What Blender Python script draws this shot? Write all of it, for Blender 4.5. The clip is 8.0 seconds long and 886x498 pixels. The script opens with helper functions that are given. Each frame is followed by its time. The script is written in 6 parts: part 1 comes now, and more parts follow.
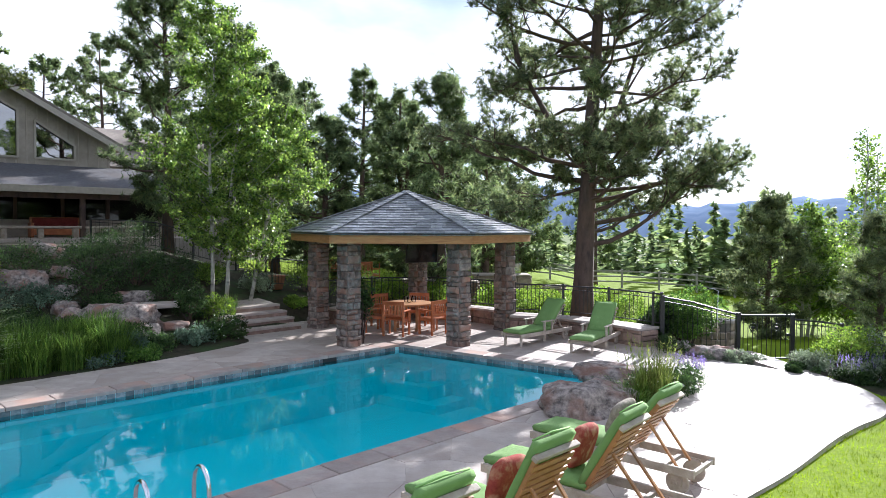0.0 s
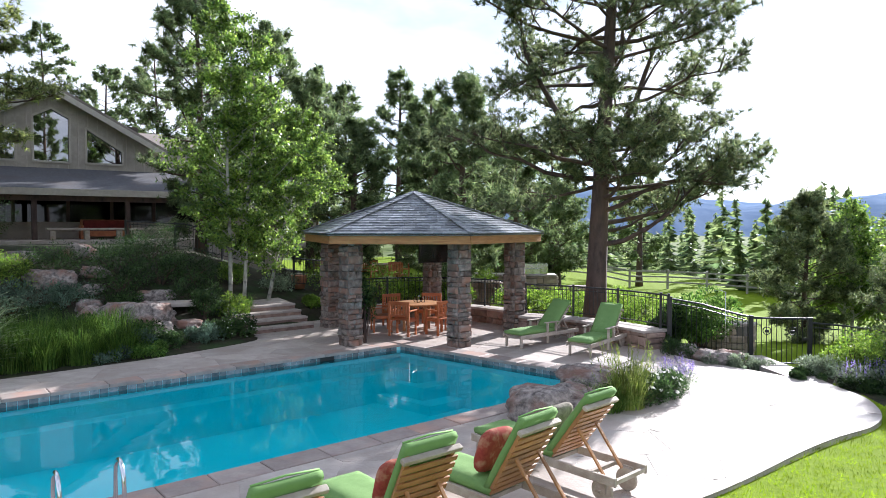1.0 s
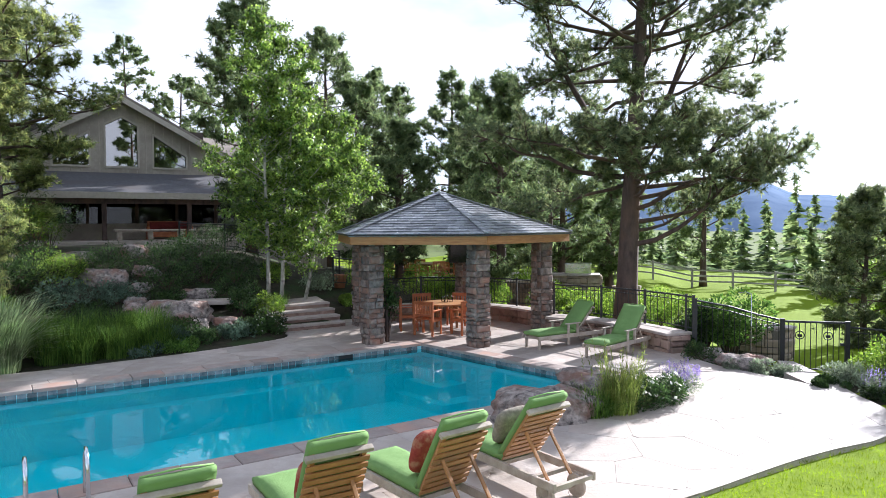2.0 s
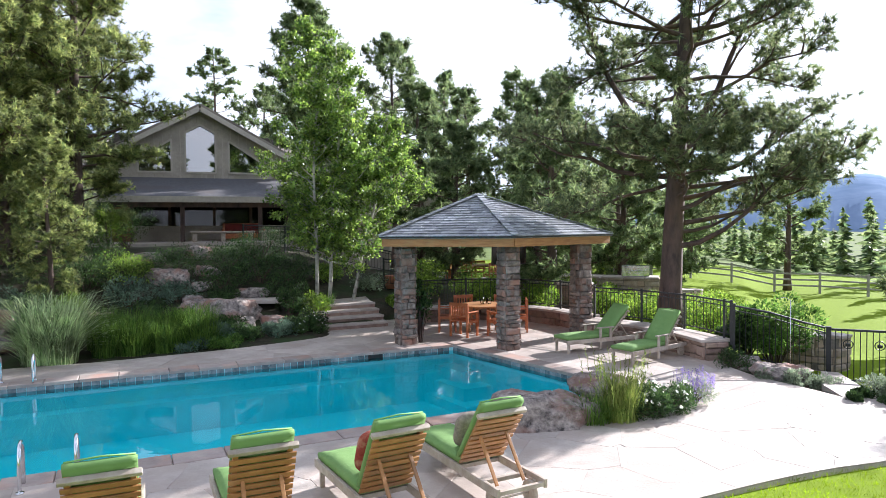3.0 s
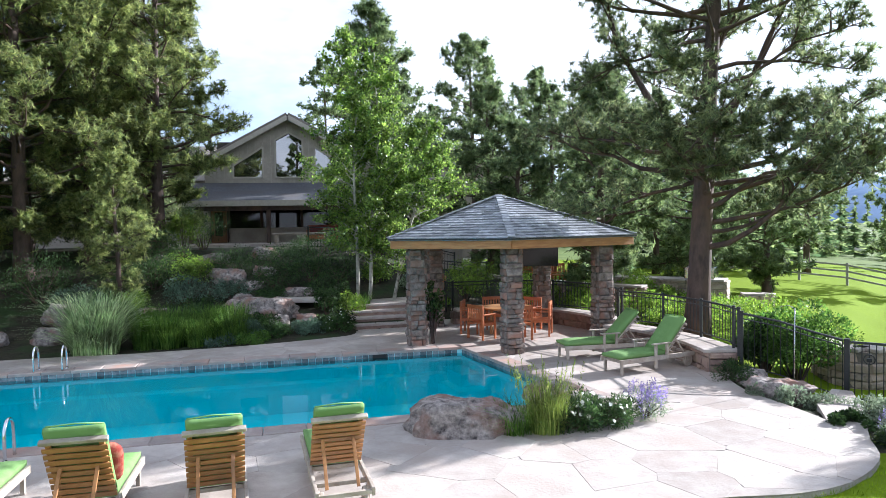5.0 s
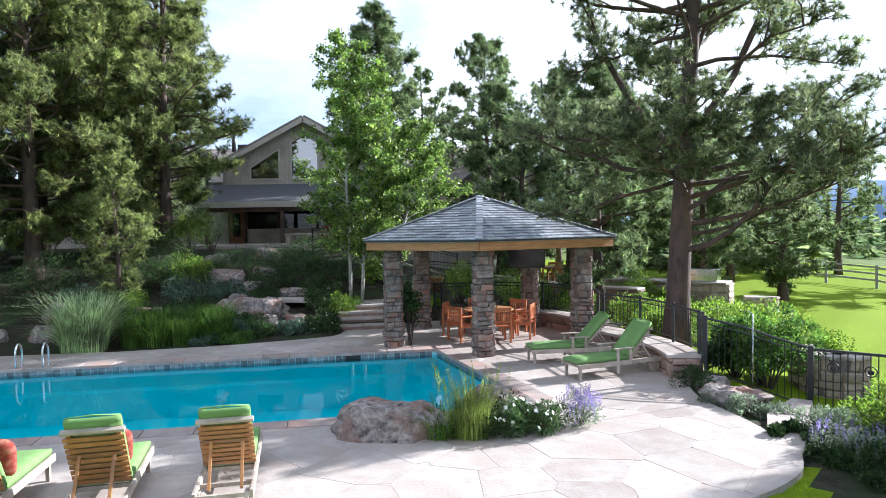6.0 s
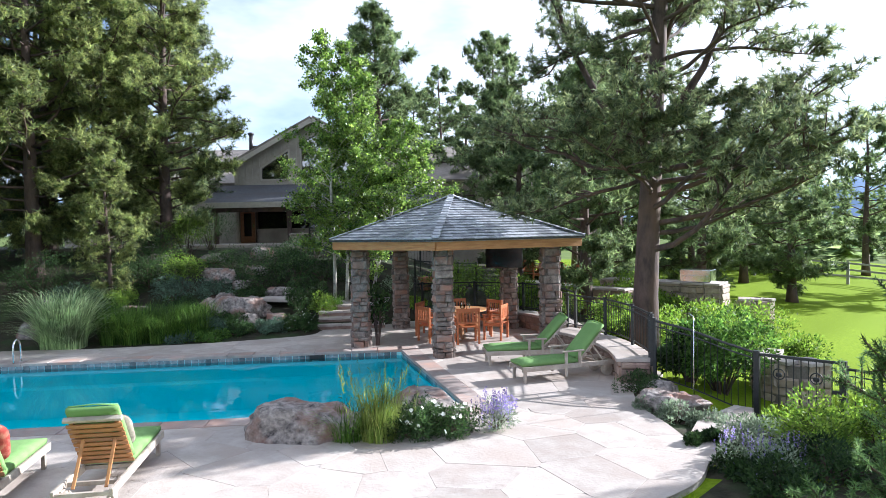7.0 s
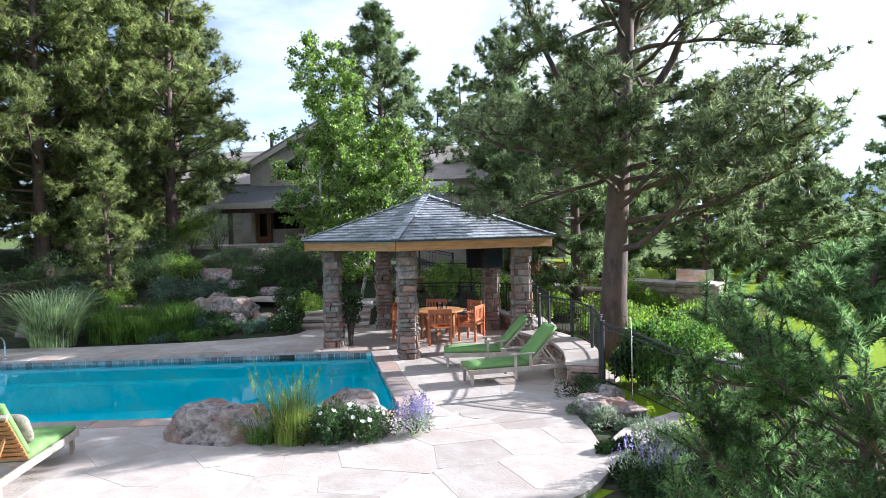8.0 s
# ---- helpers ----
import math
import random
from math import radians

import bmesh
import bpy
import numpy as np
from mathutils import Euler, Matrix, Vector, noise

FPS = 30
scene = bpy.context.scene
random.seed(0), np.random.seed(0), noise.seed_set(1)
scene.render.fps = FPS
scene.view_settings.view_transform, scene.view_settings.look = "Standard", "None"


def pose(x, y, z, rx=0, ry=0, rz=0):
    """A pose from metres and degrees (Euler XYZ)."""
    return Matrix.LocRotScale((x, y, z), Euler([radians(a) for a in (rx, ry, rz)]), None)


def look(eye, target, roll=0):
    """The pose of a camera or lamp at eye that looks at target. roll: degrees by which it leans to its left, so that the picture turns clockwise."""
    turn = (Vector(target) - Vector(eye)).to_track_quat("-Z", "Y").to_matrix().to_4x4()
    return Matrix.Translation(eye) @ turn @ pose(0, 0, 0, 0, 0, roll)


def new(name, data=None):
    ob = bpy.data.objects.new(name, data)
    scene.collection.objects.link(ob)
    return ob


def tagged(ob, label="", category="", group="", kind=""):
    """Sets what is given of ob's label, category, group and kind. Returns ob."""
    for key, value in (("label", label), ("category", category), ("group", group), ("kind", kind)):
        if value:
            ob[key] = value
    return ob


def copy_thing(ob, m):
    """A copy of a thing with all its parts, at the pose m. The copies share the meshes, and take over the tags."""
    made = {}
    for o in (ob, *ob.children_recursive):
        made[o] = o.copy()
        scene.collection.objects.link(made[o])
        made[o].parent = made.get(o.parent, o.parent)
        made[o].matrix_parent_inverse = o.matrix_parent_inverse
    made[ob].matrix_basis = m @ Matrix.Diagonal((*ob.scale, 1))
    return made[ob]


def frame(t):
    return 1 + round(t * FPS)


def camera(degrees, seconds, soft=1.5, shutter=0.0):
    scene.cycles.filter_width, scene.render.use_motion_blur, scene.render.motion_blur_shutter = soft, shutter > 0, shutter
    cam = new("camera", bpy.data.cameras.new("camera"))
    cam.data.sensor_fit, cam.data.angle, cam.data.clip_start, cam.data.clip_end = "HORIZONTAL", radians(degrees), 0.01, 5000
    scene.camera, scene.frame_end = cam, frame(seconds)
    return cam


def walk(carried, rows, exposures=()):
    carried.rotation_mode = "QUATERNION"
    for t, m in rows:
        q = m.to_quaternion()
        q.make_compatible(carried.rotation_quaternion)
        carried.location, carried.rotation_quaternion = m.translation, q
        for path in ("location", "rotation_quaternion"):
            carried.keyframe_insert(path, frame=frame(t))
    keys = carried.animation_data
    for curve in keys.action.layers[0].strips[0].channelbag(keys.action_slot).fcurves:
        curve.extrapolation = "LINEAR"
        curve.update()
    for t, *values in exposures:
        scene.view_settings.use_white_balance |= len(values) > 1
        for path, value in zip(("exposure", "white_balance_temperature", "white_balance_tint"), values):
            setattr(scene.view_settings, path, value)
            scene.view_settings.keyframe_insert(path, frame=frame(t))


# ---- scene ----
cam = camera(67.1, 8.0, 0.6)
PATH = [
    (0, (0.767, -0.348, 2.808), (0.629, 1.646, 2.743), 0.3),
    (0.5, (1.555, -0.271, 2.806), (1.317, 1.713, 2.742), 0.1),
    (1, (2.278, -0.15, 2.822), (1.948, 1.822, 2.756), -0.0),
    (1.5, (2.967, -0.048, 2.850), (2.533, 1.903, 2.780), -0.2),
    (3, (5.043, 0.5, 2.897), (4.23, 2.326, 2.83), -0.5),
    (3.5, (5.749, 0.811, 2.92), (4.825, 2.583, 2.852), -0.7),
    (4, (6.461, 1.205, 2.945), (5.437, 2.922, 2.874), -0.9),
    (4.5, (7.124, 1.612, 2.945), (6.021, 3.28, 2.875), -1.0),
    (5.8, (8.85, 2.896, 2.964), (7.594, 4.451, 2.899), -1.0),
    (6.5, (9.776, 3.805, 2.954), (8.453, 5.303, 2.888), -1.1),
    (7, (10.42, 4.511, 2.925), (9.049, 5.965, 2.861), -1.1),
    (7.5, (11.032, 5.22, 2.906), (9.612, 6.627, 2.843), -1.2),
    (8, (11.632, 5.921, 2.922), (10.163, 7.277, 2.857), -1.4),
]
walk(cam, [(t, look(eye, target, roll)) for t, eye, target, roll in PATH], exposures=((0.0, 1.32, 5800, 14), (2.0, 1.34, 5800, 14), (3.5, 1.52, 5900, 15), (4.6, 1.47, 5600, 12), (8.0, 1.53, 5580, 11)))

# ---- sky and sun ----
SUN_AZ, SUN_EL = 27.0, 23.5  # degrees to the right of +y, and above the horizon
world = bpy.data.worlds.new("sky_world")
scene.world = world
world.use_nodes = True
wn, wl = world.node_tree.nodes, world.node_tree.links
wn.clear()
w_out = wn.new("ShaderNodeOutputWorld")
w_bg = wn.new("ShaderNodeBackground")
w_sky = wn.new("ShaderNodeTexSky")
w_sky.sky_type = "NISHITA"
w_sky.sun_disc = False
w_sky.sun_elevation, w_sky.sun_rotation = radians(SUN_EL), radians(SUN_AZ)
w_sky.altitude, w_sky.air_density, w_sky.dust_density = 2200, 1.0, 1.5
w_co = wn.new("ShaderNodeTexCoord")
w_map = wn.new("ShaderNodeMapping")
w_map.inputs["Scale"].default_value = (1.0, 1.0, 2.6)
w_map.inputs["Location"].default_value = (0.35, 0.1, 0.0)
w_noise = wn.new("ShaderNodeTexNoise")
w_noise.inputs["Scale"].default_value = 1.6
w_noise.inputs["Detail"].default_value = 6.0
w_noise.inputs["Roughness"].default_value = 0.55
w_ramp = wn.new("ShaderNodeValToRGB")
w_ramp.color_ramp.elements[0].position, w_ramp.color_ramp.elements[1].position = 0.40, 0.60
w_ramp.color_ramp.elements[0].color = (0.16, 0.16, 0.16, 1)
w_cloud = wn.new("ShaderNodeMix")
w_cloud.data_type = "RGBA"
wl.new(w_co.outputs["Generated"], w_map.inputs["Vector"])
wl.new(w_map.outputs["Vector"], w_noise.inputs["Vector"])
wl.new(w_noise.outputs["Fac"], w_ramp.inputs["Fac"])
wl.new(w_ramp.outputs["Color"], w_cloud.inputs["Factor"])
wl.new(w_sky.outputs["Color"], w_cloud.inputs["A"])
w_cloud.inputs["B"].default_value = (8.0, 8.2, 8.6, 1)
wl.new(w_cloud.outputs["Result"], w_bg.inputs["Color"])
w_bg.inputs["Strength"].default_value = 0.065
wl.new(w_bg.outputs["Background"], w_out.inputs["Surface"])

sun_data = bpy.data.lights.new("sun", "SUN")
sun_data.energy, sun_data.angle, sun_data.color = 5.0, radians(0.6), (1.0, 0.94, 0.86)
sun = new("sun", sun_data)
_a, _e = radians(SUN_AZ), radians(SUN_EL)
SUN_WAY = Vector((math.sin(_a) * math.cos(_e), math.cos(_a) * math.cos(_e), math.sin(_e)))
sun.matrix_world = look(SUN_WAY * 60, (0, 0, 0))

# ---- materials ----
def mat(name, a, b, scale=6.0, rough=0.7, bump=0.2, bump_scale=40.0, metal=0.0, stain=None, stain_scale=0.9,
        vary=0.0, island=False, spec=0.5, stretch=(1, 1, 1), coat=0.0):
    """A two-scale procedural surface: grain between colours a and b, broad stains, fine relief, a shift for every piece."""
    m = bpy.data.materials.new(name)
    m.use_nodes = True
    n, l = m.node_tree.nodes, m.node_tree.links
    p = n["Principled BSDF"]
    co = n.new("ShaderNodeTexCoord")
    mp = n.new("ShaderNodeMapping")
    mp.inputs["Scale"].default_value = stretch
    l.new(co.outputs["Object"], mp.inputs["Vector"])
    vec = mp.outputs["Vector"]
    if vary:
        oi = n.new("ShaderNodeNewGeometry") if island else n.new("ShaderNodeObjectInfo")
        rnd = oi.outputs["Random Per Island"] if island else oi.outputs["Random"]
        mul = n.new("ShaderNodeMath"); mul.operation = "MULTIPLY"; mul.inputs[1].default_value = 37.0
        l.new(rnd, mul.inputs[0])
        add = n.new("ShaderNodeVectorMath"); add.operation = "ADD"
        l.new(vec, add.inputs[0]); l.new(mul.outputs[0], add.inputs[1])
        vec = add.outputs[0]
    no = n.new("ShaderNodeTexNoise")
    no.inputs["Scale"].default_value, no.inputs["Detail"].default_value = scale, 6.0
    no.inputs["Roughness"].default_value = 0.65
    l.new(vec, no.inputs["Vector"])
    ra = n.new("ShaderNodeValToRGB")
    ra.color_ramp.elements[0].position, ra.color_ramp.elements[1].position = 0.32, 0.68
    ra.color_ramp.elements[0].color, ra.color_ramp.elements[1].color = (*a, 1), (*b, 1)
    l.new(no.outputs["Fac"], ra.inputs["Fac"])
    col = ra.outputs["Color"]
    if stain:
        ns = n.new("ShaderNodeTexNoise")
        ns.inputs["Scale"].default_value, ns.inputs["Detail"].default_value = stain_scale, 4.0
        l.new(vec, ns.inputs["Vector"])
        rs = n.new("ShaderNodeValToRGB")
        rs.color_ramp.elements[0].position, rs.color_ramp.elements[1].position = 0.48, 0.68
        l.new(ns.outputs["Fac"], rs.inputs["Fac"])
        mx = n.new("ShaderNodeMix"); mx.data_type = "RGBA"
        l.new(rs.outputs["Color"], mx.inputs["Factor"]); l.new(col, mx.inputs["A"])
        mx.inputs["B"].default_value = (*stain, 1)
        col = mx.outputs["Result"]
    if vary:
        hs = n.new("ShaderNodeHueSaturation")
        mr = n.new("ShaderNodeMapRange")
        mr.inputs["To Min"].default_value, mr.inputs["To Max"].default_value = 1 - vary, 1 + vary
        l.new(rnd, mr.inputs["Value"]); l.new(mr.outputs["Result"], hs.inputs["Value"])
        l.new(col, hs.inputs["Color"])
        col = hs.outputs["Color"]
    l.new(col, p.inputs["Base Color"])
    p.inputs["Roughness"].default_value, p.inputs["Metallic"].default_value = rough, metal
    p.inputs["Specular IOR Level"].default_value = spec
    p.inputs["Coat Weight"].default_value = coat
    if bump:
        nb = n.new("ShaderNodeTexNoise")
        nb.inputs["Scale"].default_value, nb.inputs["Detail"].default_value = bump_scale, 5.0
        l.new(vec, nb.inputs["Vector"])
        bp = n.new("ShaderNodeBump")
        bp.inputs["Strength"].default_value, bp.inputs["Distance"].default_value = bump, 0.02
        l.new(nb.outputs["Fac"], bp.inputs["Height"]); l.new(bp.outputs["Normal"], p.inputs["Normal"])
    return m


def leaf_mat(name, a, b, glow=0.35, rough=0.55, spec=0.2, clump=2.6):
    """Leaves: colour shifts from leaf to leaf, and light comes through them."""
    m = bpy.data.materials.new(name)
    m.use_nodes = True
    n, l = m.node_tree.nodes, m.node_tree.links
    p, out = n["Principled BSDF"], n["Material Output"]
    g = n.new("ShaderNodeNewGeometry")
    ra = n.new("ShaderNodeValToRGB")
    ra.color_ramp.elements[0].color, ra.color_ramp.elements[1].color = (*a, 1), (*b, 1)
    l.new(g.outputs["Random Per Island"], ra.inputs["Fac"])
    co = n.new("ShaderNodeTexCoord")
    no = n.new("ShaderNodeTexNoise"); no.inputs["Scale"].default_value, no.inputs["Detail"].default_value = clump, 3.0
    l.new(co.outputs["Object"], no.inputs["Vector"])
    hs = n.new("ShaderNodeHueSaturation")
    mr = n.new("ShaderNodeMapRange")
    mr.inputs["From Min"].default_value, mr.inputs["From Max"].default_value = 0.34, 0.66
    mr.inputs["To Min"].default_value, mr.inputs["To Max"].default_value = 0.40, 1.8
    l.new(no.outputs["Fac"], mr.inputs["Value"]); l.new(mr.outputs["Result"], hs.inputs["Value"])
    l.new(ra.outputs["Color"], hs.inputs["Color"])
    l.new(hs.outputs["Color"], p.inputs["Base Color"])
    p.inputs["Roughness"].default_value = rough
    p.inputs["Specular IOR Level"].default_value = spec
    tr = n.new("ShaderNodeBsdfTranslucent")
    hs2 = n.new("ShaderNodeHueSaturation"); hs2.inputs["Value"].default_value = 2.2; hs2.inputs["Saturation"].default_value = 1.08
    l.new(hs.outputs["Color"], hs2.inputs["Color"]); l.new(hs2.outputs["Color"], tr.inputs["Color"])
    mx = n.new("ShaderNodeMixShader"); mx.inputs["Fac"].default_value = glow
    l.new(p.outputs["BSDF"], mx.inputs[1]); l.new(tr.outputs["BSDF"], mx.inputs[2])
    l.new(mx.outputs["Shader"], out.inputs["Surface"])
    return m


def glassy(name, tint, rough=0.0, ior=1.33, ripple=0.0, ripple_scale=3.0):
    """A clear sheet: tinted and see-through, with mirror gloss growing at a slant."""
    m = bpy.data.materials.new(name)
    m.use_nodes = True
    n, l = m.node_tree.nodes, m.node_tree.links
    n.remove(n["Principled BSDF"])
    tr = n.new("ShaderNodeBsdfTransparent"); tr.inputs["Color"].default_value = (*tint, 1)
    gl = n.new("ShaderNodeBsdfGlossy"); gl.inputs["Roughness"].default_value = rough
    fr = n.new("ShaderNodeFresnel"); fr.inputs["IOR"].default_value = ior
    mx = n.new("ShaderNodeMixShader")
    l.new(fr.outputs["Fac"], mx.inputs["Fac"]); l.new(tr.outputs[0], mx.inputs[1]); l.new(gl.outputs[0], mx.inputs[2])
    l.new(mx.outputs[0], n["Material Output"].inputs["Surface"])
    if ripple:
        co = n.new("ShaderNodeTexCoord")
        no = n.new("ShaderNodeTexNoise"); no.inputs["Scale"].default_value = ripple_scale; no.inputs["Detail"].default_value = 3.0
        l.new(co.outputs["Object"], no.inputs["Vector"])
        bp = n.new("ShaderNodeBump"); bp.inputs["Strength"].default_value = ripple; bp.inputs["Distance"].default_value = 0.02
        l.new(no.outputs["Fac"], bp.inputs["Height"])
        l.new(bp.outputs["Normal"], gl.inputs["Normal"]); l.new(bp.outputs["Normal"], fr.inputs["Normal"])
    return m


M_LAWN = mat("lawn", (0.13, 0.20, 0.008), (0.21, 0.29, 0.016), 14, 0.9, 0.6, 60, stain=(0.16, 0.23, 0.012), stain_scale=0.5, spec=0.05)
M_SOIL = mat("soil", (0.02, 0.022, 0.012), (0.06, 0.05, 0.033), 5, 0.95, 0.8, 18, stain=(0.035, 0.06, 0.02), stain_scale=1.2, spec=0.2)
M_JOINT = mat("pale_joint", (0.38, 0.33, 0.295), (0.48, 0.43, 0.385), 9, 0.9, 0.4, 60)
M_TANSTONE = mat("tan_wall_stone", (0.26, 0.20, 0.15), (0.48, 0.40, 0.32), 5, 0.85, 0.6, 24, stain=(0.36, 0.27, 0.2), stain_scale=2.0, vary=0.25)
M_MORTAR = mat("mortar", (0.13, 0.11, 0.095), (0.2, 0.175, 0.15), 20, 0.9, 0.4, 90)
M_FLAG = mat("flagstone", (0.37, 0.31, 0.27), (0.50, 0.445, 0.40), 3.0, 0.62, 0.3, 22, stain=(0.39, 0.32, 0.275), stain_scale=1.1, vary=0.13)
M_COPING = mat("coping_stone", (0.28, 0.22, 0.20), (0.39, 0.33, 0.29), 4, 0.6, 0.25, 25, stain=(0.44, 0.28, 0.22), stain_scale=1.6, vary=0.16)
M_TILE = mat("pool_tile", (0.11, 0.135, 0.15), (0.29, 0.31, 0.32), 7, 0.25, 0.05, 30, vary=0.4)
M_PLASTER = mat("pool_plaster", (0.48, 0.84, 0.88), (0.54, 0.88, 0.91), 1.2, 0.8, 0.05, 20, stain=(0.42, 0.79, 0.85), stain_scale=0.5)
M_WATER = glassy("pool_water", (0.26, 0.93, 0.99), 0.0, 1.33, 0.10, 2.2)
M_STONE = mat("column_stone", (0.085, 0.07, 0.062), (0.30, 0.25, 0.215), 7, 0.85, 0.6, 26, stain=(0.25, 0.14, 0.10), stain_scale=2.2, vary=0.38)
M_WALLSTONE = mat("wall_stone", (0.16, 0.10, 0.08), (0.36, 0.25, 0.20), 5, 0.85, 0.6, 24, stain=(0.28, 0.20, 0.15), stain_scale=2.0, vary=0.35)
M_BOULDER = mat("boulder", (0.05, 0.042, 0.04), (0.44, 0.38, 0.34), 9, 0.9, 1.0, 24, stain=(0.24, 0.13, 0.095), stain_scale=2.4, vary=0.12)
M_SLATE = mat("slate", (0.15, 0.16, 0.18), (0.38, 0.39, 0.42), 9, 0.36, 0.4, 30, vary=0.4)
M_SLATE_I = mat("slate_rest", (0.15, 0.16, 0.18), (0.38, 0.39, 0.42), 9, 0.36, 0.4, 30, vary=0.4, island=True)
M_CEDAR = mat("cedar_beam", (0.30, 0.13, 0.04), (0.46, 0.23, 0.08), 3, 0.55, 0.2, 30, stretch=(1, 1, 8), vary=0.1)
M_CEILING = mat("pavilion_ceiling_wood", (0.16, 0.09, 0.05), (0.24, 0.14, 0.08), 3, 0.6, 0.2, 30)
M_TEAK = mat("teak", (0.30, 0.13, 0.04), (0.46, 0.22, 0.075), 5, 0.5, 0.2, 40, stain=(0.26, 0.13, 0.06), stain_scale=2.5, vary=0.12)
M_TEAK_RED = mat("oiled_teak", (0.34, 0.09, 0.03), (0.50, 0.17, 0.06), 4, 0.45, 0.15, 40, vary=0.12)
M_TEAK_GREY = mat("weathered_teak", (0.30, 0.24, 0.19), (0.48, 0.42, 0.35), 5, 0.75, 0.3, 40, vary=0.12)
M_CUSHION = mat("green_cushion", (0.15, 0.27, 0.085), (0.20, 0.33, 0.115), 9, 0.9, 0.25, 160, stain=(0.17, 0.29, 0.095), stain_scale=2.0, spec=0.25)
M_PIPING = mat("green_piping", (0.22, 0.42, 0.12), (0.28, 0.48, 0.16), 20, 0.85, 0.1, 100)
M_PILLOW = mat("red_pillow", (0.24, 0.035, 0.03), (0.34, 0.07, 0.05), 16, 0.9, 0.3, 120, stain=(0.42, 0.20, 0.13), stain_scale=11.0, spec=0.2)
M_PILLOW_GREY = mat("taupe_pillow", (0.16, 0.14, 0.11), (0.34, 0.30, 0.24), 14, 0.9, 0.3, 120, spec=0.2)
M_IRON = mat("black_iron", (0.012, 0.012, 0.013), (0.03, 0.03, 0.032), 12, 0.45, 0.1, 60)
M_STEEL = mat("polished_steel", (0.62, 0.63, 0.65), (0.72, 0.73, 0.75), 8, 0.15, 0.02, 40, metal=1.0)
M_SCREEN = mat("dark_screen", (0.004, 0.004, 0.005), (0.008, 0.008, 0.009), 3, 0.12, 0.0)
M_PLASTIC = mat("black_plastic", (0.012, 0.012, 0.013), (0.02, 0.02, 0.02), 6, 0.4, 0.05, 60)
M_SIDING = mat("taupe_siding", (0.40, 0.35, 0.295), (0.50, 0.445, 0.375), 6, 0.75, 0.15, 30, stain=(0.33, 0.29, 0.24), stain_scale=0.8, vary=0.06)
M_TRIM = mat("pale_trim", (0.44, 0.395, 0.33), (0.54, 0.49, 0.42), 6, 0.65, 0.1, 30)
M_ROOF = mat("house_shingle", (0.09, 0.09, 0.10), (0.16, 0.16, 0.17), 9, 0.85, 0.5, 12, stretch=(1, 1, 4), stain=(0.12, 0.11, 0.11), stain_scale=0.7)
M_ROOF_TAN = mat("weathered_shingle", (0.24, 0.20, 0.17), (0.34, 0.30, 0.26), 9, 0.9, 0.5, 12, stain=(0.20, 0.17, 0.15), stain_scale=0.7)
M_DOOR = mat("varnished_door", (0.20, 0.08, 0.035), (0.30, 0.13, 0.06), 4, 0.4, 0.1, 30, stretch=(1, 1, 6))
# dark base colour puts the unlit interior's shade behind the glazing
M_ROOM_SHADE = mat("room_shade", (0.05, 0.04, 0.035), (0.09, 0.075, 0.06), 2, 0.8, 0.0)
M_PANE = glassy("window_pane", (0.18, 0.2, 0.22), 0.0, 4.2)
M_PANE_DIM = glassy("porch_pane", (0.25, 0.26, 0.27), 0.0, 1.5)
M_BARK = mat("pine_bark", (0.035, 0.024, 0.022), (0.12, 0.08, 0.065), 6, 0.9, 1.0, 9, stretch=(1, 1, 0.35), stain=(0.13, 0.08, 0.055), stain_scale=2)
M_ASPENBARK = mat("aspen_bark", (0.34, 0.32, 0.27), (0.52, 0.50, 0.43), 5, 0.8, 0.4, 18, stain=(0.10, 0.09, 0.08), stain_scale=5)
M_NEEDLE = leaf_mat("pine_needle", (0.042, 0.068, 0.04), (0.20, 0.22, 0.105), 0.42)
M_NEEDLE_FAR = leaf_mat("pine_needle_far", (0.05, 0.082, 0.04), (0.17, 0.205, 0.09), 0.4)
M_NEEDLE_WARM = leaf_mat("pine_needle_warm", (0.05, 0.082, 0.034), (0.26, 0.275, 0.10), 0.42)
M_NEEDLE_YOUNG = leaf_mat("young_pine_needle", (0.04, 0.078, 0.034), (0.145, 0.21, 0.08), 0.38)
M_ASPENLEAF = leaf_mat("aspen_leaf", (0.04, 0.082, 0.02), (0.19, 0.255, 0.06), 0.46, 0.38, 0.4, 4.0)
M_SHRUB = leaf_mat("shrub_leaf", (0.05, 0.10, 0.018), (0.18, 0.25, 0.045), 0.42)
M_SHRUBDARK = leaf_mat("dark_shrub_leaf", (0.013, 0.03, 0.012), (0.06, 0.10, 0.032), 0.32)
M_SHRUBMID = leaf_mat("green_shrub_leaf", (0.03, 0.07, 0.016), (0.12, 0.2, 0.045), 0.4)
M_SHRUBGREY = leaf_mat("grey_shrub_leaf", (0.13, 0.17, 0.11), (0.24, 0.28, 0.19), 0.25)
M_SHRUBBLUE = leaf_mat("blue_green_shrub_leaf", (0.05, 0.085, 0.06), (0.11, 0.16, 0.11), 0.3)
M_MEADOW = mat("far_meadow", (0.08, 0.12, 0.03), (0.14, 0.18, 0.05), 0.6, 0.95, 0.3, 3, stain=(0.10, 0.12, 0.05), stain_scale=0.08, spec=0.1)
M_GRASS = leaf_mat("grass_blade", (0.022, 0.055, 0.012), (0.12, 0.19, 0.04), 0.4)
M_GRASSPALE = leaf_mat("pale_grass_blade", (0.10, 0.16, 0.06), (0.42, 0.48, 0.28), 0.35)
M_GRASSGOLD = leaf_mat("golden_grass_blade", (0.10, 0.16, 0.03), (0.27, 0.29, 0.09), 0.4)
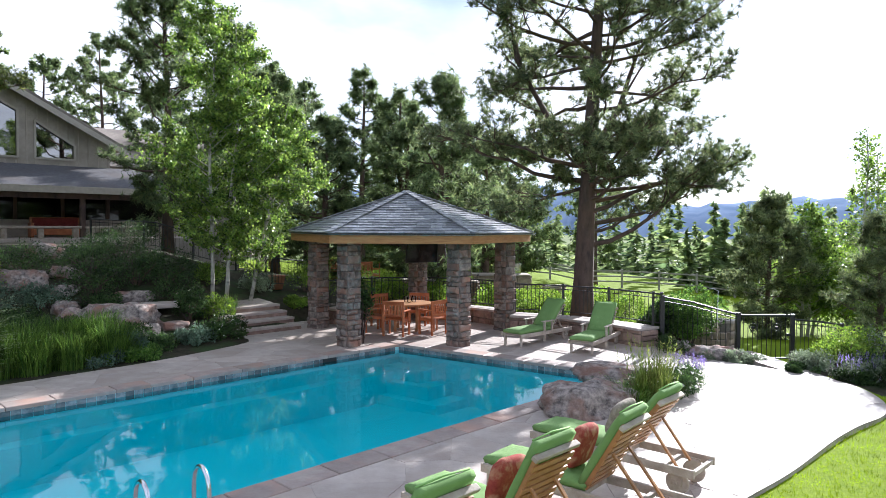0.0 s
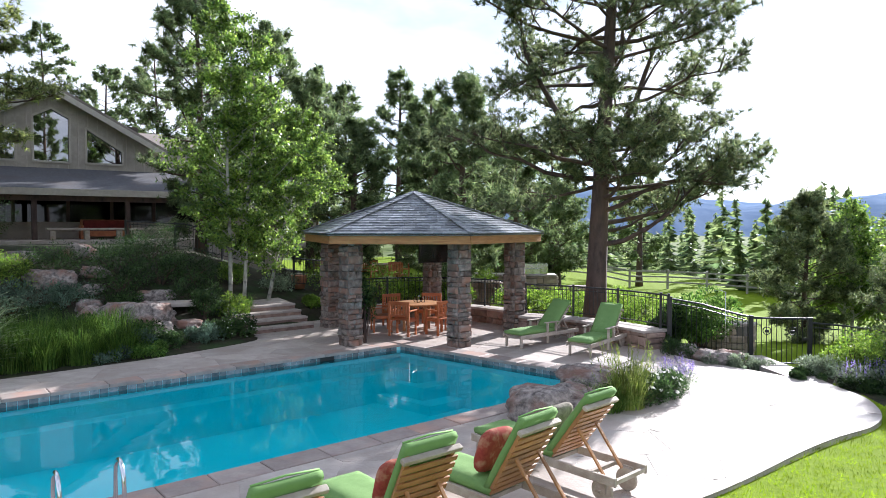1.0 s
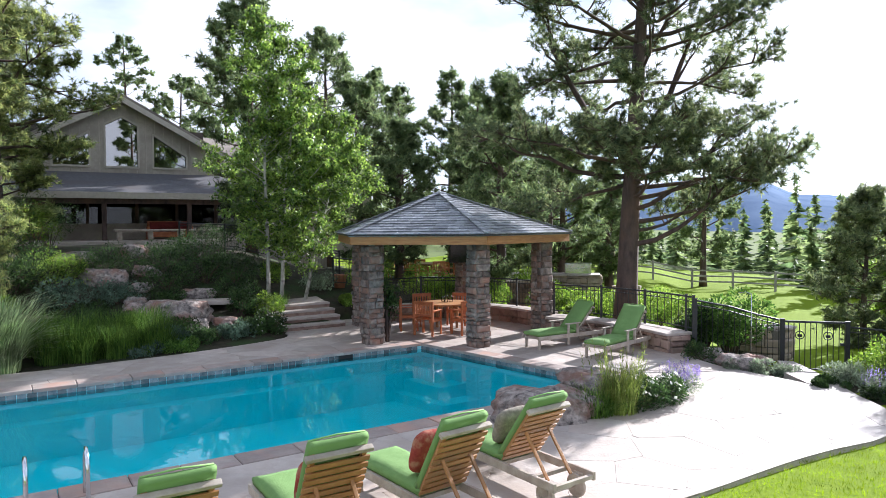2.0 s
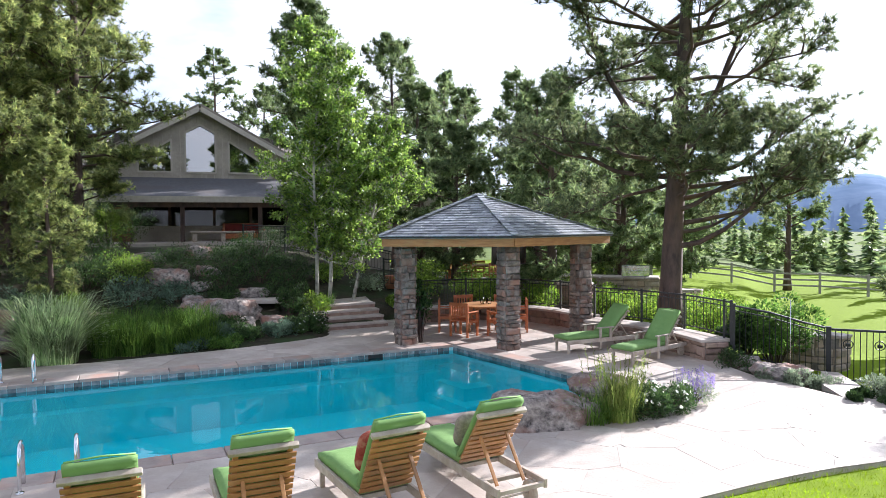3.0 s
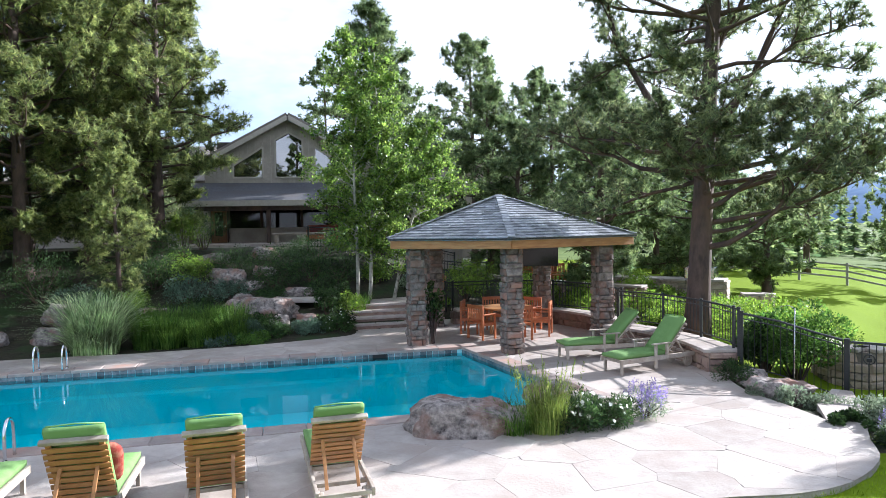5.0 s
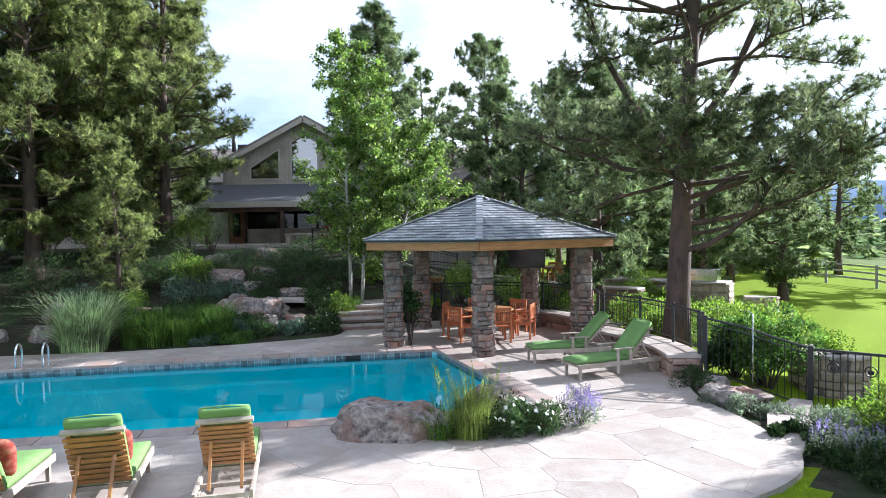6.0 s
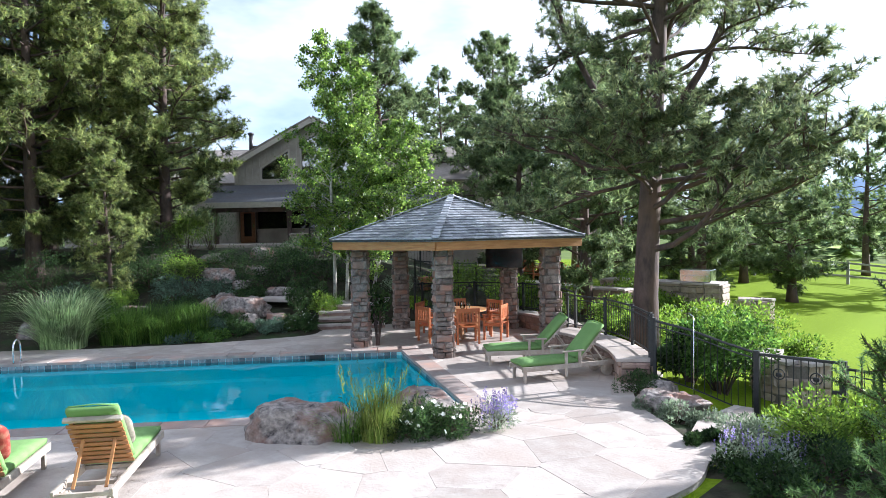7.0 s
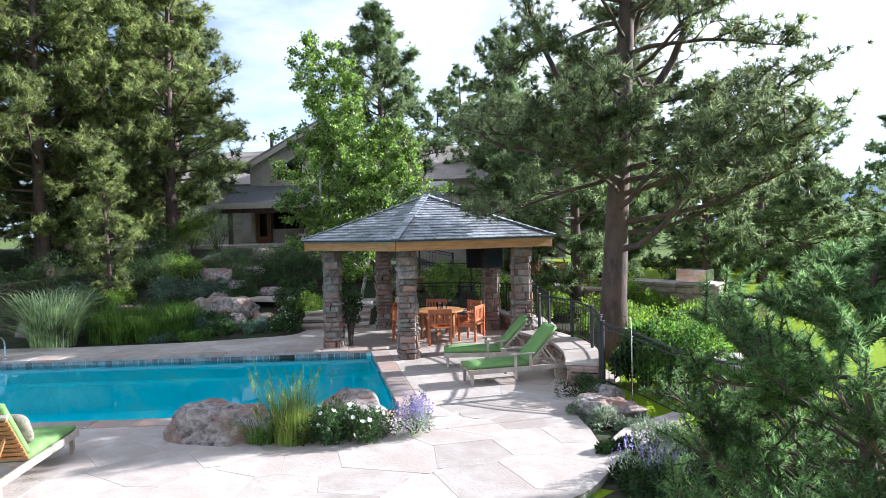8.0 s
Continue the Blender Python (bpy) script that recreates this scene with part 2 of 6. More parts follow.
M_LAWNBLADE = leaf_mat("lawn_blade", (0.13, 0.21, 0.006), (0.24, 0.33, 0.018), 0.3, 0.9, 0.05)
M_LAVENDER = leaf_mat("lavender_flower", (0.16, 0.12, 0.30), (0.30, 0.25, 0.46), 0.25)
M_DAISY = leaf_mat("white_petal", (0.65, 0.66, 0.60), (0.80, 0.80, 0.76), 0.2)
# the ridge's distance haze is put into this blue base colour
M_HILL_HAZE = mat("far_hill_haze", (0.16, 0.22, 0.33), (0.22, 0.29, 0.41), 0.02, 1.0, 0.0, stain=(0.13, 0.19, 0.29), stain_scale=0.008, spec=0.0)
M_RAILWOOD = mat("weathered_rail", (0.20, 0.19, 0.165), (0.33, 0.31, 0.27), 6, 0.8, 0.2, 30)
M_CLAY = mat("terracotta", (0.36, 0.14, 0.07), (0.46, 0.20, 0.11), 6, 0.8, 0.2, 40)

# ---- building helpers ----
rng = np.random.default_rng(7)


def mesh_of(name, verts, faces, material=None, smooth=False):
    me = bpy.data.meshes.new(name)
    me.from_pydata([tuple(map(float, v)) for v in verts], [], faces)
    me.update()
    if material:
        me.materials.append(material)
    if smooth:
        me.polygons.foreach_set("use_smooth", [True] * len(me.polygons))
    return me


def fast_mesh(name, V, F, material):
    """A big mesh of equal-sided faces from arrays."""
    me = bpy.data.meshes.new(name)
    k = F.shape[1]
    me.vertices.add(len(V)); me.vertices.foreach_set("co", np.ascontiguousarray(V, dtype=np.float32).ravel())
    me.loops.add(F.size); me.loops.foreach_set("vertex_index", np.ascontiguousarray(F, dtype=np.int32).ravel())
    me.polygons.add(len(F)); me.polygons.foreach_set("loop_start", np.arange(0, F.size, k, dtype=np.int32))
    me.update(calc_edges=True)
    me.materials.append(material)
    return me


def thing(name, m=None, label="", category="", group="", kind=""):
    ob = new(name)
    ob.empty_display_size = 0.1
    if m is not None:
        ob.matrix_basis = m
    return tagged(ob, label, category, group, kind)


def part(name, data, material, parent, label=""):
    """Links a bmesh or a mesh as one mesh object under a thing or a part."""
    if isinstance(data, bmesh.types.BMesh):
        me = bpy.data.meshes.new(name)
        data.to_mesh(me); data.free()
    else:
        me = data
    if material and not me.materials:
        me.materials.append(material)
    ob = new(name, me)
    ob.parent = parent
    return tagged(ob, label)


def solo(name, data, material, label="", category="", group="", kind=""):
    ob = part(name, data, material, None)
    return tagged(ob, label, category, group, kind)


def add_box(bm, x0, y0, z0, x1, y1, z1, bevel=0.0, m=None):
    r = bmesh.ops.create_cube(bm, size=1.0)
    vs = r["verts"]
    for v in vs:
        v.co = Vector(((x0 + x1) / 2 + v.co.x * (x1 - x0), (y0 + y1) / 2 + v.co.y * (y1 - y0), (z0 + z1) / 2 + v.co.z * (z1 - z0)))
    if bevel:
        es = list({e for v in vs for e in v.link_edges})
        r = bmesh.ops.bevel(bm, geom=es, offset=bevel, segments=2, profile=0.6, affect="EDGES")
        vs = list({v for f in r["faces"] for v in f.verts} | {v for v in vs if v.is_valid})
    if m is not None:
        bmesh.ops.transform(bm, matrix=m, verts=[v for v in vs if v.is_valid])
    return vs


def box(x0, y0, z0, x1, y1, z1, bevel=0.0, m=None):
    bm = bmesh.new()
    add_box(bm, x0, y0, z0, x1, y1, z1, bevel)
    if m is not None:
        bm.transform(m)
    return bm


def beam(a, b, w, h, bevel=0.004, up=(0, 0, 1)):
    """A squared timber or bar from a to b, w across and h deep."""
    a, b = Vector(a), Vector(b)
    d = b - a
    x = d.normalized()
    y = Vector(up).cross(x)
    y = y.normalized() if y.length > 1e-4 else Vector((0, 1, 0))
    z = x.cross(y)
    m = Matrix((x, y, z)).transposed().to_4x4()
    m.translation = a
    return box(0, -w / 2, -h / 2, d.length, w / 2, h / 2, bevel, m)


def tube(points, radii, sides=8, cap=True):
    """A tapering tube through points, as vertex and face lists."""
    P = [Vector(p) for p in points]
    V, F = [], []
    x = Vector((1, 0, 0))
    for i, p in enumerate(P):
        d = (P[min(i + 1, len(P) - 1)] - P[max(i - 1, 0)]).normalized()
        x = (x - d * x.dot(d))
        x = x.normalized() if x.length > 1e-3 else d.orthogonal().normalized()
        y = d.cross(x)
        r = radii[i] if hasattr(radii, "__len__") else radii
        for k in range(sides):
            a = 2 * math.pi * k / sides
            V.append(p + (x * math.cos(a) + y * math.sin(a)) * r)
    for i in range(len(P) - 1):
        for k in range(sides):
            k2 = (k + 1) % sides
            F.append((i * sides + k, i * sides + k2, (i + 1) * sides + k2, (i + 1) * sides + k))
    if cap:
        F.append(tuple(range(sides - 1, -1, -1)))
        F.append(tuple((len(P) - 1) * sides + k for k in range(sides)))
    return V, F


def tube_mesh(name, points, radii, material, sides=8):
    V, F = tube(points, radii, sides)
    return mesh_of(name, V, F, material, True)


def sstep(a, b, v):
    t = np.clip((v - a) / (b - a), 0, 1)
    return t * t * (3 - 2 * t)


def clip_half(poly, px, py, nx, ny):
    """Keeps the side of a 2D polygon where (p - (px, py)) . (nx, ny) <= 0."""
    out = []
    for i, a in enumerate(poly):
        b = poly[(i + 1) % len(poly)]
        da = (a[0] - px) * nx + (a[1] - py) * ny
        db = (b[0] - px) * nx + (b[1] - py) * ny
        if da <= 0:
            out.append(a)
        if (da < 0 < db) or (db < 0 < da):
            t = da / (da - db)
            out.append((a[0] + t * (b[0] - a[0]), a[1] + t * (b[1] - a[1])))
    return out


def inside(poly, X, Y):
    X, Y = np.asarray(X, float), np.asarray(Y, float)
    r = np.zeros(X.shape, bool)
    for i in range(len(poly)):
        (x0, y0), (x1, y1) = poly[i], poly[(i + 1) % len(poly)]
        c = (y0 > Y) != (y1 > Y)
        r ^= c & (X < (x1 - x0) * (Y - y0) / ((y1 - y0) if y1 != y0 else 1e-9) + x0)
    return r


def smooth_line(pts, n=8):
    """A Catmull-Rom line through 2D or 3D points."""
    P = [np.array(p, float) for p in pts]
    out = []
    for i in range(len(P) - 1):
        p0, p1, p2, p3 = P[max(i - 1, 0)], P[i], P[i + 1], P[min(i + 2, len(P) - 1)]
        for k in range(n):
            t = k / n
            out.append(0.5 * (2 * p1 + (p2 - p0) * t + (2 * p0 - 5 * p1 + 4 * p2 - p3) * t * t + (3 * p1 - p0 - 3 * p2 + p3) * t ** 3))
    out.append(P[-1])
    return [tuple(p) for p in out]


# ---- plan ----
U = Vector((0.65, 0.76, 0)).normalized()          # along the pool
POOL_A, POOL_B = Vector((-1.38, 15.5, 0)), Vector((3.35, 12.6, 0))  # the ends of its short side by the pavilion
POOL_LEN = 15.0
POOL_C, POOL_D = POOL_B - U * POOL_LEN, POOL_A - U * POOL_LEN
V_ACROSS = (POOL_B - POOL_A).normalized()
COPING = 0.38
N_FAR = Vector((-U.y, U.x, 0))                     # away from the water on the house side
N_END = Vector((-V_ACROSS.y, V_ACROSS.x, 0))       # away from the water at the pavilion end
WATER_Z = -0.14

lawn_edge = smooth_line([(-7.0, -2.0), (-2.0, 1.6), (1.4, 4.7), (3.46, 6.74), (4.28, 7.56), (5.39, 8.83), (6.05, 9.5), (6.75, 10.12), (7.18, 10.85), (7.36, 11.8), (7.22, 12.55)], 6)
bed_edge = smooth_line([(6.64, 13.26), (6.16, 13.74), (5.35, 14.45), (4.78, 15.4), (4.75, 16.2)], 5)
far_edge = smooth_line([(-5.55, 16.2), (-5.06, 15.47), (-5.44, 14.35), (-6.2, 12.9), (-7.0, 11.75), (-7.9, 10.55), (-9.2, 9.2), (-12.5, 5.2), (-16, 0.5)], 5)
DECK = [(-16.0, -6.0)] + lawn_edge + [(7.0, 14.4), (6.8, 15.4), (6.5, 15.4), (6.4, 14.2)] + bed_edge + [(4.6, 16.9), (2.2, 18.6), (0.6, 20.4), (-1.4, 21.0), (-3.4, 20.2), (-5.2, 18.8), (-4.7, 17.5)] + far_edge
POOL_RING = [tuple((p + q)[:2]) for p, q in ((POOL_A, N_FAR * 0.2 + N_END * 0.2), (POOL_B, -N_FAR * 0.2 + N_END * 0.2), (POOL_C, -N_FAR * 0.2), (POOL_D, N_FAR * 0.2))]


def terrain(X, Y):
    """The lie of the land round the pool terrace."""
    X, Y = np.asarray(X, float), np.asarray(Y, float)
    s, r = (Y - X) * 0.7071, (X + Y) * 0.7071
    bank = sstep(13.6, 24.0, s) * 2.15 * (1 - 0.62 * sstep(7.0, 13.0, r)) * (1 - 0.9 * sstep(13.0, 20.0, r))
    left = sstep(12.8, 19.0, -X) * 0.5 * sstep(30, 18, s)
    gate = -0.32 * sstep(4.9, 6.6, X) * sstep(13.6, 15.4, Y)
    fall = -0.6 * sstep(17.0, 24.0, Y) * sstep(-2.0, 7.0, X) - 0.9 * sstep(10, 22, X) * sstep(10, 20, Y)
    far = -14.0 * sstep(46, 200, np.hypot(X, Y)) * sstep(-0.3, 0.5, X / (np.hypot(X, Y) + 1))
    lump = 0.05 * np.sin(X * 0.9 + 1.3) * np.sin(Y * 0.7 + X * 0.3) * sstep(13.8, 16, s)
    return -0.05 + bank + left + gate + fall + far + lump


def ground_z(x, y):
    return float(terrain(x, y))


def build_ground():
    def axis(c0, c1, step, far):
        core = np.arange(c0, c1 + step / 2, step)
        grow = np.cumsum(step * 1.22 ** np.arange(1, 60))
        grow = grow[grow < far]
        return np.concatenate([c0 - grow[::-1], core, c1 + grow])
    xs, ys = axis(-13.0, 12.0, 0.25, 2600), axis(1.0, 21.0, 0.25, 2600)
    X, Y = np.meshgrid(xs, ys, indexing="ij")
    Z = terrain(X, Y)
    Z = np.where(inside(DECK, X, Y), np.minimum(Z, -0.09), Z)
    Z = np.where(inside(POOL_RING, X, Y), -3.4, Z)
    nx, ny = X.shape
    idx = np.arange(nx * ny).reshape(nx, ny)
    F = np.stack([idx[:-1, :-1], idx[1:, :-1], idx[1:, 1:], idx[:-1, 1:]], -1).reshape(-1, 4)
    me = fast_mesh("ground", np.stack([X, Y, Z], -1).reshape(-1, 3), F, M_LAWN)
    me.materials.append(M_SOIL)
    cx, cy = X[:-1, :-1].ravel() + 0.12, Y[:-1, :-1].ravel() + 0.12
    s, r = (cy - cx) * 0.7071, (cx + cy) * 0.7071
    soil = ((s > 12.2) & (r < 17.0) & (s < 75)) | (inside([(4.6, 13.4), (7.3, 12.3), (7.95, 10.9), (8.9, 9.3), (11.8, 9.0), (12.8, 14.0), (10.4, 16.6), (8.2, 15.85), (4.6, 15.85)], cx, cy))
    me.materials.append(M_MEADOW)
    zone = np.where(np.hypot(cx, cy - 5) > 50, 2, soil.astype(np.int32))
    me.polygons.foreach_set("material_index", zone.astype(np.int32))
    me.polygons.foreach_set("use_smooth", np.ones(len(me.polygons), bool))
    solo("ground", me, None, "sunlit mown lawn and dark planted earth round the pool terrace", "ground", kind="structure")


build_ground()


def prism(poly, z0, z1, bevel=0.0):
    """An upright slab on a 2D outline."""
    if sum(a[0] * b[1] - b[0] * a[1] for a, b in zip(poly, poly[1:] + poly[:1])) < 0:
        poly = poly[::-1]
    n = len(poly)
    if not bevel:
        V = [(x, y, z0) for x, y in poly] + [(x, y, z1) for x, y in poly]
        F = [tuple(range(n - 1, -1, -1)), tuple(range(n, 2 * n))] + [(i, (i + 1) % n, n + (i + 1) % n, n + i) for i in range(n)]
        return V, F
    cx, cy = sum(p[0] for p in poly) / n, sum(p[1] for p in poly) / n
    inner = []
    for x, y in poly:
        d = math.hypot(x - cx, y - cy) or 1
        k = 1 - min(0.4, bevel / d)
        inner.append((cx + (x - cx) * k, cy + (y - cy) * k))
    V = [(x, y, z0) for x, y in poly] + [(x, y, z1 - bevel * 0.6) for x, y in poly] + [(x, y, z1) for x, y in inner]
    F = [tuple(range(2 * n, 3 * n))] + [(i, (i + 1) % n, n + (i + 1) % n, n + i) for i in range(n)]
    F += [(n + i, n + (i + 1) % n, 2 * n + (i + 1) % n, 2 * n + i) for i in range(n)]
    return V, F


def xy(v):
    return (v[0], v[1])


# the terrace, in three fields round the pool
pf, pe, pn = POOL_A + N_FAR * COPING, POOL_A + N_END * COPING, POOL_B - N_FAR * COPING
FIELD_FAR = clip_half(DECK, *xy(pf), -N_FAR.x, -N_FAR.y)
FIELD_NEAR = clip_half(DECK, *xy(pn), N_FAR.x, N_FAR.y)
FIELD_END = clip_half(clip_half(clip_half(DECK, *xy(pf), N_FAR.x, N_FAR.y), *xy(pn), -N_FAR.x, -N_FAR.y), *xy(pe), -N_END.x, -N_END.y)
pavement = thing("pavement", None, "pale buff irregular flagstone terrace with narrow joints", "pavement", kind="structure")
for fld in (FIELD_FAR, FIELD_NEAR, FIELD_END):
    V, F = prism(fld, -0.16, -0.006)
    part("bedding", mesh_of("bedding", V, F, M_JOINT), None, pavement, "pale mortar joints")

# the pool: shell, water
pool = thing("swimming_pool", None, "long turquoise plastered swimming pool full of clear water", "swimming pool", kind="structure")
BOT = -1.2


def build_pool():
    a, b, c, d = [p.copy() for p in (POOL_A, POOL_B, POOL_C, POOL_D)]
    # inner walls and floor, with a slab's thickness outside
    o = 0.14
    A, B, C, D = a + (N_FAR + N_END) * o, b + (-N_FAR + N_END) * o, c + (-N_FAR - U) * o, d + (N_FAR - U) * o
    V = [(p.x, p.y, z) for z in (-0.06, BOT) for p in (a, b, c, d)] + [(p.x, p.y, z) for z in (-0.06, BOT - 0.15) for p in (A, B, C, D)]
    F = []
    for i in range(4):
        j = (i + 1) % 4
        F += [(i, j, 4 + j, 4 + i), (8 + j, 8 + i, 12 + i, 12 + j), (8 + i, 8 + j, j, i)]
    F += [(4, 5, 6, 7), (15, 14, 13, 12)]
    part("shell", mesh_of("shell", V, F, M_PLASTER), None, pool, "turquoise plaster shell")
    # entry steps in the corner by the pavilion
    for k in range(3):
        L = 2.0 - k * 0.45
        e = V_ACROSS
        q = [a, a + e * L, a + e * L - U * (1.0 - 0.25 * k), a - U * (1.0 - 0.25 * k)]
        Vp, Fp = prism([(p.x, p.y) for p in q], BOT, -1.0 + 0.28 * k)
        part("pool_step", mesh_of("pool_step", Vp, Fp, M_PLASTER), None, pool)
    # ledge along the house side
    q = [a, d, d - N_FAR * 0.35, a - N_FAR * 0.35]
    Vp, Fp = prism([(p.x, p.y) for p in q], BOT, -0.55)
    part("ledge", mesh_of("ledge", Vp, Fp, M_PLASTER), None, pool)
    w = part("water", mesh_of("water", [(p.x, p.y, WATER_Z) for p in (a, b, c, d)], [(0, 3, 2, 1)], M_WATER), None, pool, "clear turquoise water, faintly rippled")
    # tile band, a dark skimmer mouth
    for p0, wayv, length, nrm in ((d, U, POOL_LEN, -N_FAR), (a, V_ACROSS, (b - a).length, -N_END), (c, U, POOL_LEN, N_FAR)):
        n_t = int(length / 0.155)
        me = None
        for k in range(n_t):
            if me is None:
                me = mesh_of("tile", [(x, y, z) for x in (0.003, 0.150) for y in (0, 0.008) for z in (-0.075, 0.075)],
                             [(0, 1, 3, 2), (4, 6, 7, 5), (0, 4, 5, 1), (2, 3, 7, 6), (1, 5, 7, 3), (0, 2, 6, 4)], M_TILE)
                shared = me
            t = part("tile", shared, None, pool)
            m = Matrix((wayv, nrm, Vector((0, 0, 1)))).transposed().to_4x4()
            m.translation = p0 + wayv * (0.155 * k) + Vector((0, 0, -0.135))
            t.matrix_basis = m
    sk = POOL_A - U * 2.2 - N_FAR * 0.012
    part("skimmer_mouth", beam(sk + Vector((0, 0, -0.12)), sk + U * 0.34 + Vector((0, 0, -0.12)), 0.02, 0.12), M_PLASTIC, pool, "black skimmer opening")


build_pool()

# ---- pavilion ----
COLS = [(-2.53, 15.20), (0.05, 15.48), (1.20, 18.05), (-1.38, 19.75), (-3.97, 17.92)]
CORN = [(-2.88, 14.55), (0.44, 14.85), (1.98, 18.38), (-1.45, 20.65), (-4.90, 18.25)]
APEX = Vector((-1.45, 17.45, 3.74))
EAVE = 2.67


def stone_block(w, d, h, rough, seed):
    """One hewn stone with an uneven, rounded outline, centred on x, back at y = 0, foot at z = 0."""
    r = random.Random(seed)
    j = lambda s: r.uniform(-s, s)
    b = min(0.025, w * 0.2, h * 0.2)
    V = [(-w / 2, 0, 0), (w / 2, 0, 0), (w / 2, 0, h), (-w / 2, 0, h),
         (-w / 2 + j(b), -d * 0.7, j(b * .5)), (w / 2 + j(b), -d * 0.7, j(b * .5)), (w / 2 + j(b), -d * 0.7, h + j(b * .5)), (-w / 2 + j(b), -d * 0.7, h + j(b * .5)),
         (-w / 2 + b + j(b * .6), -d + j(rough), b), (w / 2 - b + j(b * .6), -d + j(rough), b + j(b)), (w / 2 - b, -d + j(rough), h - b), (-w / 2 + b + j(b * .6), -d + j(rough), h - b + j(b * .6))]
    F = [(0, 1, 5, 4), (1, 2, 6, 5), (2, 3, 7, 6), (3, 0, 4, 7), (4, 5, 9, 8), (5, 6, 10, 9), (6, 7, 11, 10), (7, 4, 8, 11), (8, 9, 10, 11)]
    return V, F


def stone_column(parent, x, y, z0, z1, half, turn):
    col = part("column", box(-half + 0.03, -half + 0.03, 0, half - 0.03, half - 0.03, z1 - z0), M_MORTAR, parent, "square stone column")
    col.matrix_basis = pose(x, y, z0, 0, 0, turn)
    r = random.Random(int(1000 * abs(x) + 77 * abs(y)))
    z, n = 0.0, 0
    while z < z1 - z0 - 0.04:
        h = min(r.uniform(0.08, 0.2), z1 - z0 - z)
        if z1 - z0 - z - h < 0.07:
            h = z1 - z0 - z
        taper = 0.03 * (1 - z / (z1 - z0))
        for side in range(4):
            cut = r.uniform(-0.55, 0.55)
            spans = [(-half, cut * half), (cut * half, half)] if r.random() < 0.75 else [(-half, half)]
            for a, b in spans:
                Vs, Fs = stone_block(b - a - 0.012, 0.05 + taper + r.uniform(0, 0.045), h - 0.010, 0.016, n + int(x * 100))
                ob = part("stone", mesh_of("stone", Vs, Fs, M_STONE), None, col)
                ob.matrix_basis = pose(0, 0, 0, 0, 0, 90 * side) @ pose((a + b) / 2, -half + 0.035, z + 0.006)
                n += 1
        z += h
    return col


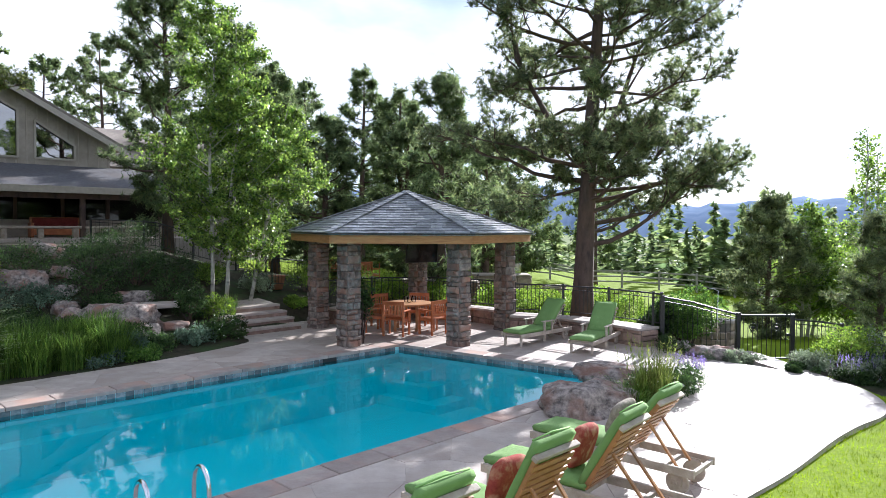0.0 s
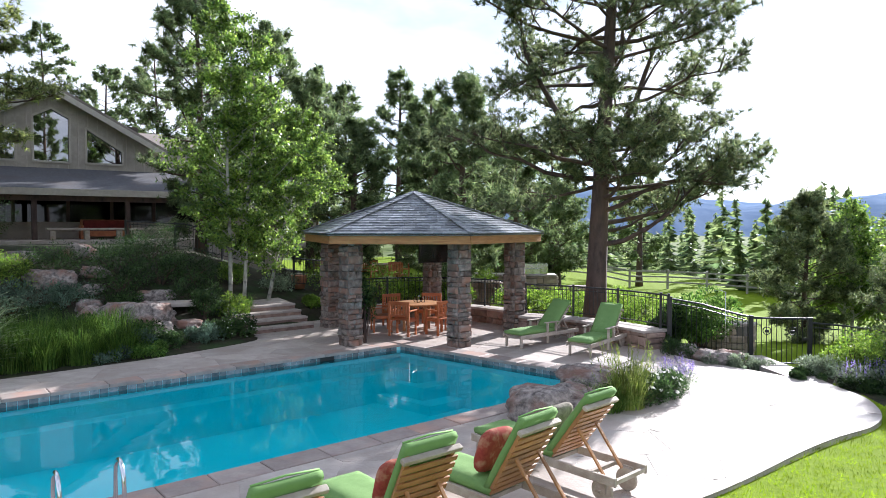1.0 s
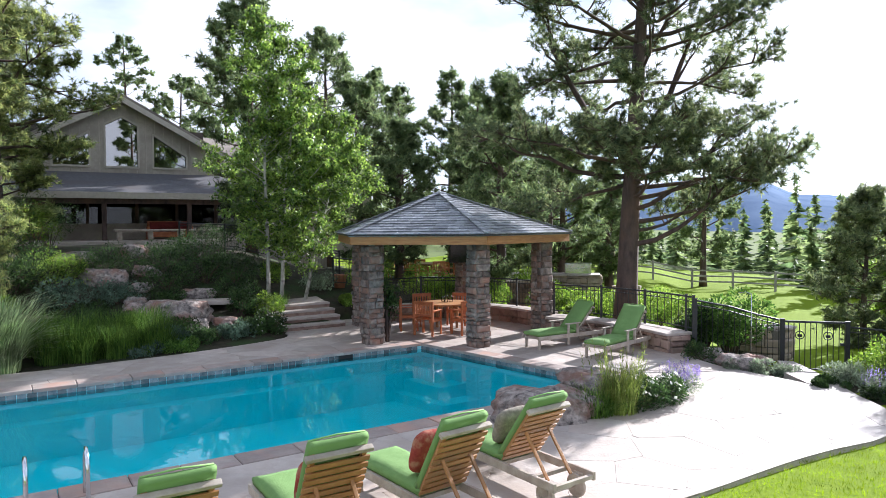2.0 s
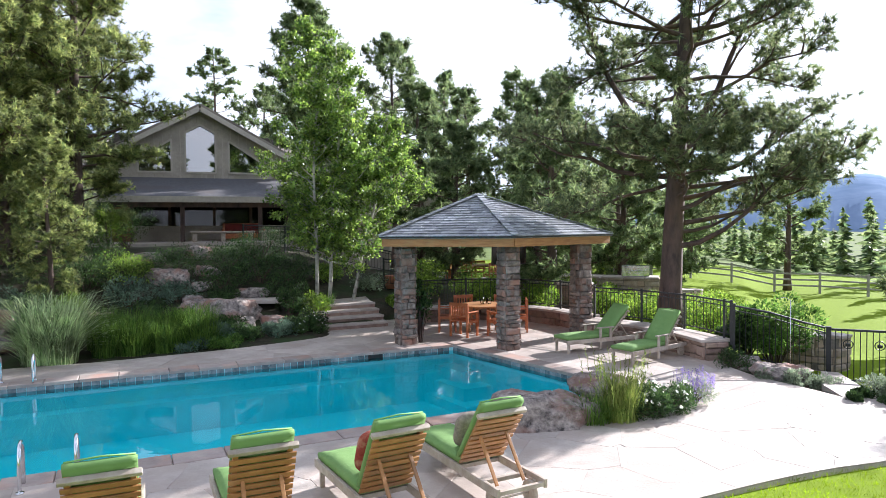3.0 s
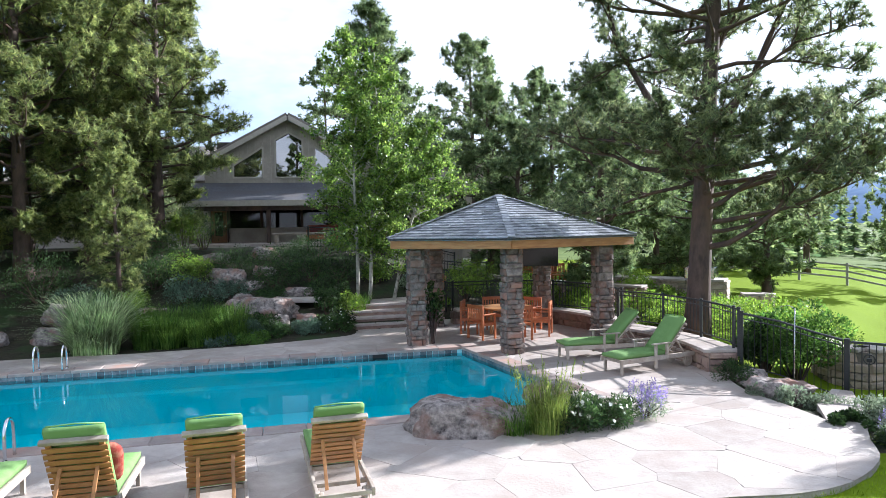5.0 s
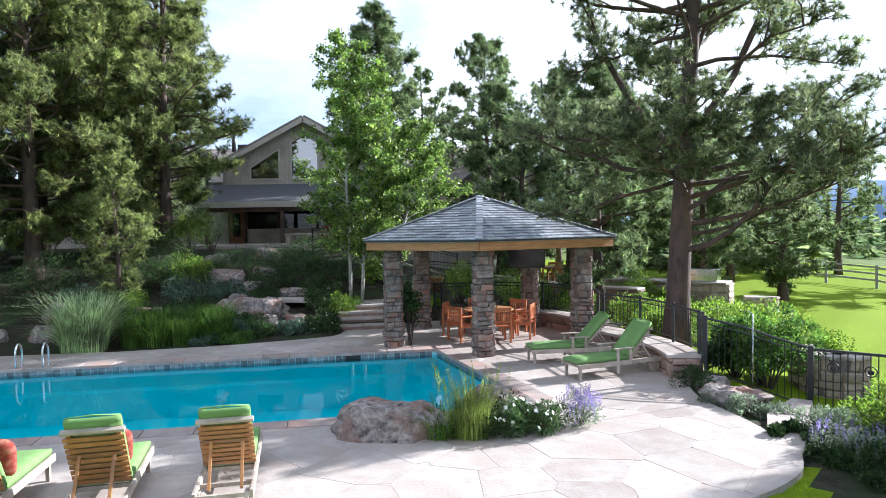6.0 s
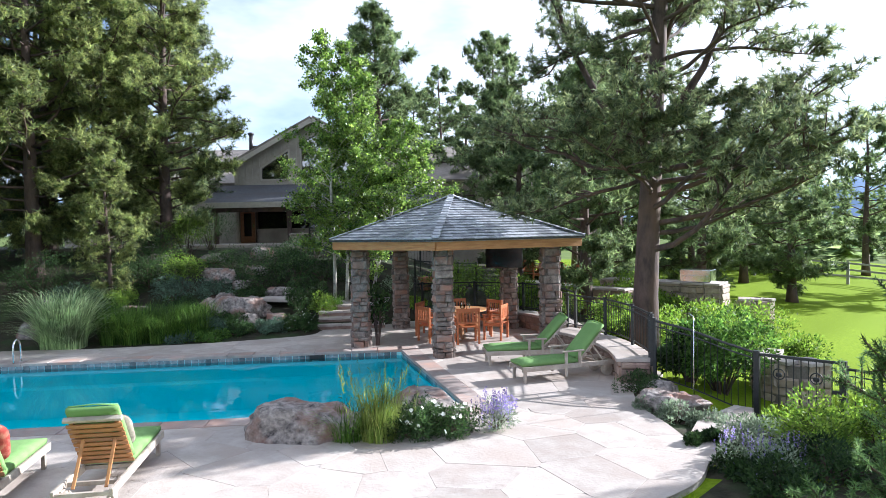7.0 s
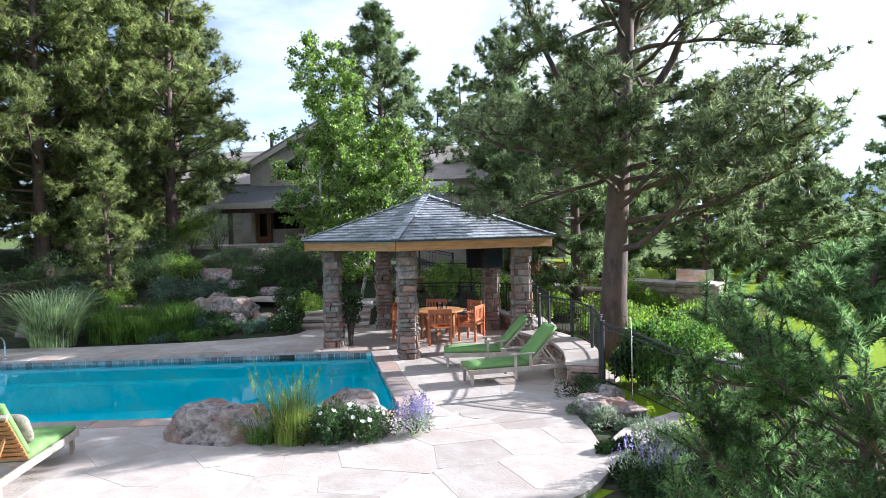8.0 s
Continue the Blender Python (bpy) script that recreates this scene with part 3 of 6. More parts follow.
def build_pavilion():
    pav = thing("pavilion", None, "five-sided open pavilion with stone columns and a grey slate roof", "pavilion")
    for i, (x, y) in enumerate(COLS):
        stone_column(pav, x, y, -0.02, 2.46, 0.185, -40.5)
    K = [Vector((x, y, 0)) for x, y in CORN]
    C0 = Vector((APEX.x, APEX.y, 0))
    for i in range(5):
        a, b = K[i], K[(i + 1) % 5]
        ins = 0.10
        ai, bi = a + (C0 - a).normalized() * ins, b + (C0 - b).normalized() * ins
        part("fascia", beam(ai + Vector((0, 0, EAVE - 0.14)), bi + Vector((0, 0, EAVE - 0.14)), 0.06, 0.21, 0.006), M_CEDAR, pav, "honey-coloured cedar beam")
        ca, cb = Vector((*COLS[i], 2.50)), Vector((*COLS[(i + 1) % 5], 2.50))
        part("ring_beam", beam(ca, cb, 0.16, 0.10), M_CEDAR, pav)
        # soffit and ceiling boards
        V = [ai + Vector((0, 0, EAVE - 0.05)), bi + Vector((0, 0, EAVE - 0.05)), APEX - Vector((0, 0, 0.14))]
        V += [p + Vector((0, 0, 0.03)) for p in V]
        part("ceiling_board", mesh_of("ceiling_board", V, [(2, 1, 0), (3, 4, 5), (0, 1, 4, 3), (1, 2, 5, 4), (2, 0, 3, 5)], M_CEILING), None, pav)
    # slates: courses on each of the five slopes
    made, rest_V, rest_F = 0, [], []
    r = random.Random(3)
    order = [1, 0, 4, 2, 3]
    for i in order:
        a, b = K[i] + Vector((0, 0, EAVE)), K[(i + 1) % 5] + Vector((0, 0, EAVE))
        ex = (b - a).normalized()
        mid = a + ex * (APEX - a).dot(ex)
        up = (APEX - mid); H = up.length; up.normalize()
        nrm = ex.cross(up)
        V = [a - nrm * 0.03, b - nrm * 0.03, APEX - nrm * 0.03, a - nrm * 0.055, b - nrm * 0.055, APEX - nrm * 0.055]
        part("roof_deck", mesh_of("roof_deck", V, [(0, 1, 2), (5, 4, 3), (0, 3, 4, 1), (1, 4, 5, 2), (2, 5, 3, 0)], M_SLATE), None, pav, "slate-covered roof slope")
        la, lb, rows = (mid - a).length, (b - mid).length, 17
        ch = H / rows
        tri = [(-la, 0.0), (lb, 0.0), (0.0, H)]
        for c in range(rows):
            y0, y1 = c * ch, min(H, (c + 1) * ch + 0.05)
            x = -la - r.uniform(0, 0.25)
            while x < lb:
                w = r.uniform(0.2, 0.36)
                q = [(x + 0.004, y0 - r.uniform(0, 0.012)), (x + w - 0.004, y0 - r.uniform(0, 0.012)), (x + w - 0.004, y1), (x + 0.004, y1)]
                x += w
                dl = (H, -(-la) * 0 - la)  # left hip: from (-la, 0) to (0, H)
                q = clip_half(q, -la, 0, -H, la)
                q = clip_half(q, lb, 0, H, lb) if q else q
                if len(q) < 3:
                    continue
                ar = abs(sum(p[0] * s[1] - s[0] * p[1] for p, s in zip(q, q[1:] + q[:1]))) / 2
                if ar < 0.004:
                    continue
                lift = r.uniform(0.0, 0.006)
                top = []
                for u, v in q:
                    f = (v - y0) / (y1 - y0)
                    top.append(mid + ex * u + up * v + nrm * (0.012 + lift - f * 0.026))
                bot = [p - nrm * 0.016 for p in top]
                n = len(q)
                Vs = top + bot
                Fs = [tuple(range(n))] + [(j, n + j, n + (j + 1) % n, (j + 1) % n) for j in range(n)]
                if made < 300:
                    part("slate", mesh_of("slate", Vs, Fs, M_SLATE), None, pav)
                    made += 1
                else:
                    o = len(rest_V)
                    rest_V += Vs
                    rest_F += [tuple(o + k for k in f) for f in Fs]
    tagged(part("slate_courses", mesh_of("slate_courses", rest_V, rest_F, M_SLATE_I), None, pav), kind="stuff")
    # hip caps
    for i in range(5):
        a = K[i] + Vector((0, 0, EAVE + 0.02))
        d = APEX + Vector((0, 0, 0.03)) - a
        n = 16
        for k in range(n):
            p, q = a + d * (k / n), a + d * ((k + 1.15) / n)
            part("hip_cap", beam(p + Vector((0, 0, 0.016)), q, 0.17, 0.02, 0.004), M_SLATE, pav)
    # drip edge
    for i in range(5):
        a, b = K[i], K[(i + 1) % 5]
        part("drip_edge", beam(a + Vector((0, 0, EAVE - 0.025)), b + Vector((0, 0, EAVE - 0.025)), 0.02, 0.03, 0.002), M_IRON, pav, "dark metal drip edge")
    return pav


build_pavilion()

# ---- the house behind ----
def build_house():
    H0 = pose(-19.85, 26.45, 0.1, 0, 0, 45)  # x along the gable front, y into the house
    house = thing("house", H0, "taupe board-and-batten house with a tall glazed gable and a shaded porch", "house")
    PZ = 2.2
    half, wall_h, apex = 4.35, 6.35, 8.75
    # gable wall with three openings, cut out of a grid of strips
    z_low = 5.15
    wins = {"mid": [(-0.72, 5.62), (0.72, 5.62), (0.72, 7.62), (0.0, 8.02), (-0.72, 7.62)],
            "left": [(-2.9, 5.62), (-1.36, 5.62), (-1.36, 7.25), (-2.9, 6.25)],
            "right": [(1.36, 5.62), (2.9, 5.62), (2.9, 6.25), (1.36, 7.25)]}
    outline = [(-half, z_low), (half, z_low), (half, wall_h), (0, apex), (-half, wall_h)]

    def strip(x0, x1):
        return clip_half(clip_half(outline, x0, 0, -1, 0), x1, 0, 1, 0)

    def slab(poly, y0, y1):
        if len(poly) < 3:
            return
        n = len(poly)
        V = [(x, y0, z) for x, z in poly] + [(x, y1, z) for x, z in poly]
        F = [tuple(range(n)), tuple(range(2 * n - 1, n - 1, -1))] + [(i, n + i, n + (i + 1) % n, (i + 1) % n) for i in range(n)]
        part("gable_panel", mesh_of("gable_panel", V, F, M_SIDING), None, house, "taupe vertical board wall")
    for x0, x1, w in ((-half, -2.9, None), (-2.9, -1.36, "left"), (-1.36, -0.72, None), (-0.72, 0.0, "mid"), (0.0, 0.72, "mid"), (0.72, 1.36, None), (1.36, 2.9, "right"), (2.9, half, None)):
        s = strip(x0, x1)
        if w is None:
            slab(s, 0, 0.2)
            continue
        slab(clip_half(s, 0, 5.62, 0, 1), 0, 0.2)
        if w == "mid":
            k = 0.4 / 0.72 * (1 if x1 > 0.5 else -1)
            slab(clip_half(s, 0, 8.02, -k, -1), 0, 0.2)
        elif w == "left":
            slab(clip_half(s, -2.9, 6.25, 1.0 / 1.54, -1), 0, 0.2)
        else:
            slab(clip_half(s, 2.9, 6.25, -1.0 / 1.54, -1), 0, 0.2)
    x = -half + 0.2
    while x < half:
        top = apex - abs(x) * (apex - wall_h) / half - 0.1
        segs = [(z_low, top)]
        if abs(x) < 0.85:
            segs = [(z_low, 5.5), (8.2 - abs(x) * 0.55, top)]
        elif 1.25 < abs(x) < 3.0:
            t = 7.36 - (abs(x) - 1.36) * 1.0 / 1.54
            segs = [(z_low, 5.5), (t, top)]
        for z0, z1 in segs:
            if z1 - z0 > 0.08:
                part("batten", box(x - 0.025, -0.025, z0, x + 0.025, 0.0, z1, 0.004), M_SIDING, house)
        x += 0.4
    for key, poly in wins.items():
        win = part("window", mesh_of("pane", [(x, 0.10, z) for x, z in poly], [tuple(range(len(poly)))], M_PANE), None, house, "tall angled window reflecting the sky")
        for i in range(len(poly)):
            a, b = poly[i], poly[(i + 1) % len(poly)]
            part("window_frame", beam((a[0], -0.015, a[1]), (b[0], -0.015, b[1]), 0.09, 0.09, 0.004, (0, 1, 0)), M_TRIM, win)
    # roofs
    over = 0.55

    def roof_slab(name, pts, th, material, label=""):
        a, b, c, d = [Vector(p) for p in pts]
        n = (b - a).cross(d - a).normalized() * th
        V = [a, b, c, d, a - n, b - n, c - n, d - n]
        F = [(0, 1, 2, 3), (7, 6, 5, 4), (0, 4, 5, 1), (1, 5, 6, 2), (2, 6, 7, 3), (3, 7, 4, 0)]
        return part(name, mesh_of(name, V, F, material), None, house, label)
    sl = (apex - wall_h) / half
    e = half + over
    zr, ze = apex + 0.12, apex + 0.12 - sl * e
    roof_slab("roof", [(-e, -over, ze), (0, -over, zr), (0, 13, zr), (-e, 13, ze)], -0.14, M_ROOF_TAN, "weathered tan shingle roof")
    roof_slab("roof", [(0, -over, zr), (e, -over, ze), (e, 13, ze), (0, 13, zr)], -0.14, M_ROOF_TAN, "weathered tan shingle roof")
    for sgn in (-1, 1):
        part("barge_board", beam((sgn * e, -over - 0.02, ze - 0.12), (0, -over - 0.02, zr - 0.12), 0.05, 0.24, 0.006), M_TRIM, house, "pale barge board")
    # side walls, main wing with ridge across
    part("side_wall", box(-half, 0.2, PZ, -half + 0.2, 12, wall_h - 0.1), M_SIDING, house)
    part("side_wall", box(half - 0.2, 0.2, PZ, half, 12, wall_h - 0.1), M_SIDING, house)
    roof_slab("roof", [(-16, 3.0, 5.7), (13, 3.0, 5.7), (13, 8.5, 8.3), (-16, 8.5, 8.3)], 0.14, M_ROOF_TAN, "weathered tan shingle roof")
    roof_slab("roof", [(-16, 8.5, 8.3), (13, 8.5, 8.3), (13, 14, 5.7), (-16, 14, 5.7)], 0.14, M_ROOF_TAN)
    part("wing_wall", box(-15.5, 3.6, PZ - 1.2, -half, 3.9, 5.75), M_SIDING, house)
    part("wing_wall", box(half, 3.6, PZ - 1.2, 12.5, 3.9, 5.75), M_SIDING, house)
    part("wing_end", box(12.3, 3.9, PZ - 1.2, 12.5, 13.5, 5.7), M_SIDING, house)
    part("back_wall", box(-15.5, 13.3, PZ - 1.2, 12.5, 13.5, 5.7), M_SIDING, house)
    part("stove_pipe", tube_mesh("stove_pipe", [(-5.4, 8.0, 8.0), (-5.4, 8.0, 9.2)], 0.14, M_IRON, 12), None, house, "black metal stove pipe")
    part("pipe_cap", tube_mesh("pipe_cap", [(-5.4, 8.0, 9.2), (-5.4, 8.0, 9.35)], 0.2, M_IRON, 12), None, house)
    # porch
    pd, pw = 2.6, 5.1
    roof_slab("porch_roof", [(-pw, -pd - 0.3, 4.3), (pw + 1.5, -pd - 0.3, 4.3), (pw + 1.5, 0.0, 5.35), (-pw, 0.0, 5.35)], 0.14, M_ROOF, "dark grey shingle porch roof")
    part("porch_fascia", box(-pw, -pd - 0.36, 4.02, pw + 1.5, -pd - 0.31, 4.3, 0.005), M_TRIM, house, "pale gutter board")
    part("porch_ceiling", box(-pw, -pd - 0.28, 4.02, pw + 1.5, 0.0, 4.06), M_CEILING, house)
    part("porch_beam", box(-pw, -pd - 0.1, 3.8, pw + 1.5, -pd + 0.1, 4.02, 0.01), M_BARK, house)
    for x in (-4.6, -0.9, 2.6, 6.2):
        part("porch_post", box(x - 0.1, -pd - 0.1, PZ, x + 0.1, -pd + 0.1, 3.8, 0.012), M_BARK, house, "dark timber post")
    # lower wall with dark glazing and a varnished door
    part("sill_wall", box(-3.2, 0.0, PZ, half, 0.2, PZ + 0.75), M_SIDING, house)
    part("head_wall", box(-half, 0.0, 4.0, half, 0.2, z_low), M_SIDING, house)
    part("wall_pier", box(-half, 0.0, PZ, -4.15, 0.2, 4.0), M_SIDING, house)
    for x in (-3.2, -1.5, 0.6, 2.4, half - 0.12):
        part("mullion", box(x - 0.07, 0.0, PZ + (0.75 if x > -3.1 else 0), x + 0.07, 0.2, 4.0), M_BARK, house)
    for x0, x1 in ((-3.13, -1.57), (-1.43, 0.53), (0.67, 2.33), (2.47, half - 0.19)):
        part("porch_pane", box(x0, 0.09, PZ + 0.75, x1, 0.1, 4.0), M_PANE_DIM, house, "dark porch glazing")
    # end glazing with a dark backing sheet, added so the porch end stays dark
    part("porch_end_wall", box(half, 0.0, PZ, 6.6, 0.2, PZ + 0.75), M_SIDING, house)
    part("porch_pane", box(half, 0.09, PZ + 0.75, 6.5, 0.1, 4.0), M_PANE_DIM, house, "dark porch glazing")
    part("mullion", box(6.5, 0.0, PZ, 6.64, 0.2, 4.06), M_BARK, house)
    part("shade_backing", box(half, 1.6, PZ, 6.6, 1.7, 4.3), M_ROOM_SHADE, house)
    door = part("door", box(-4.1, 0.05, PZ, -3.3, 0.12, PZ + 1.8, 0.01), M_DOOR, house, "varnished wooden door with a glass light")
    part("door_glass", box(-3.9, 0.03, PZ + 0.35, -3.5, 0.05, PZ + 1.6, 0.004), M_SCREEN, door)
    part("door_handle", box(-3.4, 0.0, PZ + 0.85, -3.36, 0.05, PZ + 1.0, 0.006), M_STEEL, door)
    # room surfaces behind the glass, their shade put into the colour
    part("back_of_room", box(-half, 4.0, PZ, half, 4.1, 8.0), M_ROOM_SHADE, house)
    part("room_floor", box(-half + 0.2, 0.2, PZ - 0.1, half - 0.2, 4.0, PZ), M_ROOM_SHADE, house)
    part("upper_floor", box(-half + 0.2, 0.2, 5.0, half - 0.2, 4.0, 5.12), M_ROOM_SHADE, house)
    # second gable further along
    gx, gy, gh = 11.2, 0.8, 1.9
    V = [(gx - gh, gy, PZ - 1.2), (gx + gh, gy, PZ - 1.2), (gx + gh, gy, 5.7), (gx, gy, 7.0), (gx - gh, gy, 5.7)]
    V += [(x, y + 0.2, z) for x, y, z in V]
    part("gable_wall", mesh_of("gable_wall", V, [(0, 1, 2, 3, 4), (9, 8, 7, 6, 5)] + [(i, 5 + i, 5 + (i + 1) % 5, (i + 1) % 5) for i in range(5)], M_SIDING), None, house)
    w2 = part("window", box(gx - 0.9, gy - 0.03, 4.1, gx + 0.9, gy - 0.01, 5.3), M_PANE, house, "paired window")
    for x in (-0.9, 0, 0.9):
        part("window_frame", box(gx + x - 0.05, gy - 0.06, 4.05, gx + x + 0.05, gy - 0.03, 5.35), M_TRIM, w2)
    for z in (4.05, 5.35):
        part("window_frame", box(gx - 0.95, gy - 0.06, z - 0.05, gx + 0.95, gy - 0.03, z + 0.05), M_TRIM, w2)
    roof_slab("roof", [(gx - gh - 0.5, gy - 0.5, 5.45), (gx, gy - 0.5, 7.15), (gx, 8.0, 7.15), (gx - gh - 0.5, 8.0, 5.45)], -0.14, M_ROOF, "dark shingle gable roof")
    roof_slab("roof", [(gx, gy - 0.5, 7.15), (gx + gh + 0.5, gy - 0.5, 5.45), (gx + gh + 0.5, 8.0, 5.45), (gx, 8.0, 7.15)], -0.14, M_ROOF)
    # patio slab under the porch
    pat = solo("patio_slab", box(-7.5, -4.6, PZ - 1.6, 8.5, 0.0, PZ - 0.005, 0.02), M_FLAG, "stone patio slab in front of the house", "patio", kind="structure")
    pat.matrix_basis = H0
    for k in range(4):
        st = solo("garden_step", box(-5.2, -4.6 - 0.4 * (k + 1), PZ - 2.0, -0.6, -4.6 - 0.4 * k, PZ - 0.17 * (k + 1), 0.02), M_FLAG, "broad stone step up to the house patio", "step", "house patio steps", "structure")
        st.matrix_basis = H0


build_house()

# ---- plants ----
def unit(v):
    return v / np.maximum(np.linalg.norm(v, axis=-1, keepdims=True), 1e-9)


def blades(P, D, L, W, g):
    """Thin triangles: from points P along D, L long and W wide."""
    side = unit(np.cross(D, unit(g.normal(size=D.shape))))
    n = len(P)
    V = np.empty((n, 3, 3))
    V[:, 0] = P - side * W[:, None] / 2
    V[:, 1] = P + side * W[:, None] / 2
    V[:, 2] = P + D * L[:, None]
    return V.reshape(-1, 3), np.arange(3 * n).reshape(-1, 3)


def diamonds(P, D, N, L, W):
    """Leaves: kite shapes with a fold."""
    side = unit(np.cross(D, N))
    n = len(P)
    V = np.empty((n, 4, 3))
    V[:, 0] = P
    V[:, 1] = P + D * (L * 0.45)[:, None] + side * (W / 2)[:, None]
    V[:, 2] = P + D * L[:, None]
    V[:, 3] = P + D * (L * 0.45)[:, None] - side * (W / 2)[:, None]
    return V.reshape(-1, 3), np.arange(4 * n).reshape(-1, 4)


def tufts(C, A, size, per, width, g, spread=0.62):
    """Needle tufts: at each centre C, blades fanned round the axis A."""
    n = len(C)
    P = np.repeat(C, per, 0)
    D = unit(np.repeat(unit(A), per, 0) * 0.45 + unit(g.normal(size=(n * per, 3))) * spread)
    L = np.repeat(size, per) * g.uniform(0.6, 1.1, n * per)
    P = P + np.repeat(unit(A), per, 0) * (g.uniform(-0.25, 0.15, n * per) * np.repeat(size, per))[:, None]
    return blades(P, D, L, np.full(n * per, width), g)


def bend_limb(g, base, way, length, droop, wig, n=6):
    pts = [np.array(base, float)]
    d = np.array(way, float)
    for k in range(n):
        d = unit(d + g.normal(size=3) * wig + np.array([0, 0, droop]))
        pts.append(pts[-1] + d * length / n)
    return pts


def pine(name, x, y, height, trunk_r, reach, first, seed, label, limbs=34, tuft_n=9, tuft=0.30, per=16, width=0.022,
         material=None, lean=(0, 0), shape=0.8, gap=0.0, crown_top=0.25, base_z=None, group="", extra=(), twist=0.1, boughs=4, bare=0.35, brush=0):
    """A long-needled pine: bent trunk, tapered limbs with side twigs, and needle tufts at their ends.
    first: where the lowest limbs start, as a share of the height."""
    g = np.random.default_rng(seed)
    z0 = (ground_z(x, y) if base_z is None else base_z) - 0.1
    tree = thing(name, pose(x, y, z0), label, "tree", group)
    tp = []
    for k in range(11):
        f = k / 10
        tp.append(np.array([lean[0] * f + math.sin(f * 5 + seed) * twist * f, lean[1] * f + math.cos(f * 4 + seed) * twist * f, height * f]))
    rad = [trunk_r * (1.25 if k == 0 else 1) * (1 - 0.93 * k / 10) + 0.012 for k in range(11)]
    V, F = tube(tp, rad, 10)
    part("trunk", mesh_of("trunk", V, F, M_BARK, True), None, tree, "furrowed brown bark trunk")
    LV, LF, C, A, S = [], [], [], [], []

    def add_tube(pts, r0, r1, sides=5):
        v, f = tube(pts, np.linspace(r0, r1, len(pts)), sides, False)
        o = len(LV)
        LV.extend(v)
        LF.extend(tuple(o + i for i in q) for q in f)
    spec = []
    ang = g.uniform(0, 6.28)
    for i in range(limbs):
        f = first + (0.985 - first) * (i + g.uniform(-0.3, 0.3)) / limbs
        f = min(max(f, first), 0.985)
        ang += 2.4 + g.uniform(-0.5, 0.5)
        t = (f - first) / (1 - first)
        prof = (0.35 + 0.65 * min(1, t / 0.25)) * ((1 - t) ** shape * (1 - crown_top) + crown_top * (1 - t ** 3)) if t < 1 else 0.1
        ln = reach * max(0.12, prof) * g.uniform(0.65, 1.15)
        if g.random() < gap:
            continue
        spec.append((f, ang, ln, 0.35 * t + g.uniform(-0.12, 0.15)))
    spec += list(extra)
    for f, a, ln, rise, *thick in spec:
        k = min(9, int(f * 10)); w = f * 10 - k
        base = tp[k] * (1 - w) + tp[k + 1] * w
        way = unit(np.array([math.cos(a), math.sin(a), rise]))
        pts = bend_limb(g, base, way, ln, 0.05, 0.16, 6)
        r0 = thick[0] if thick else max(0.014, trunk_r * 0.30 * (ln / reach) ** 0.8 * (1.1 - 0.5 * f))
        add_tube(pts, r0, 0.008)
        runs = [(pts, ln, bare)]
        # side boughs, which spread the needles into a broad spray
        for j in range(boughs if ln > 0.9 else 0):
            u = g.uniform(0.32, 0.92) * 6
            k2 = min(5, int(u)); p = pts[k2] + (pts[k2 + 1] - pts[k2]) * (u - k2)
            d = unit(pts[k2 + 1] - pts[k2])
            turn = (1 if j % 2 else -1) * g.uniform(0.6, 1.15)
            c_, s_ = math.cos(turn), math.sin(turn)
            side = unit(np.array([d[0] * c_ - d[1] * s_, d[0] * s_ + d[1] * c_, d[2] * 0.6 + g.uniform(-0.1, 0.3)]))
            sl = ln * (1.05 - u / 6 * 0.55) * g.uniform(0.25, 0.5)
            q = bend_limb(g, p, side, sl, 0.07, 0.18, 6)
            add_tube(q, max(0.009, r0 * 0.38), 0.006, 4)
            runs.append((q, sl, 0.25))
        total = sum(r_[1] for r_ in runs)
        for run, rl, clear in runs:
            for j in range(max(2, int(round(tuft_n * rl / total)))):
                u = g.uniform(clear, 1.0) ** 0.8 * 6
                k2 = min(5, int(u)); p = run[k2] + (run[k2 + 1] - run[k2]) * (u - k2)
                d = unit(run[k2 + 1] - run[k2])
                tw = unit(d * 0.6 + unit(g.normal(size=3)) * np.array([1, 1, 0.45]) + np.array([0, 0, 0.25]))
                tl = g.uniform(0.15, 0.5) * (0.35 + 0.18 * ln)
                q = bend_limb(g, p, tw, tl, 0.12, 0.2, 3)
                add_tube([q[0], q[-1]], 0.011, 0.004, 3)
                if brush:
                    for w2 in np.linspace(0.15, 1.0, brush):
                        C.append(q[0] + (q[-1] - q[0]) * w2); A.append(unit(q[-1] - q[0])); S.append(tuft * g.uniform(0.8, 1.15) * (1.15 - 0.3 * w2))
                    continue
                for c in (q[-1], q[-2] + g.normal(size=3) * 0.05, q[-1] + g.normal(size=3) * 0.13):
                    C.append(c); A.append(unit(q[-1] - q[-2] + g.normal(size=3) * 0.3)); S.append(tuft * g.uniform(0.7, 1.2))
            C.append(run[-1]); A.append(unit(run[-1] - run[-2])); S.append(tuft)
    part("limb_work", mesh_of("limbs", LV, LF, M_BARK, True), None, tree, "bent dark limbs and twigs")
    Vn, Fn = tufts(np.array(C), np.array(A), np.array(S), per, width, g)
    part("crown", fast_mesh("crown", Vn, Fn, material or M_NEEDLE), None, tree, "uneven crown of long needle tufts")
    return tree


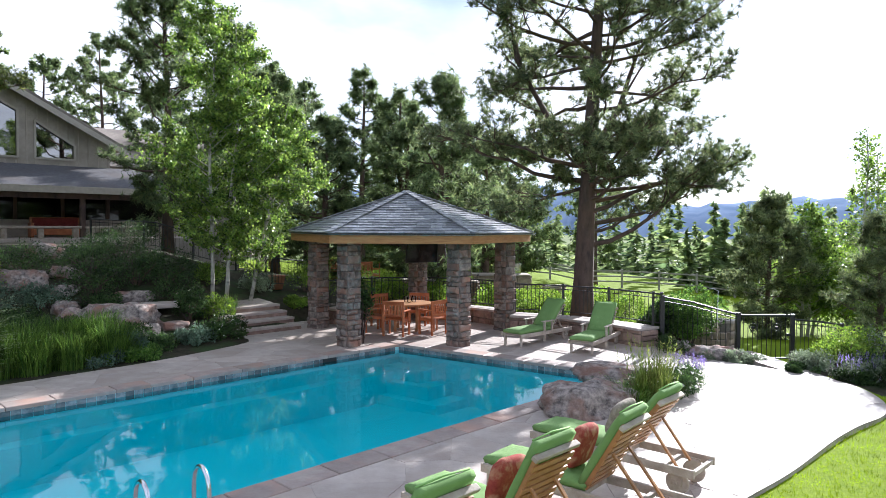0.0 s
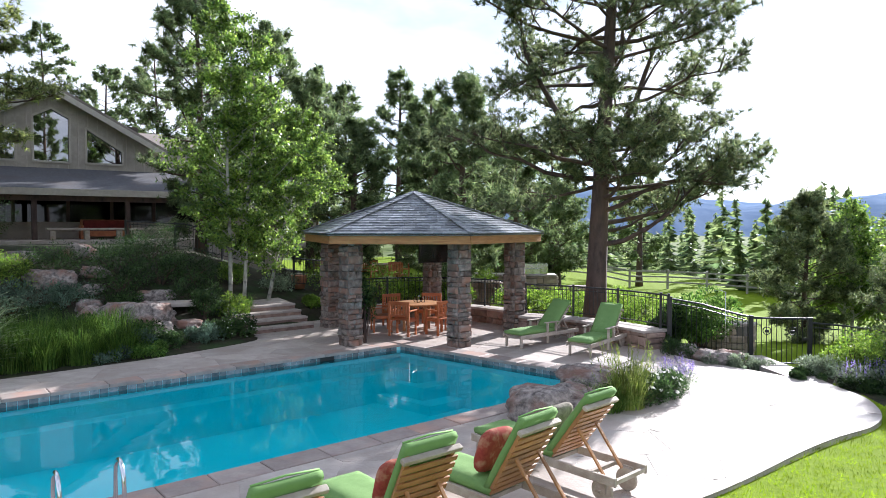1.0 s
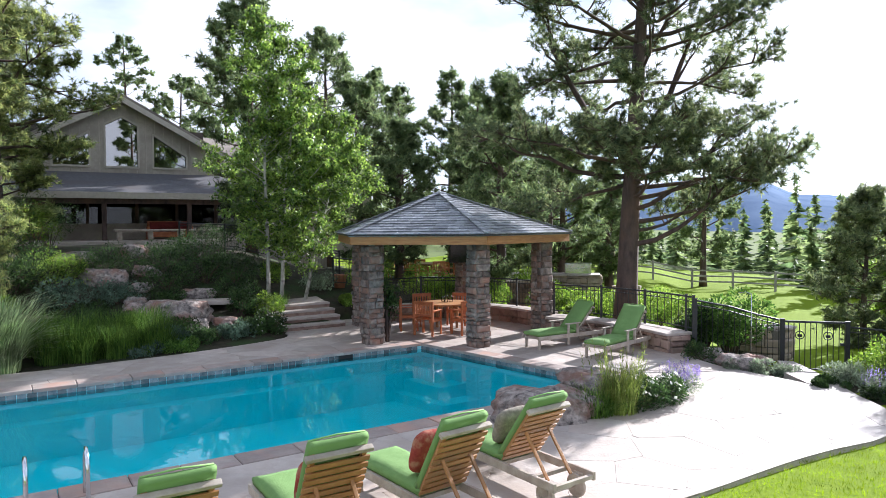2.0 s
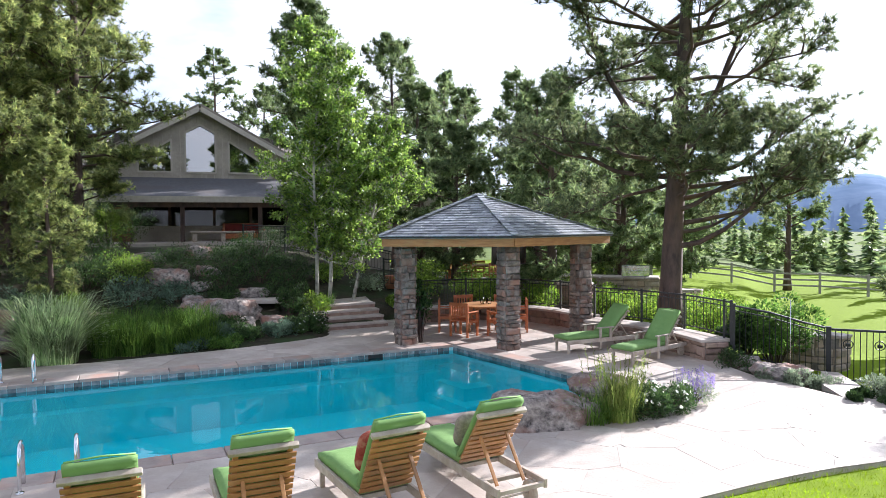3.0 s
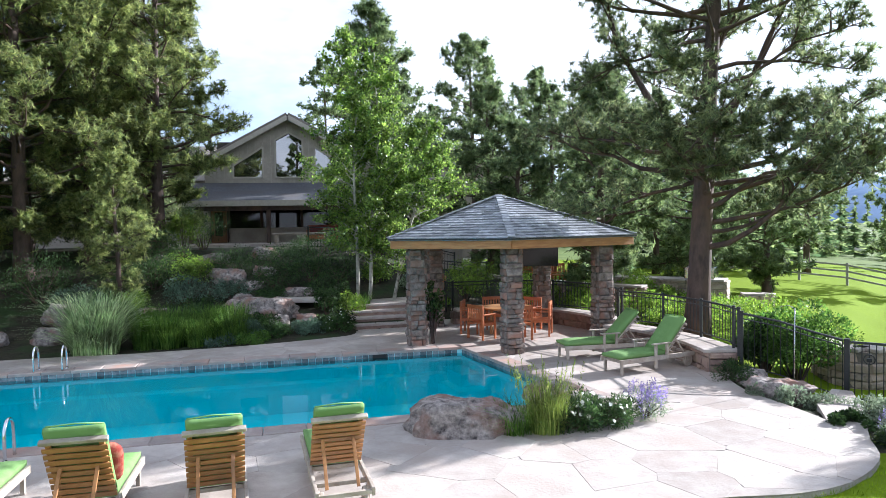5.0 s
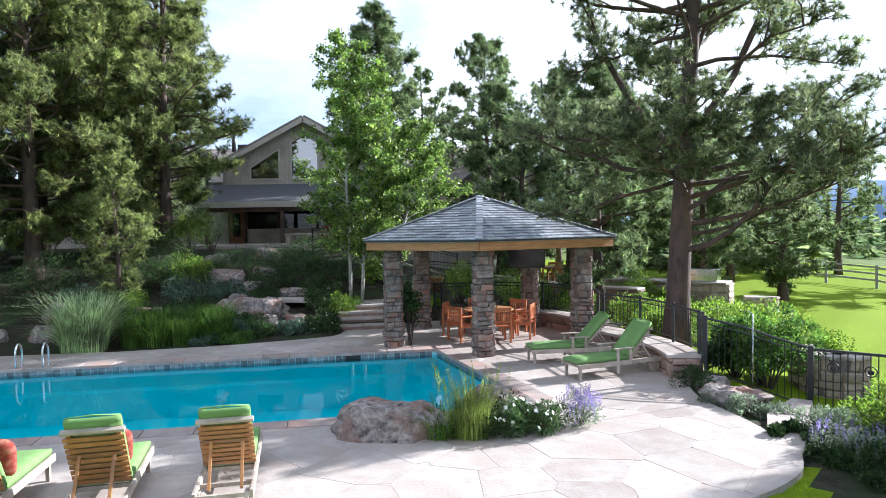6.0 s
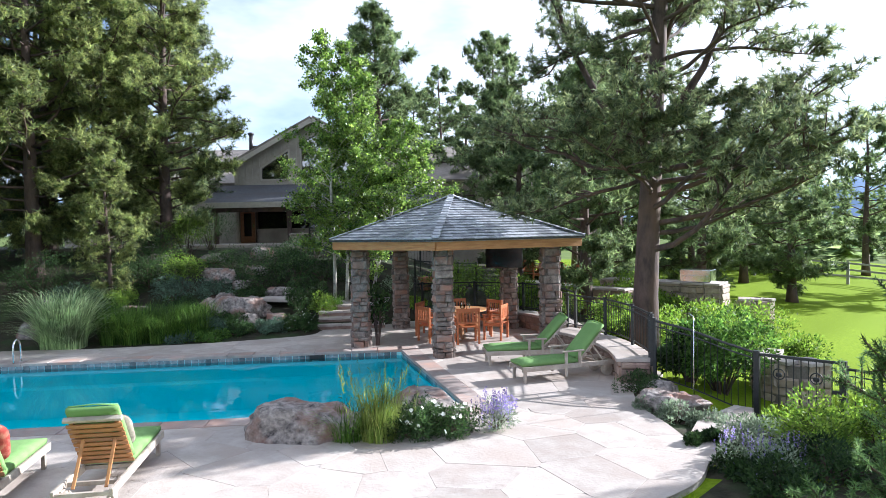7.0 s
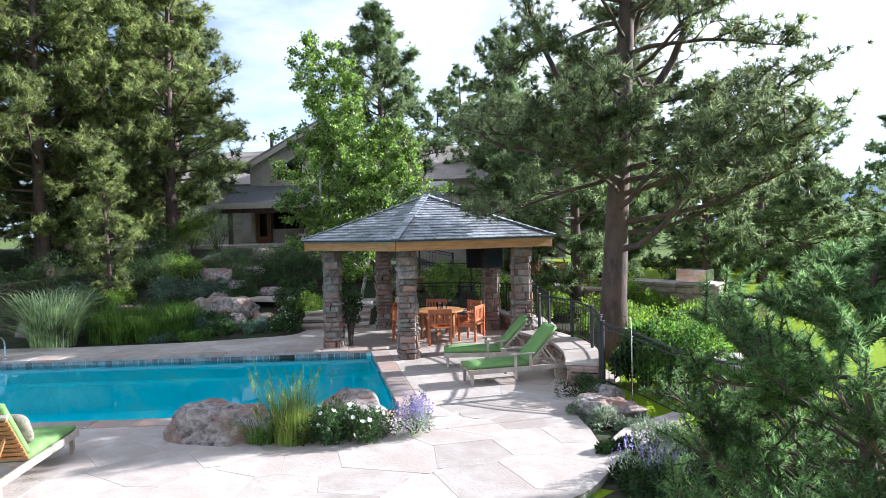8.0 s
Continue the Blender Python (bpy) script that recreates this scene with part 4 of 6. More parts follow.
def aspen(name, x, y, height, spread, seed, label, stems=3, leaves=9000, leaf=0.075):
    g = np.random.default_rng(seed)
    z0 = ground_z(x, y) - 0.1
    tree = thing(name, pose(x, y, z0), label, "tree")
    P, D = [], []
    LV, LF = [], []
    for s in range(stems):
        h = height * (1.0, 0.9, 0.66)[s]
        bx, by = ((0.0, 0.0), (0.30, 0.22), (0.75, 0.85))[s]
        tp = [np.array([bx + (bx * 1.2 + 0.1 * math.sin(k + s)) * k / 10, by + (by * 1.2 + 0.1 * math.cos(k * 0.9 + s)) * k / 10, h * k / 10]) for k in range(11)]
        part("trunk", mesh_of("trunk", *tube(tp, [0.055 * (1 - 0.9 * k / 10) + 0.008 for k in range(11)], 8), M_ASPENBARK, True), None, tree, "slim pale trunk")
        for i in range(46):
            f = 0.16 + 0.82 * (i / 46)
            k = min(9, int(f * 10)); w = f * 10 - k
            base = tp[k] * (1 - w) + tp[k + 1] * w
            a = g.uniform(0, 6.28)
            t = (f - 0.16) / 0.84
            ln = spread * (0.55 + 0.45 * min(1, t / 0.2)) * (1 - t) ** 0.75 * g.uniform(0.55, 1.15) + 0.25
            pts = bend_limb(g, base, unit(np.array([math.cos(a), math.sin(a), 0.7])), ln, -0.02, 0.15, 5)
            v, fc = tube(pts, np.linspace(0.02 * (1 - f) + 0.008, 0.003, 6), 4, False)
            o = len(LV); LV.extend(v); LF.extend(tuple(o + q for q in c) for c in fc)
            pp = np.array(pts)
            twigs = max(3, int(ln * 5))
            n = int(leaves / stems / 46 * (0.5 + ln) / twigs) + 1
            for j in range(twigs):
                u = g.uniform(0.25, 1.0) * 5
                kk = min(4, int(u))
                q0 = pp[kk] + (pp[kk + 1] - pp[kk]) * (u - kk)
                q1 = q0 + unit(unit(g.normal(size=3)) * np.array([1, 1, 0.5]) + np.array([0, 0, 0.25])) * g.uniform(0.15, 0.5) * (0.5 + 0.35 * ln)
                v, fc = tube([q0, q1], [0.006, 0.002], 3, False)
                o = len(LV); LV.extend(v); LF.extend(tuple(o + q for q in c) for c in fc)
                along = g.uniform(0.15, 1.05, n)[:, None]
                P.append(q0 + (q1 - q0) * along + g.normal(size=(n, 3)) * 0.075)
    part("branch_work", mesh_of("branches", LV, LF, M_ASPENBARK, True), None, tree, "thin rising branches")
    P = np.concatenate(P)
    n = len(P)
    D = unit(g.normal(size=(n, 3)) + np.array([0, 0, -0.6]))
    N = unit(g.normal(size=(n, 3)))
    sz = leaf * g.uniform(0.7, 1.25, n)
    V, F = diamonds(P, D, N, sz, sz * 0.9)
    part("crown", fast_mesh("crown", V, F, M_ASPENLEAF), None, tree, "airy crown of small bright leaves")
    return tree


def shrub(name, x, y, rx, ry, h, seed, label, material, count=2200, leaf=0.06, narrow=0.5, lumps=14, base_z=None, flowers=None, category="shrub", group="", density=1.0):
    """A bush: twigs from the root, and leaves gathered in uneven lumps with gaps."""
    g = np.random.default_rng(seed)
    z0 = (ground_z(x, y) if base_z is None else base_z) - 0.03
    sh = thing(name, pose(x, y, z0), label, category, group)
    LV, LF, cs = [], [], []
    for i in range(lumps):
        a, q = g.uniform(0, 6.28), math.sqrt(g.uniform(0.02, 1))
        zc = h * (0.30 + 0.55 * g.uniform() * (1 - 0.55 * q * q))
        c = np.array([math.cos(a) * q * rx * 0.78, math.sin(a) * q * ry * 0.78, zc])
        cs.append(c)
        pts = [np.array([c[0] * 0.15, c[1] * 0.15, 0.0]), np.array([c[0] * 0.5, c[1] * 0.5, zc * 0.55]), c]
        v, f = tube(pts, [0.018, 0.012, 0.005], 4, False)
        o = len(LV); LV.extend(v); LF.extend(tuple(o + k for k in t) for t in f)
    part("stem_work", mesh_of("stems", LV, LF, M_BARK, True), None, sh)
    cs = np.array(cs)
    pick = g.integers(0, lumps, count)
    rad = np.array([min(rx, ry, h) * 0.42] * 3)
    d = unit(g.normal(size=(count, 3)))
    P = cs[pick] + d * (g.uniform(0.35, 1.0, count) ** 0.5)[:, None] * rad * g.uniform(0.7, 1.25, lumps)[pick][:, None]
    P[:, 2] = np.maximum(P[:, 2], 0.02)
    D = unit(d + g.normal(size=(count, 3)) * 0.6 + np.array([0, 0, 0.3]))
    L = leaf * g.uniform(0.6, 1.3, count)
    V, F = diamonds(P, D, unit(g.normal(size=(count, 3))), L, L * narrow)
    part("foliage", fast_mesh("foliage", V, F, material), None, sh)
    if flowers:
        fm, fn, fs, spike = flowers
        pk = g.integers(0, lumps, fn)
        d = unit(g.normal(size=(fn, 3)) + np.array([0, 0, 1.1]))
        FP = cs[pk] + d * rad * 1.15
        if spike:
            P2 = np.repeat(FP, 10, 0) + np.array([0, 0, 1]) * np.tile(np.linspace(0, fs * 3.2, 10), fn)[:, None]
            D2 = unit(g.normal(size=P2.shape) + np.array([0, 0, 0.5]))
            L2 = np.full(len(P2), fs * 0.6)
            V, F = diamonds(P2, D2, unit(g.normal(size=P2.shape)), L2, L2 * 0.7)
            part("blossom", fast_mesh("flowers", V, F, fm), None, sh, "small purple flower spikes")
        else:
            a = np.tile(np.arange(8) * 2 * math.pi / 8, fn)
            nn = np.repeat(unit(d + g.normal(size=d.shape) * 0.3), 8, 0)
            e1 = unit(np.cross(nn, np.array([0.3, 0.2, 1.0]))); e2 = np.cross(nn, e1)
            D2 = e1 * np.cos(a)[:, None] + e2 * np.sin(a)[:, None]
            L2 = np.full(len(D2), fs)
            V, F = diamonds(np.repeat(FP, 8, 0), D2, nn, L2, L2 * 0.6)
            part("blossom", fast_mesh("flowers", V, F, fm), None, sh, "white daisy flowers")
    return sh


def grass_clump(name, x, y, r, h, seed, label, material, n=700, arch=0.5, width=0.012, base_z=None, plume=None, rx=None, group=""):
    """Ornamental grass: long blades that rise from a tuft and arch over."""
    g = np.random.default_rng(seed)
    z0 = (ground_z(x, y) if base_z is None else base_z) - 0.02
    cl = thing(name, pose(x, y, z0), label, "grass", group)
    a = g.uniform(0, 6.28, n)
    q = np.sqrt(g.uniform(0, 1, n))
    rx = rx or r
    B = np.stack([np.cos(a) * q * rx * 0.55, np.sin(a) * q * r * 0.55, np.zeros(n)], -1)
    hh = h * g.uniform(0.35, 1.15, n)
    out = unit(np.stack([np.cos(a), np.sin(a), np.zeros(n)], -1) + g.normal(size=(n, 3)) * 0.9 * np.array([1, 1, 0]))
    side = np.stack([-out[:, 1], out[:, 0], np.zeros(n)], -1)
    K = 4
    V = np.empty((n, 2 * K + 1, 3))
    bend = arch * g.uniform(0.15, 1.45, n) * r
    for k in range(K):
        t = k / K
        p = B + out * (bend * t * t)[:, None] + np.array([0, 0, 1]) * (hh * (t - 0.28 * arch * t * t * t))[:, None]
        w = (width * (1 - 0.6 * t)) / 2
        V[:, 2 * k], V[:, 2 * k + 1] = p - side * w, p + side * w
    V[:, 2 * K] = B + out * (bend * 1.05)[:, None] + np.array([0, 0, 1]) * (hh * (1 - 0.33 * arch))[:, None]
    o = np.arange(n)[:, None] * (2 * K + 1)
    T = []
    for k in range(K - 1):
        T += [np.stack([o[:, 0] + 2 * k, o[:, 0] + 2 * k + 1, o[:, 0] + 2 * k + 3], -1), np.stack([o[:, 0] + 2 * k, o[:, 0] + 2 * k + 3, o[:, 0] + 2 * k + 2], -1)]
    T.append(np.stack([o[:, 0] + 2 * K - 2, o[:, 0] + 2 * K - 1, o[:, 0] + 2 * K], -1))
    part("blades", fast_mesh("blades", V.reshape(-1, 3), np.concatenate(T), material), None, cl)
    if plume:
        pm, pn, pl = plume
        idx = g.choice(n, pn)
        tip = V[idx, 2 * K]
        base = np.repeat(tip, 14, 0) + np.array([0, 0, 1]) * np.tile(np.linspace(0, pl, 14), pn)[:, None] + np.repeat(out[idx], 14, 0) * (np.tile(np.linspace(0, 1, 14) ** 2, pn) * 0.06)[:, None]
        D = unit(g.normal(size=base.shape) * 0.5 + np.array([0, 0, 1]))
        Vb, Fb = blades(base, D, np.full(len(base), 0.06), np.full(len(base), 0.012), g)
        part("plumes", fast_mesh("plumes", Vb, Fb, pm), None, cl, "feathery pale seed heads")
    return cl


def boulder(name, x, y, z, sx, sy, sz, seed, label, turn=0, material=None, flat=0.7, group=""):
    """A weathered rock: a lump broken by flat cleavage planes and rough relief."""
    bm = bmesh.new()
    bmesh.ops.create_icosphere(bm, subdivisions=4, radius=1.0)
    g = np.random.default_rng(seed)
    planes = [(unit(g.normal(size=3)), g.uniform(0.62, 0.9)) for _ in range(16)] + [(np.array([0.08, 0.05, 1.0]), flat)]
    off = Vector(g.uniform(-50, 50, 3))
    for v in bm.verts:
        p = np.array(v.co)
        for nrm, d in planes:
            k = p @ nrm - d
            if k > 0:
                p = p - nrm * k * 0.97
        q = Vector(p)
        q += q.normalized() * (0.13 * noise.fractal(q * 2.6 + off, 0.8, 2.1, 5) + 0.05 * noise.fractal(q * 9 + off, 0.8, 2.1, 3) - 0.13 * abs(noise.noise(q * 2.4 + off)) + 0.03 * math.floor(4 * (q.z + 0.3 * noise.noise(q * 1.5 + off))) / 4)
        v.co = Vector((q.x * sx, q.y * sy, max(q.z, -0.35) * sz))
    for f in bm.faces:
        f.smooth = True
    ob = solo(name, bm, material or M_BOULDER, label, "boulder", group)
    ob.matrix_basis = pose(x, y, z, 0, 0, turn)
    return ob


# main pine by the railing
pine("ponderosa_pine", 3.36, 18.55, 15.2, 0.29, 4.7, 0.26, 11, "tall long-needled pine with a dark trunk behind the railing", limbs=70, tuft_n=56, tuft=0.19, per=20, width=0.024,
     lean=(0.6, 0.4), shape=0.3, gap=0.05, crown_top=0.6, boughs=5, bare=0.45,
     extra=[(0.165, -0.15, 4.2, 0.08, 0.08), (0.205, 0.35, 3.9, 0.14, 0.075), (0.225, -0.6, 3.9, 0.08, 0.07), (0.245, 0.05, 4.3, 0.1, 0.07), (0.19, 0.75, 3.6, 0.02, 0.06), (0.25, -0.9, 3.4, 0.05, 0.06), (0.265, 0.5, 4.2, 0.12, 0.07), (0.275, 3.5, 3.6, 0.05, 0.06), (0.30, 3.35, 5.8, 1.6, 0.13), (0.33, 0.35, 5.6, 1.5, 0.12), (0.36, 1.6, 4.5, 1.3, 0.09), (0.28, 0.0, 4.6, 0.25, 0.085), (0.285, 3.3, 4.6, 0.12, 0.085), (0.27, -1.2, 3.2, 0.15, 0.07), (0.31, 3.8, 4.0, 0.1, 0.07)])
# pines left of the pool
LP = "dense tall pine with sunlit needle tufts on the bank"
for px_, py_, ph_, pt_, pr_, pf_, sd_, lb_, tn_, tl_, per_, wd_, mt_, sh_ in (
        (-16.0, 11.7, 14.5, 0.26, 4.2, 0.08, 21, 80, 46, 0.23, 13, 0.028, M_NEEDLE_WARM, 0.55), (-15.5, 16.2, 12.8, 0.24, 3.7, 0.06, 22, 80, 44, 0.23, 13, 0.028, M_NEEDLE_WARM, 0.65),
        (-17.5, 8.4, 15.0, 0.26, 4.2, 0.06, 23, 76, 40, 0.24, 13, 0.028, M_NEEDLE_WARM, 0.55), (-19.5, 13.2, 15.5, 0.26, 3.9, 0.05, 24, 80, 34, 0.30, 13, 0.036, M_NEEDLE, 0.5),
        (-14.0, 6.4, 13.0, 0.22, 3.6, 0.06, 25, 70, 36, 0.24, 13, 0.028, M_NEEDLE_WARM, 0.55), (-18.5, 17.6, 13.0, 0.24, 3.4, 0.06, 27, 74, 34, 0.30, 13, 0.036, M_NEEDLE, 0.5),
        (-21.5, 10.0, 15.5, 0.26, 4.2, 0.05, 28, 74, 28, 0.40, 12, 0.05, M_NEEDLE, 0.45), (-15.9, 13.9, 14.0, 0.24, 3.6, 0.06, 29, 74, 42, 0.23, 14, 0.03, M_NEEDLE_WARM, 0.55)):
    pine("pine_tree", px_, py_, ph_, pt_, pr_, pf_, sd_, LP, lb_, tn_, tl_, per_, wd_, mt_, shape=sh_, crown_top=0.4, group="pines on the bank", boughs=4, bare=0.3)
for px_, py_, ph_, sd_ in ((-25.0, 14.5, 14.0, 59), (-26.5, 7.5, 14.5, 60), (-23.0, 18.5, 12.0, 66), (-21.0, 5.0, 13.5, 67)):
    pine("pine_tree", px_, py_, ph_, 0.25, 4.4, 0.02, sd_, "shaded tall pine in the wood behind the bank", 60, 24, 0.42, 12, 0.06, M_NEEDLE, shape=0.45, crown_top=0.4, group="pines on the bank", boughs=3, bare=0.2)
# two tall pines on the far side of the lawn, which the gable glass mirrors
for qx, qy, qh, qs in ((17.0, -4.9, 17.5, 45), (14.2, -10.6, 17.0, 46)):
    pine("pine_tree", qx, qy, qh, 0.3, 3.0, 0.3, qs, "tall dark pine on the lawn's edge", 50, 20, 0.4, 12, 0.06, M_NEEDLE_FAR, base_z=-0.1, boughs=0)
pine("young_pine", -12.2, 12.8, 5.4, 0.07, 1.4, 0.10, 26, "slender young pine with pale bark on the bank", 44, 14, 0.18, 18, 0.02, M_NEEDLE_WARM, boughs=2)
# pines behind
BP = "distant tall pine with a rugged open crown"
for px_, py_, ph_, pr_, pf_, sd_, wd_, lb_, tn_ in (
        (-11.0, 23.4, 10.7, 2.9, 0.10, 31, 0.034, 64, 34), (-12.2, 32.8, 12.6, 3.5, 0.42, 32, 0.042, 44, 26), (-13.4, 42.4, 13.3, 3.9, 0.3, 33, 0.055, 46, 24), (-0.9, 23.2, 8.2, 2.5, 0.12, 34, 0.034, 56, 28),
        (-6.0, 34.9, 11.2, 3.0, 0.12, 35, 0.046, 52, 24), (-36.0, 45.0, 16.2, 4.6, 0.2, 36, 0.07, 48, 24), (-24.0, 41.0, 14.0, 4.0, 0.2, 37, 0.06, 48, 24), (-8.8, 29.0, 9.0, 3.2, 0.10, 38, 0.042, 50, 26),
        (-3.2, 29.5, 8.8, 3.2, 0.10, 39, 0.042, 50, 26), (-30.0, 44.0, 13.0, 4.2, 0.2, 40, 0.07, 42, 22), (2.4, 33.0, 5.2, 2.4, 0.12, 41, 0.044, 42, 22), (2.0, 48.0, 9.0, 3.2, 0.2, 42, 0.06, 42, 18),
        (7.5, 43.0, 8.0, 3.0, 0.2, 43, 0.06, 40, 18), (-2.0, 46.0, 9.5, 3.4, 0.2, 44, 0.06, 40, 18), (-5.8, 26.2, 6.6, 2.4, 0.06, 47, 0.036, 48, 26), (-2.8, 28.0, 7.2, 2.4, 0.08, 48, 0.036, 48, 26),
        (0.6, 28.6, 6.6, 2.4, 0.08, 49, 0.038, 46, 24), (-4.6, 40.0, 10.6, 3.4, 0.15, 50, 0.055, 44, 20), (-9.6, 37.0, 10.8, 3.4, 0.15, 56, 0.05, 46, 22), (-1.0, 37.5, 7.6, 3.0, 0.1, 57, 0.05, 44, 20), (-17.5, 36.5, 10.0, 3.2, 0.1, 58, 0.05, 44, 20)):
    pine("pine_tree", px_, py_, ph_, 0.2, pr_, pf_, sd_, BP, lb_, tn_, 0.27, 10, wd_, M_NEEDLE_FAR, shape=0.55, gap=0.08, crown_top=0.4, group="pines behind the pavilion", boughs=3, bare=0.3)
aspen("aspen_tree", -6.95, 17.8, 8.9, 2.5, 51, "slim young aspen with bright backlit leaves beside the garden steps", 3, 30000, 0.078)
aspen("aspen_tree", 12.9, 22.2, 7.0, 1.5, 52, "sparse pale-leaved aspen beyond the gate", 2, 3500, 0.09)
# trees beyond the gate
pine("pine_tree", 10.4, 23.4, 4.9, 0.1, 2.0, 0.04, 61, "grey-green open pine on the slope beyond the gate", 56, 24, 0.2, 14, 0.026, M_NEEDLE, shape=0.6)
aspen("aspen_tree", 11.9, 24.2, 4.8, 1.7, 65, "light green bushy tree on the slope beyond the gate", 3, 12000, 0.09)
shrub("scrub_tree", 14.6, 25.0, 2.4, 2.2, 4.0, 62, "grey-green bushy tree on the slope beyond the gate", M_SHRUB, 20000, 0.13, 0.5, 60, category="tree")
pine("juniper_tree", 10.6, 17.2, 3.6, 0.09, 1.4, 0.03, 63, "open grey-green juniper beside the gate", 44, 12, 0.2, 14, 0.018, M_NEEDLE, shape=0.7, boughs=2)
pine("young_pine", 10.45, 10.6, 2.8, 0.07, 1.75, 0.02, 64, "bushy young pine with fresh green needles beside the terrace", 84, 22, 0.075, 15, 0.0095, M_NEEDLE_YOUNG, shape=0.55, crown_top=0.5, boughs=2, brush=7)

# far hills and woods
def build_far():
    n = 160
    V, F = [], []
    for i in range(n + 1):
        a = radians(-75 + 150 * i / n)
        h = 70 + 60 * noise.fractal(Vector((a * 3.0, 1.7, 0)), 0.8, 2.0, 5) + 22 * math.sin(a * 4 + 0.4)
        for r, z in ((1050, -60), (1250, h * 0.35), (1500, h * 0.8), (1750, h), (2000, -60)):
            V.append((math.sin(a) * r, math.cos(a) * r, z + 8 * noise.noise(Vector((a * 40, r * 0.01, 0)))))
    for i in range(n):
        for k in range(4):
            o = i * 5 + k
            F.append((o, o + 5, o + 6, o + 1))
    solo("backdrop", mesh_of("backdrop", V, F, M_HILL_HAZE, True), None, "wooded mountain ridge with distance haze put into its blue colour", "hills", kind="structure")
    g = np.random.default_rng(77)
    P, D, L, W = [], [], [], []
    for _ in range(900):
        a = g.uniform(radians(-62), radians(48)); r = 44 + 150 * g.uniform() ** 1.6
        x, y = math.sin(a) * r, math.cos(a) * r
        if x < -8 and r < 75 or (r < 62 and abs(x - 6) < 7):
            continue
        h = g.uniform(3, 7.5); z = ground_z(x, y)
        m = 90
        t = g.uniform(0.03, 1, m)
        an = g.uniform(0, 6.28, m)
        P.append(np.stack([np.full(m, x), np.full(m, y), z + h * t], -1))
        D.append(unit(np.stack([np.cos(an), np.sin(an), np.full(m, -0.15)], -1)))
        L.append((1 - t) * h * 0.22 + 0.3)
        W.append(np.full(m, 0.55))
    V, F = blades(np.concatenate(P), np.concatenate(D), np.concatenate(L), np.concatenate(W), g)
    solo("far_woods", fast_mesh("far_woods", V, F, M_NEEDLE_FAR), None, "distant dark conifer woods below the hills", "woods", kind="stuff")


build_far()

# ---- walls, railings, steps ----
def at_wall(p, way, side):
    """Pose with x along way, y to its left, at p; side flips the outward face."""
    x = Vector(way).normalized()
    y = Vector((-x.y, x.x, 0)) * side
    m = Matrix((x * side, y, Vector((0, 0, 1)))).transposed().to_4x4()
    m.translation = Vector(p)
    return m


def resample(pts, step):
    P = [Vector(p) for p in pts]
    out, acc = [P[0]], 0.0
    for a, b in zip(P, P[1:]):
        d = (b - a).length
        while acc + d >= step:
            a = a + (b - a).normalized() * (step - acc)
            d = (b - a).length
            out.append(a); acc = 0.0
        acc += d
    return out


def stone_wall(name, pts, z0, z1, depth, label, seed, cap=True, material=None, both=True, kind="", category="wall", cap_material=None):
    """A low wall of laid stones along a line, with a mortar core and capping slabs."""
    r = random.Random(seed)
    line = resample([Vector((p[0], p[1], 0)) for p in pts], 0.25)
    wall = thing(name, None, label, category, kind=kind)
    half = depth / 2 - 0.05
    L, R = [], []
    for i, p in enumerate(line):
        d = (line[min(i + 1, len(line) - 1)] - line[max(i - 1, 0)]).normalized()
        n = Vector((-d.y, d.x, 0))
        L.append(p + n * half); R.append(p - n * half)
    n = len(line)
    V = [(p.x, p.y, z) for z in (z0, z1 - 0.01) for p in L + R]
    F = []
    for i in range(n - 1):
        F += [(i, i + 1, 2 * n + i + 1, 2 * n + i), (n + i + 1, n + i, 3 * n + i, 3 * n + i + 1), (2 * n + i, 2 * n + i + 1, 3 * n + i + 1, 3 * n + i)]
    F += [(0, 2 * n, 3 * n, n), (n - 1, 2 * n - 1, 4 * n - 1, 3 * n - 1)]
    part("core", mesh_of("core", V, F, M_MORTAR), None, wall)
    k = 0
    ends = [(L[0], R[0]), (R[-1], L[-1])]
    for face in ([L, R] if both else [R]) + ends:
        sgn = -1 if face is L else 1
        z = z0
        while z < z1 - 0.05:
            h = min(r.uniform(0.12, 0.24), z1 - z)
            if z1 - z - h < 0.07:
                h = z1 - z
            if len(face) == 2:
                pieces = [(face[0], face[1])]
            else:
                pieces, i = [], 0
                while i < n - 1:
                    j = min(n - 1, i + r.choice((1, 1, 2)))
                    pieces.append((face[i], face[j])); i = j
            for a, b in pieces:
                d = b - a
                if d.length < 0.05:
                    continue
                Vs, Fs = stone_block(d.length - 0.014, 0.05 + r.uniform(0, 0.03), h - 0.014, 0.012, seed * 50 + k)
                k += 1
                ob = part("stone", mesh_of("stone", Vs, Fs, material or M_WALLSTONE), None, wall)
                x = d.normalized()
                out = Vector((x.y, -x.x, 0)) * sgn
                m = Matrix((-out.cross(Vector((0, 0, 1))) if False else x * sgn, -out, Vector((0, 0, 1)))).transposed().to_4x4()
                m.translation = (a + b) / 2 + Vector((0, 0, z + 0.007))
                ob.matrix_basis = m
            z += h
    if cap:
        cl = resample(line, 0.75)
        if (cl[-1] - line[-1]).length > 0.1:
            cl.append(line[-1])
        for a, b in zip(cl, cl[1:]):
            d = (b - a).normalized()
            bm = beam(a + d * 0.006 + Vector((0, 0, z1 + 0.03)), b - d * 0.006 + Vector((0, 0, z1 + 0.03)), depth + 0.1, 0.065, 0.012)
            part("cap_stone", bm, cap_material or M_FLAG, wall)
    return wall


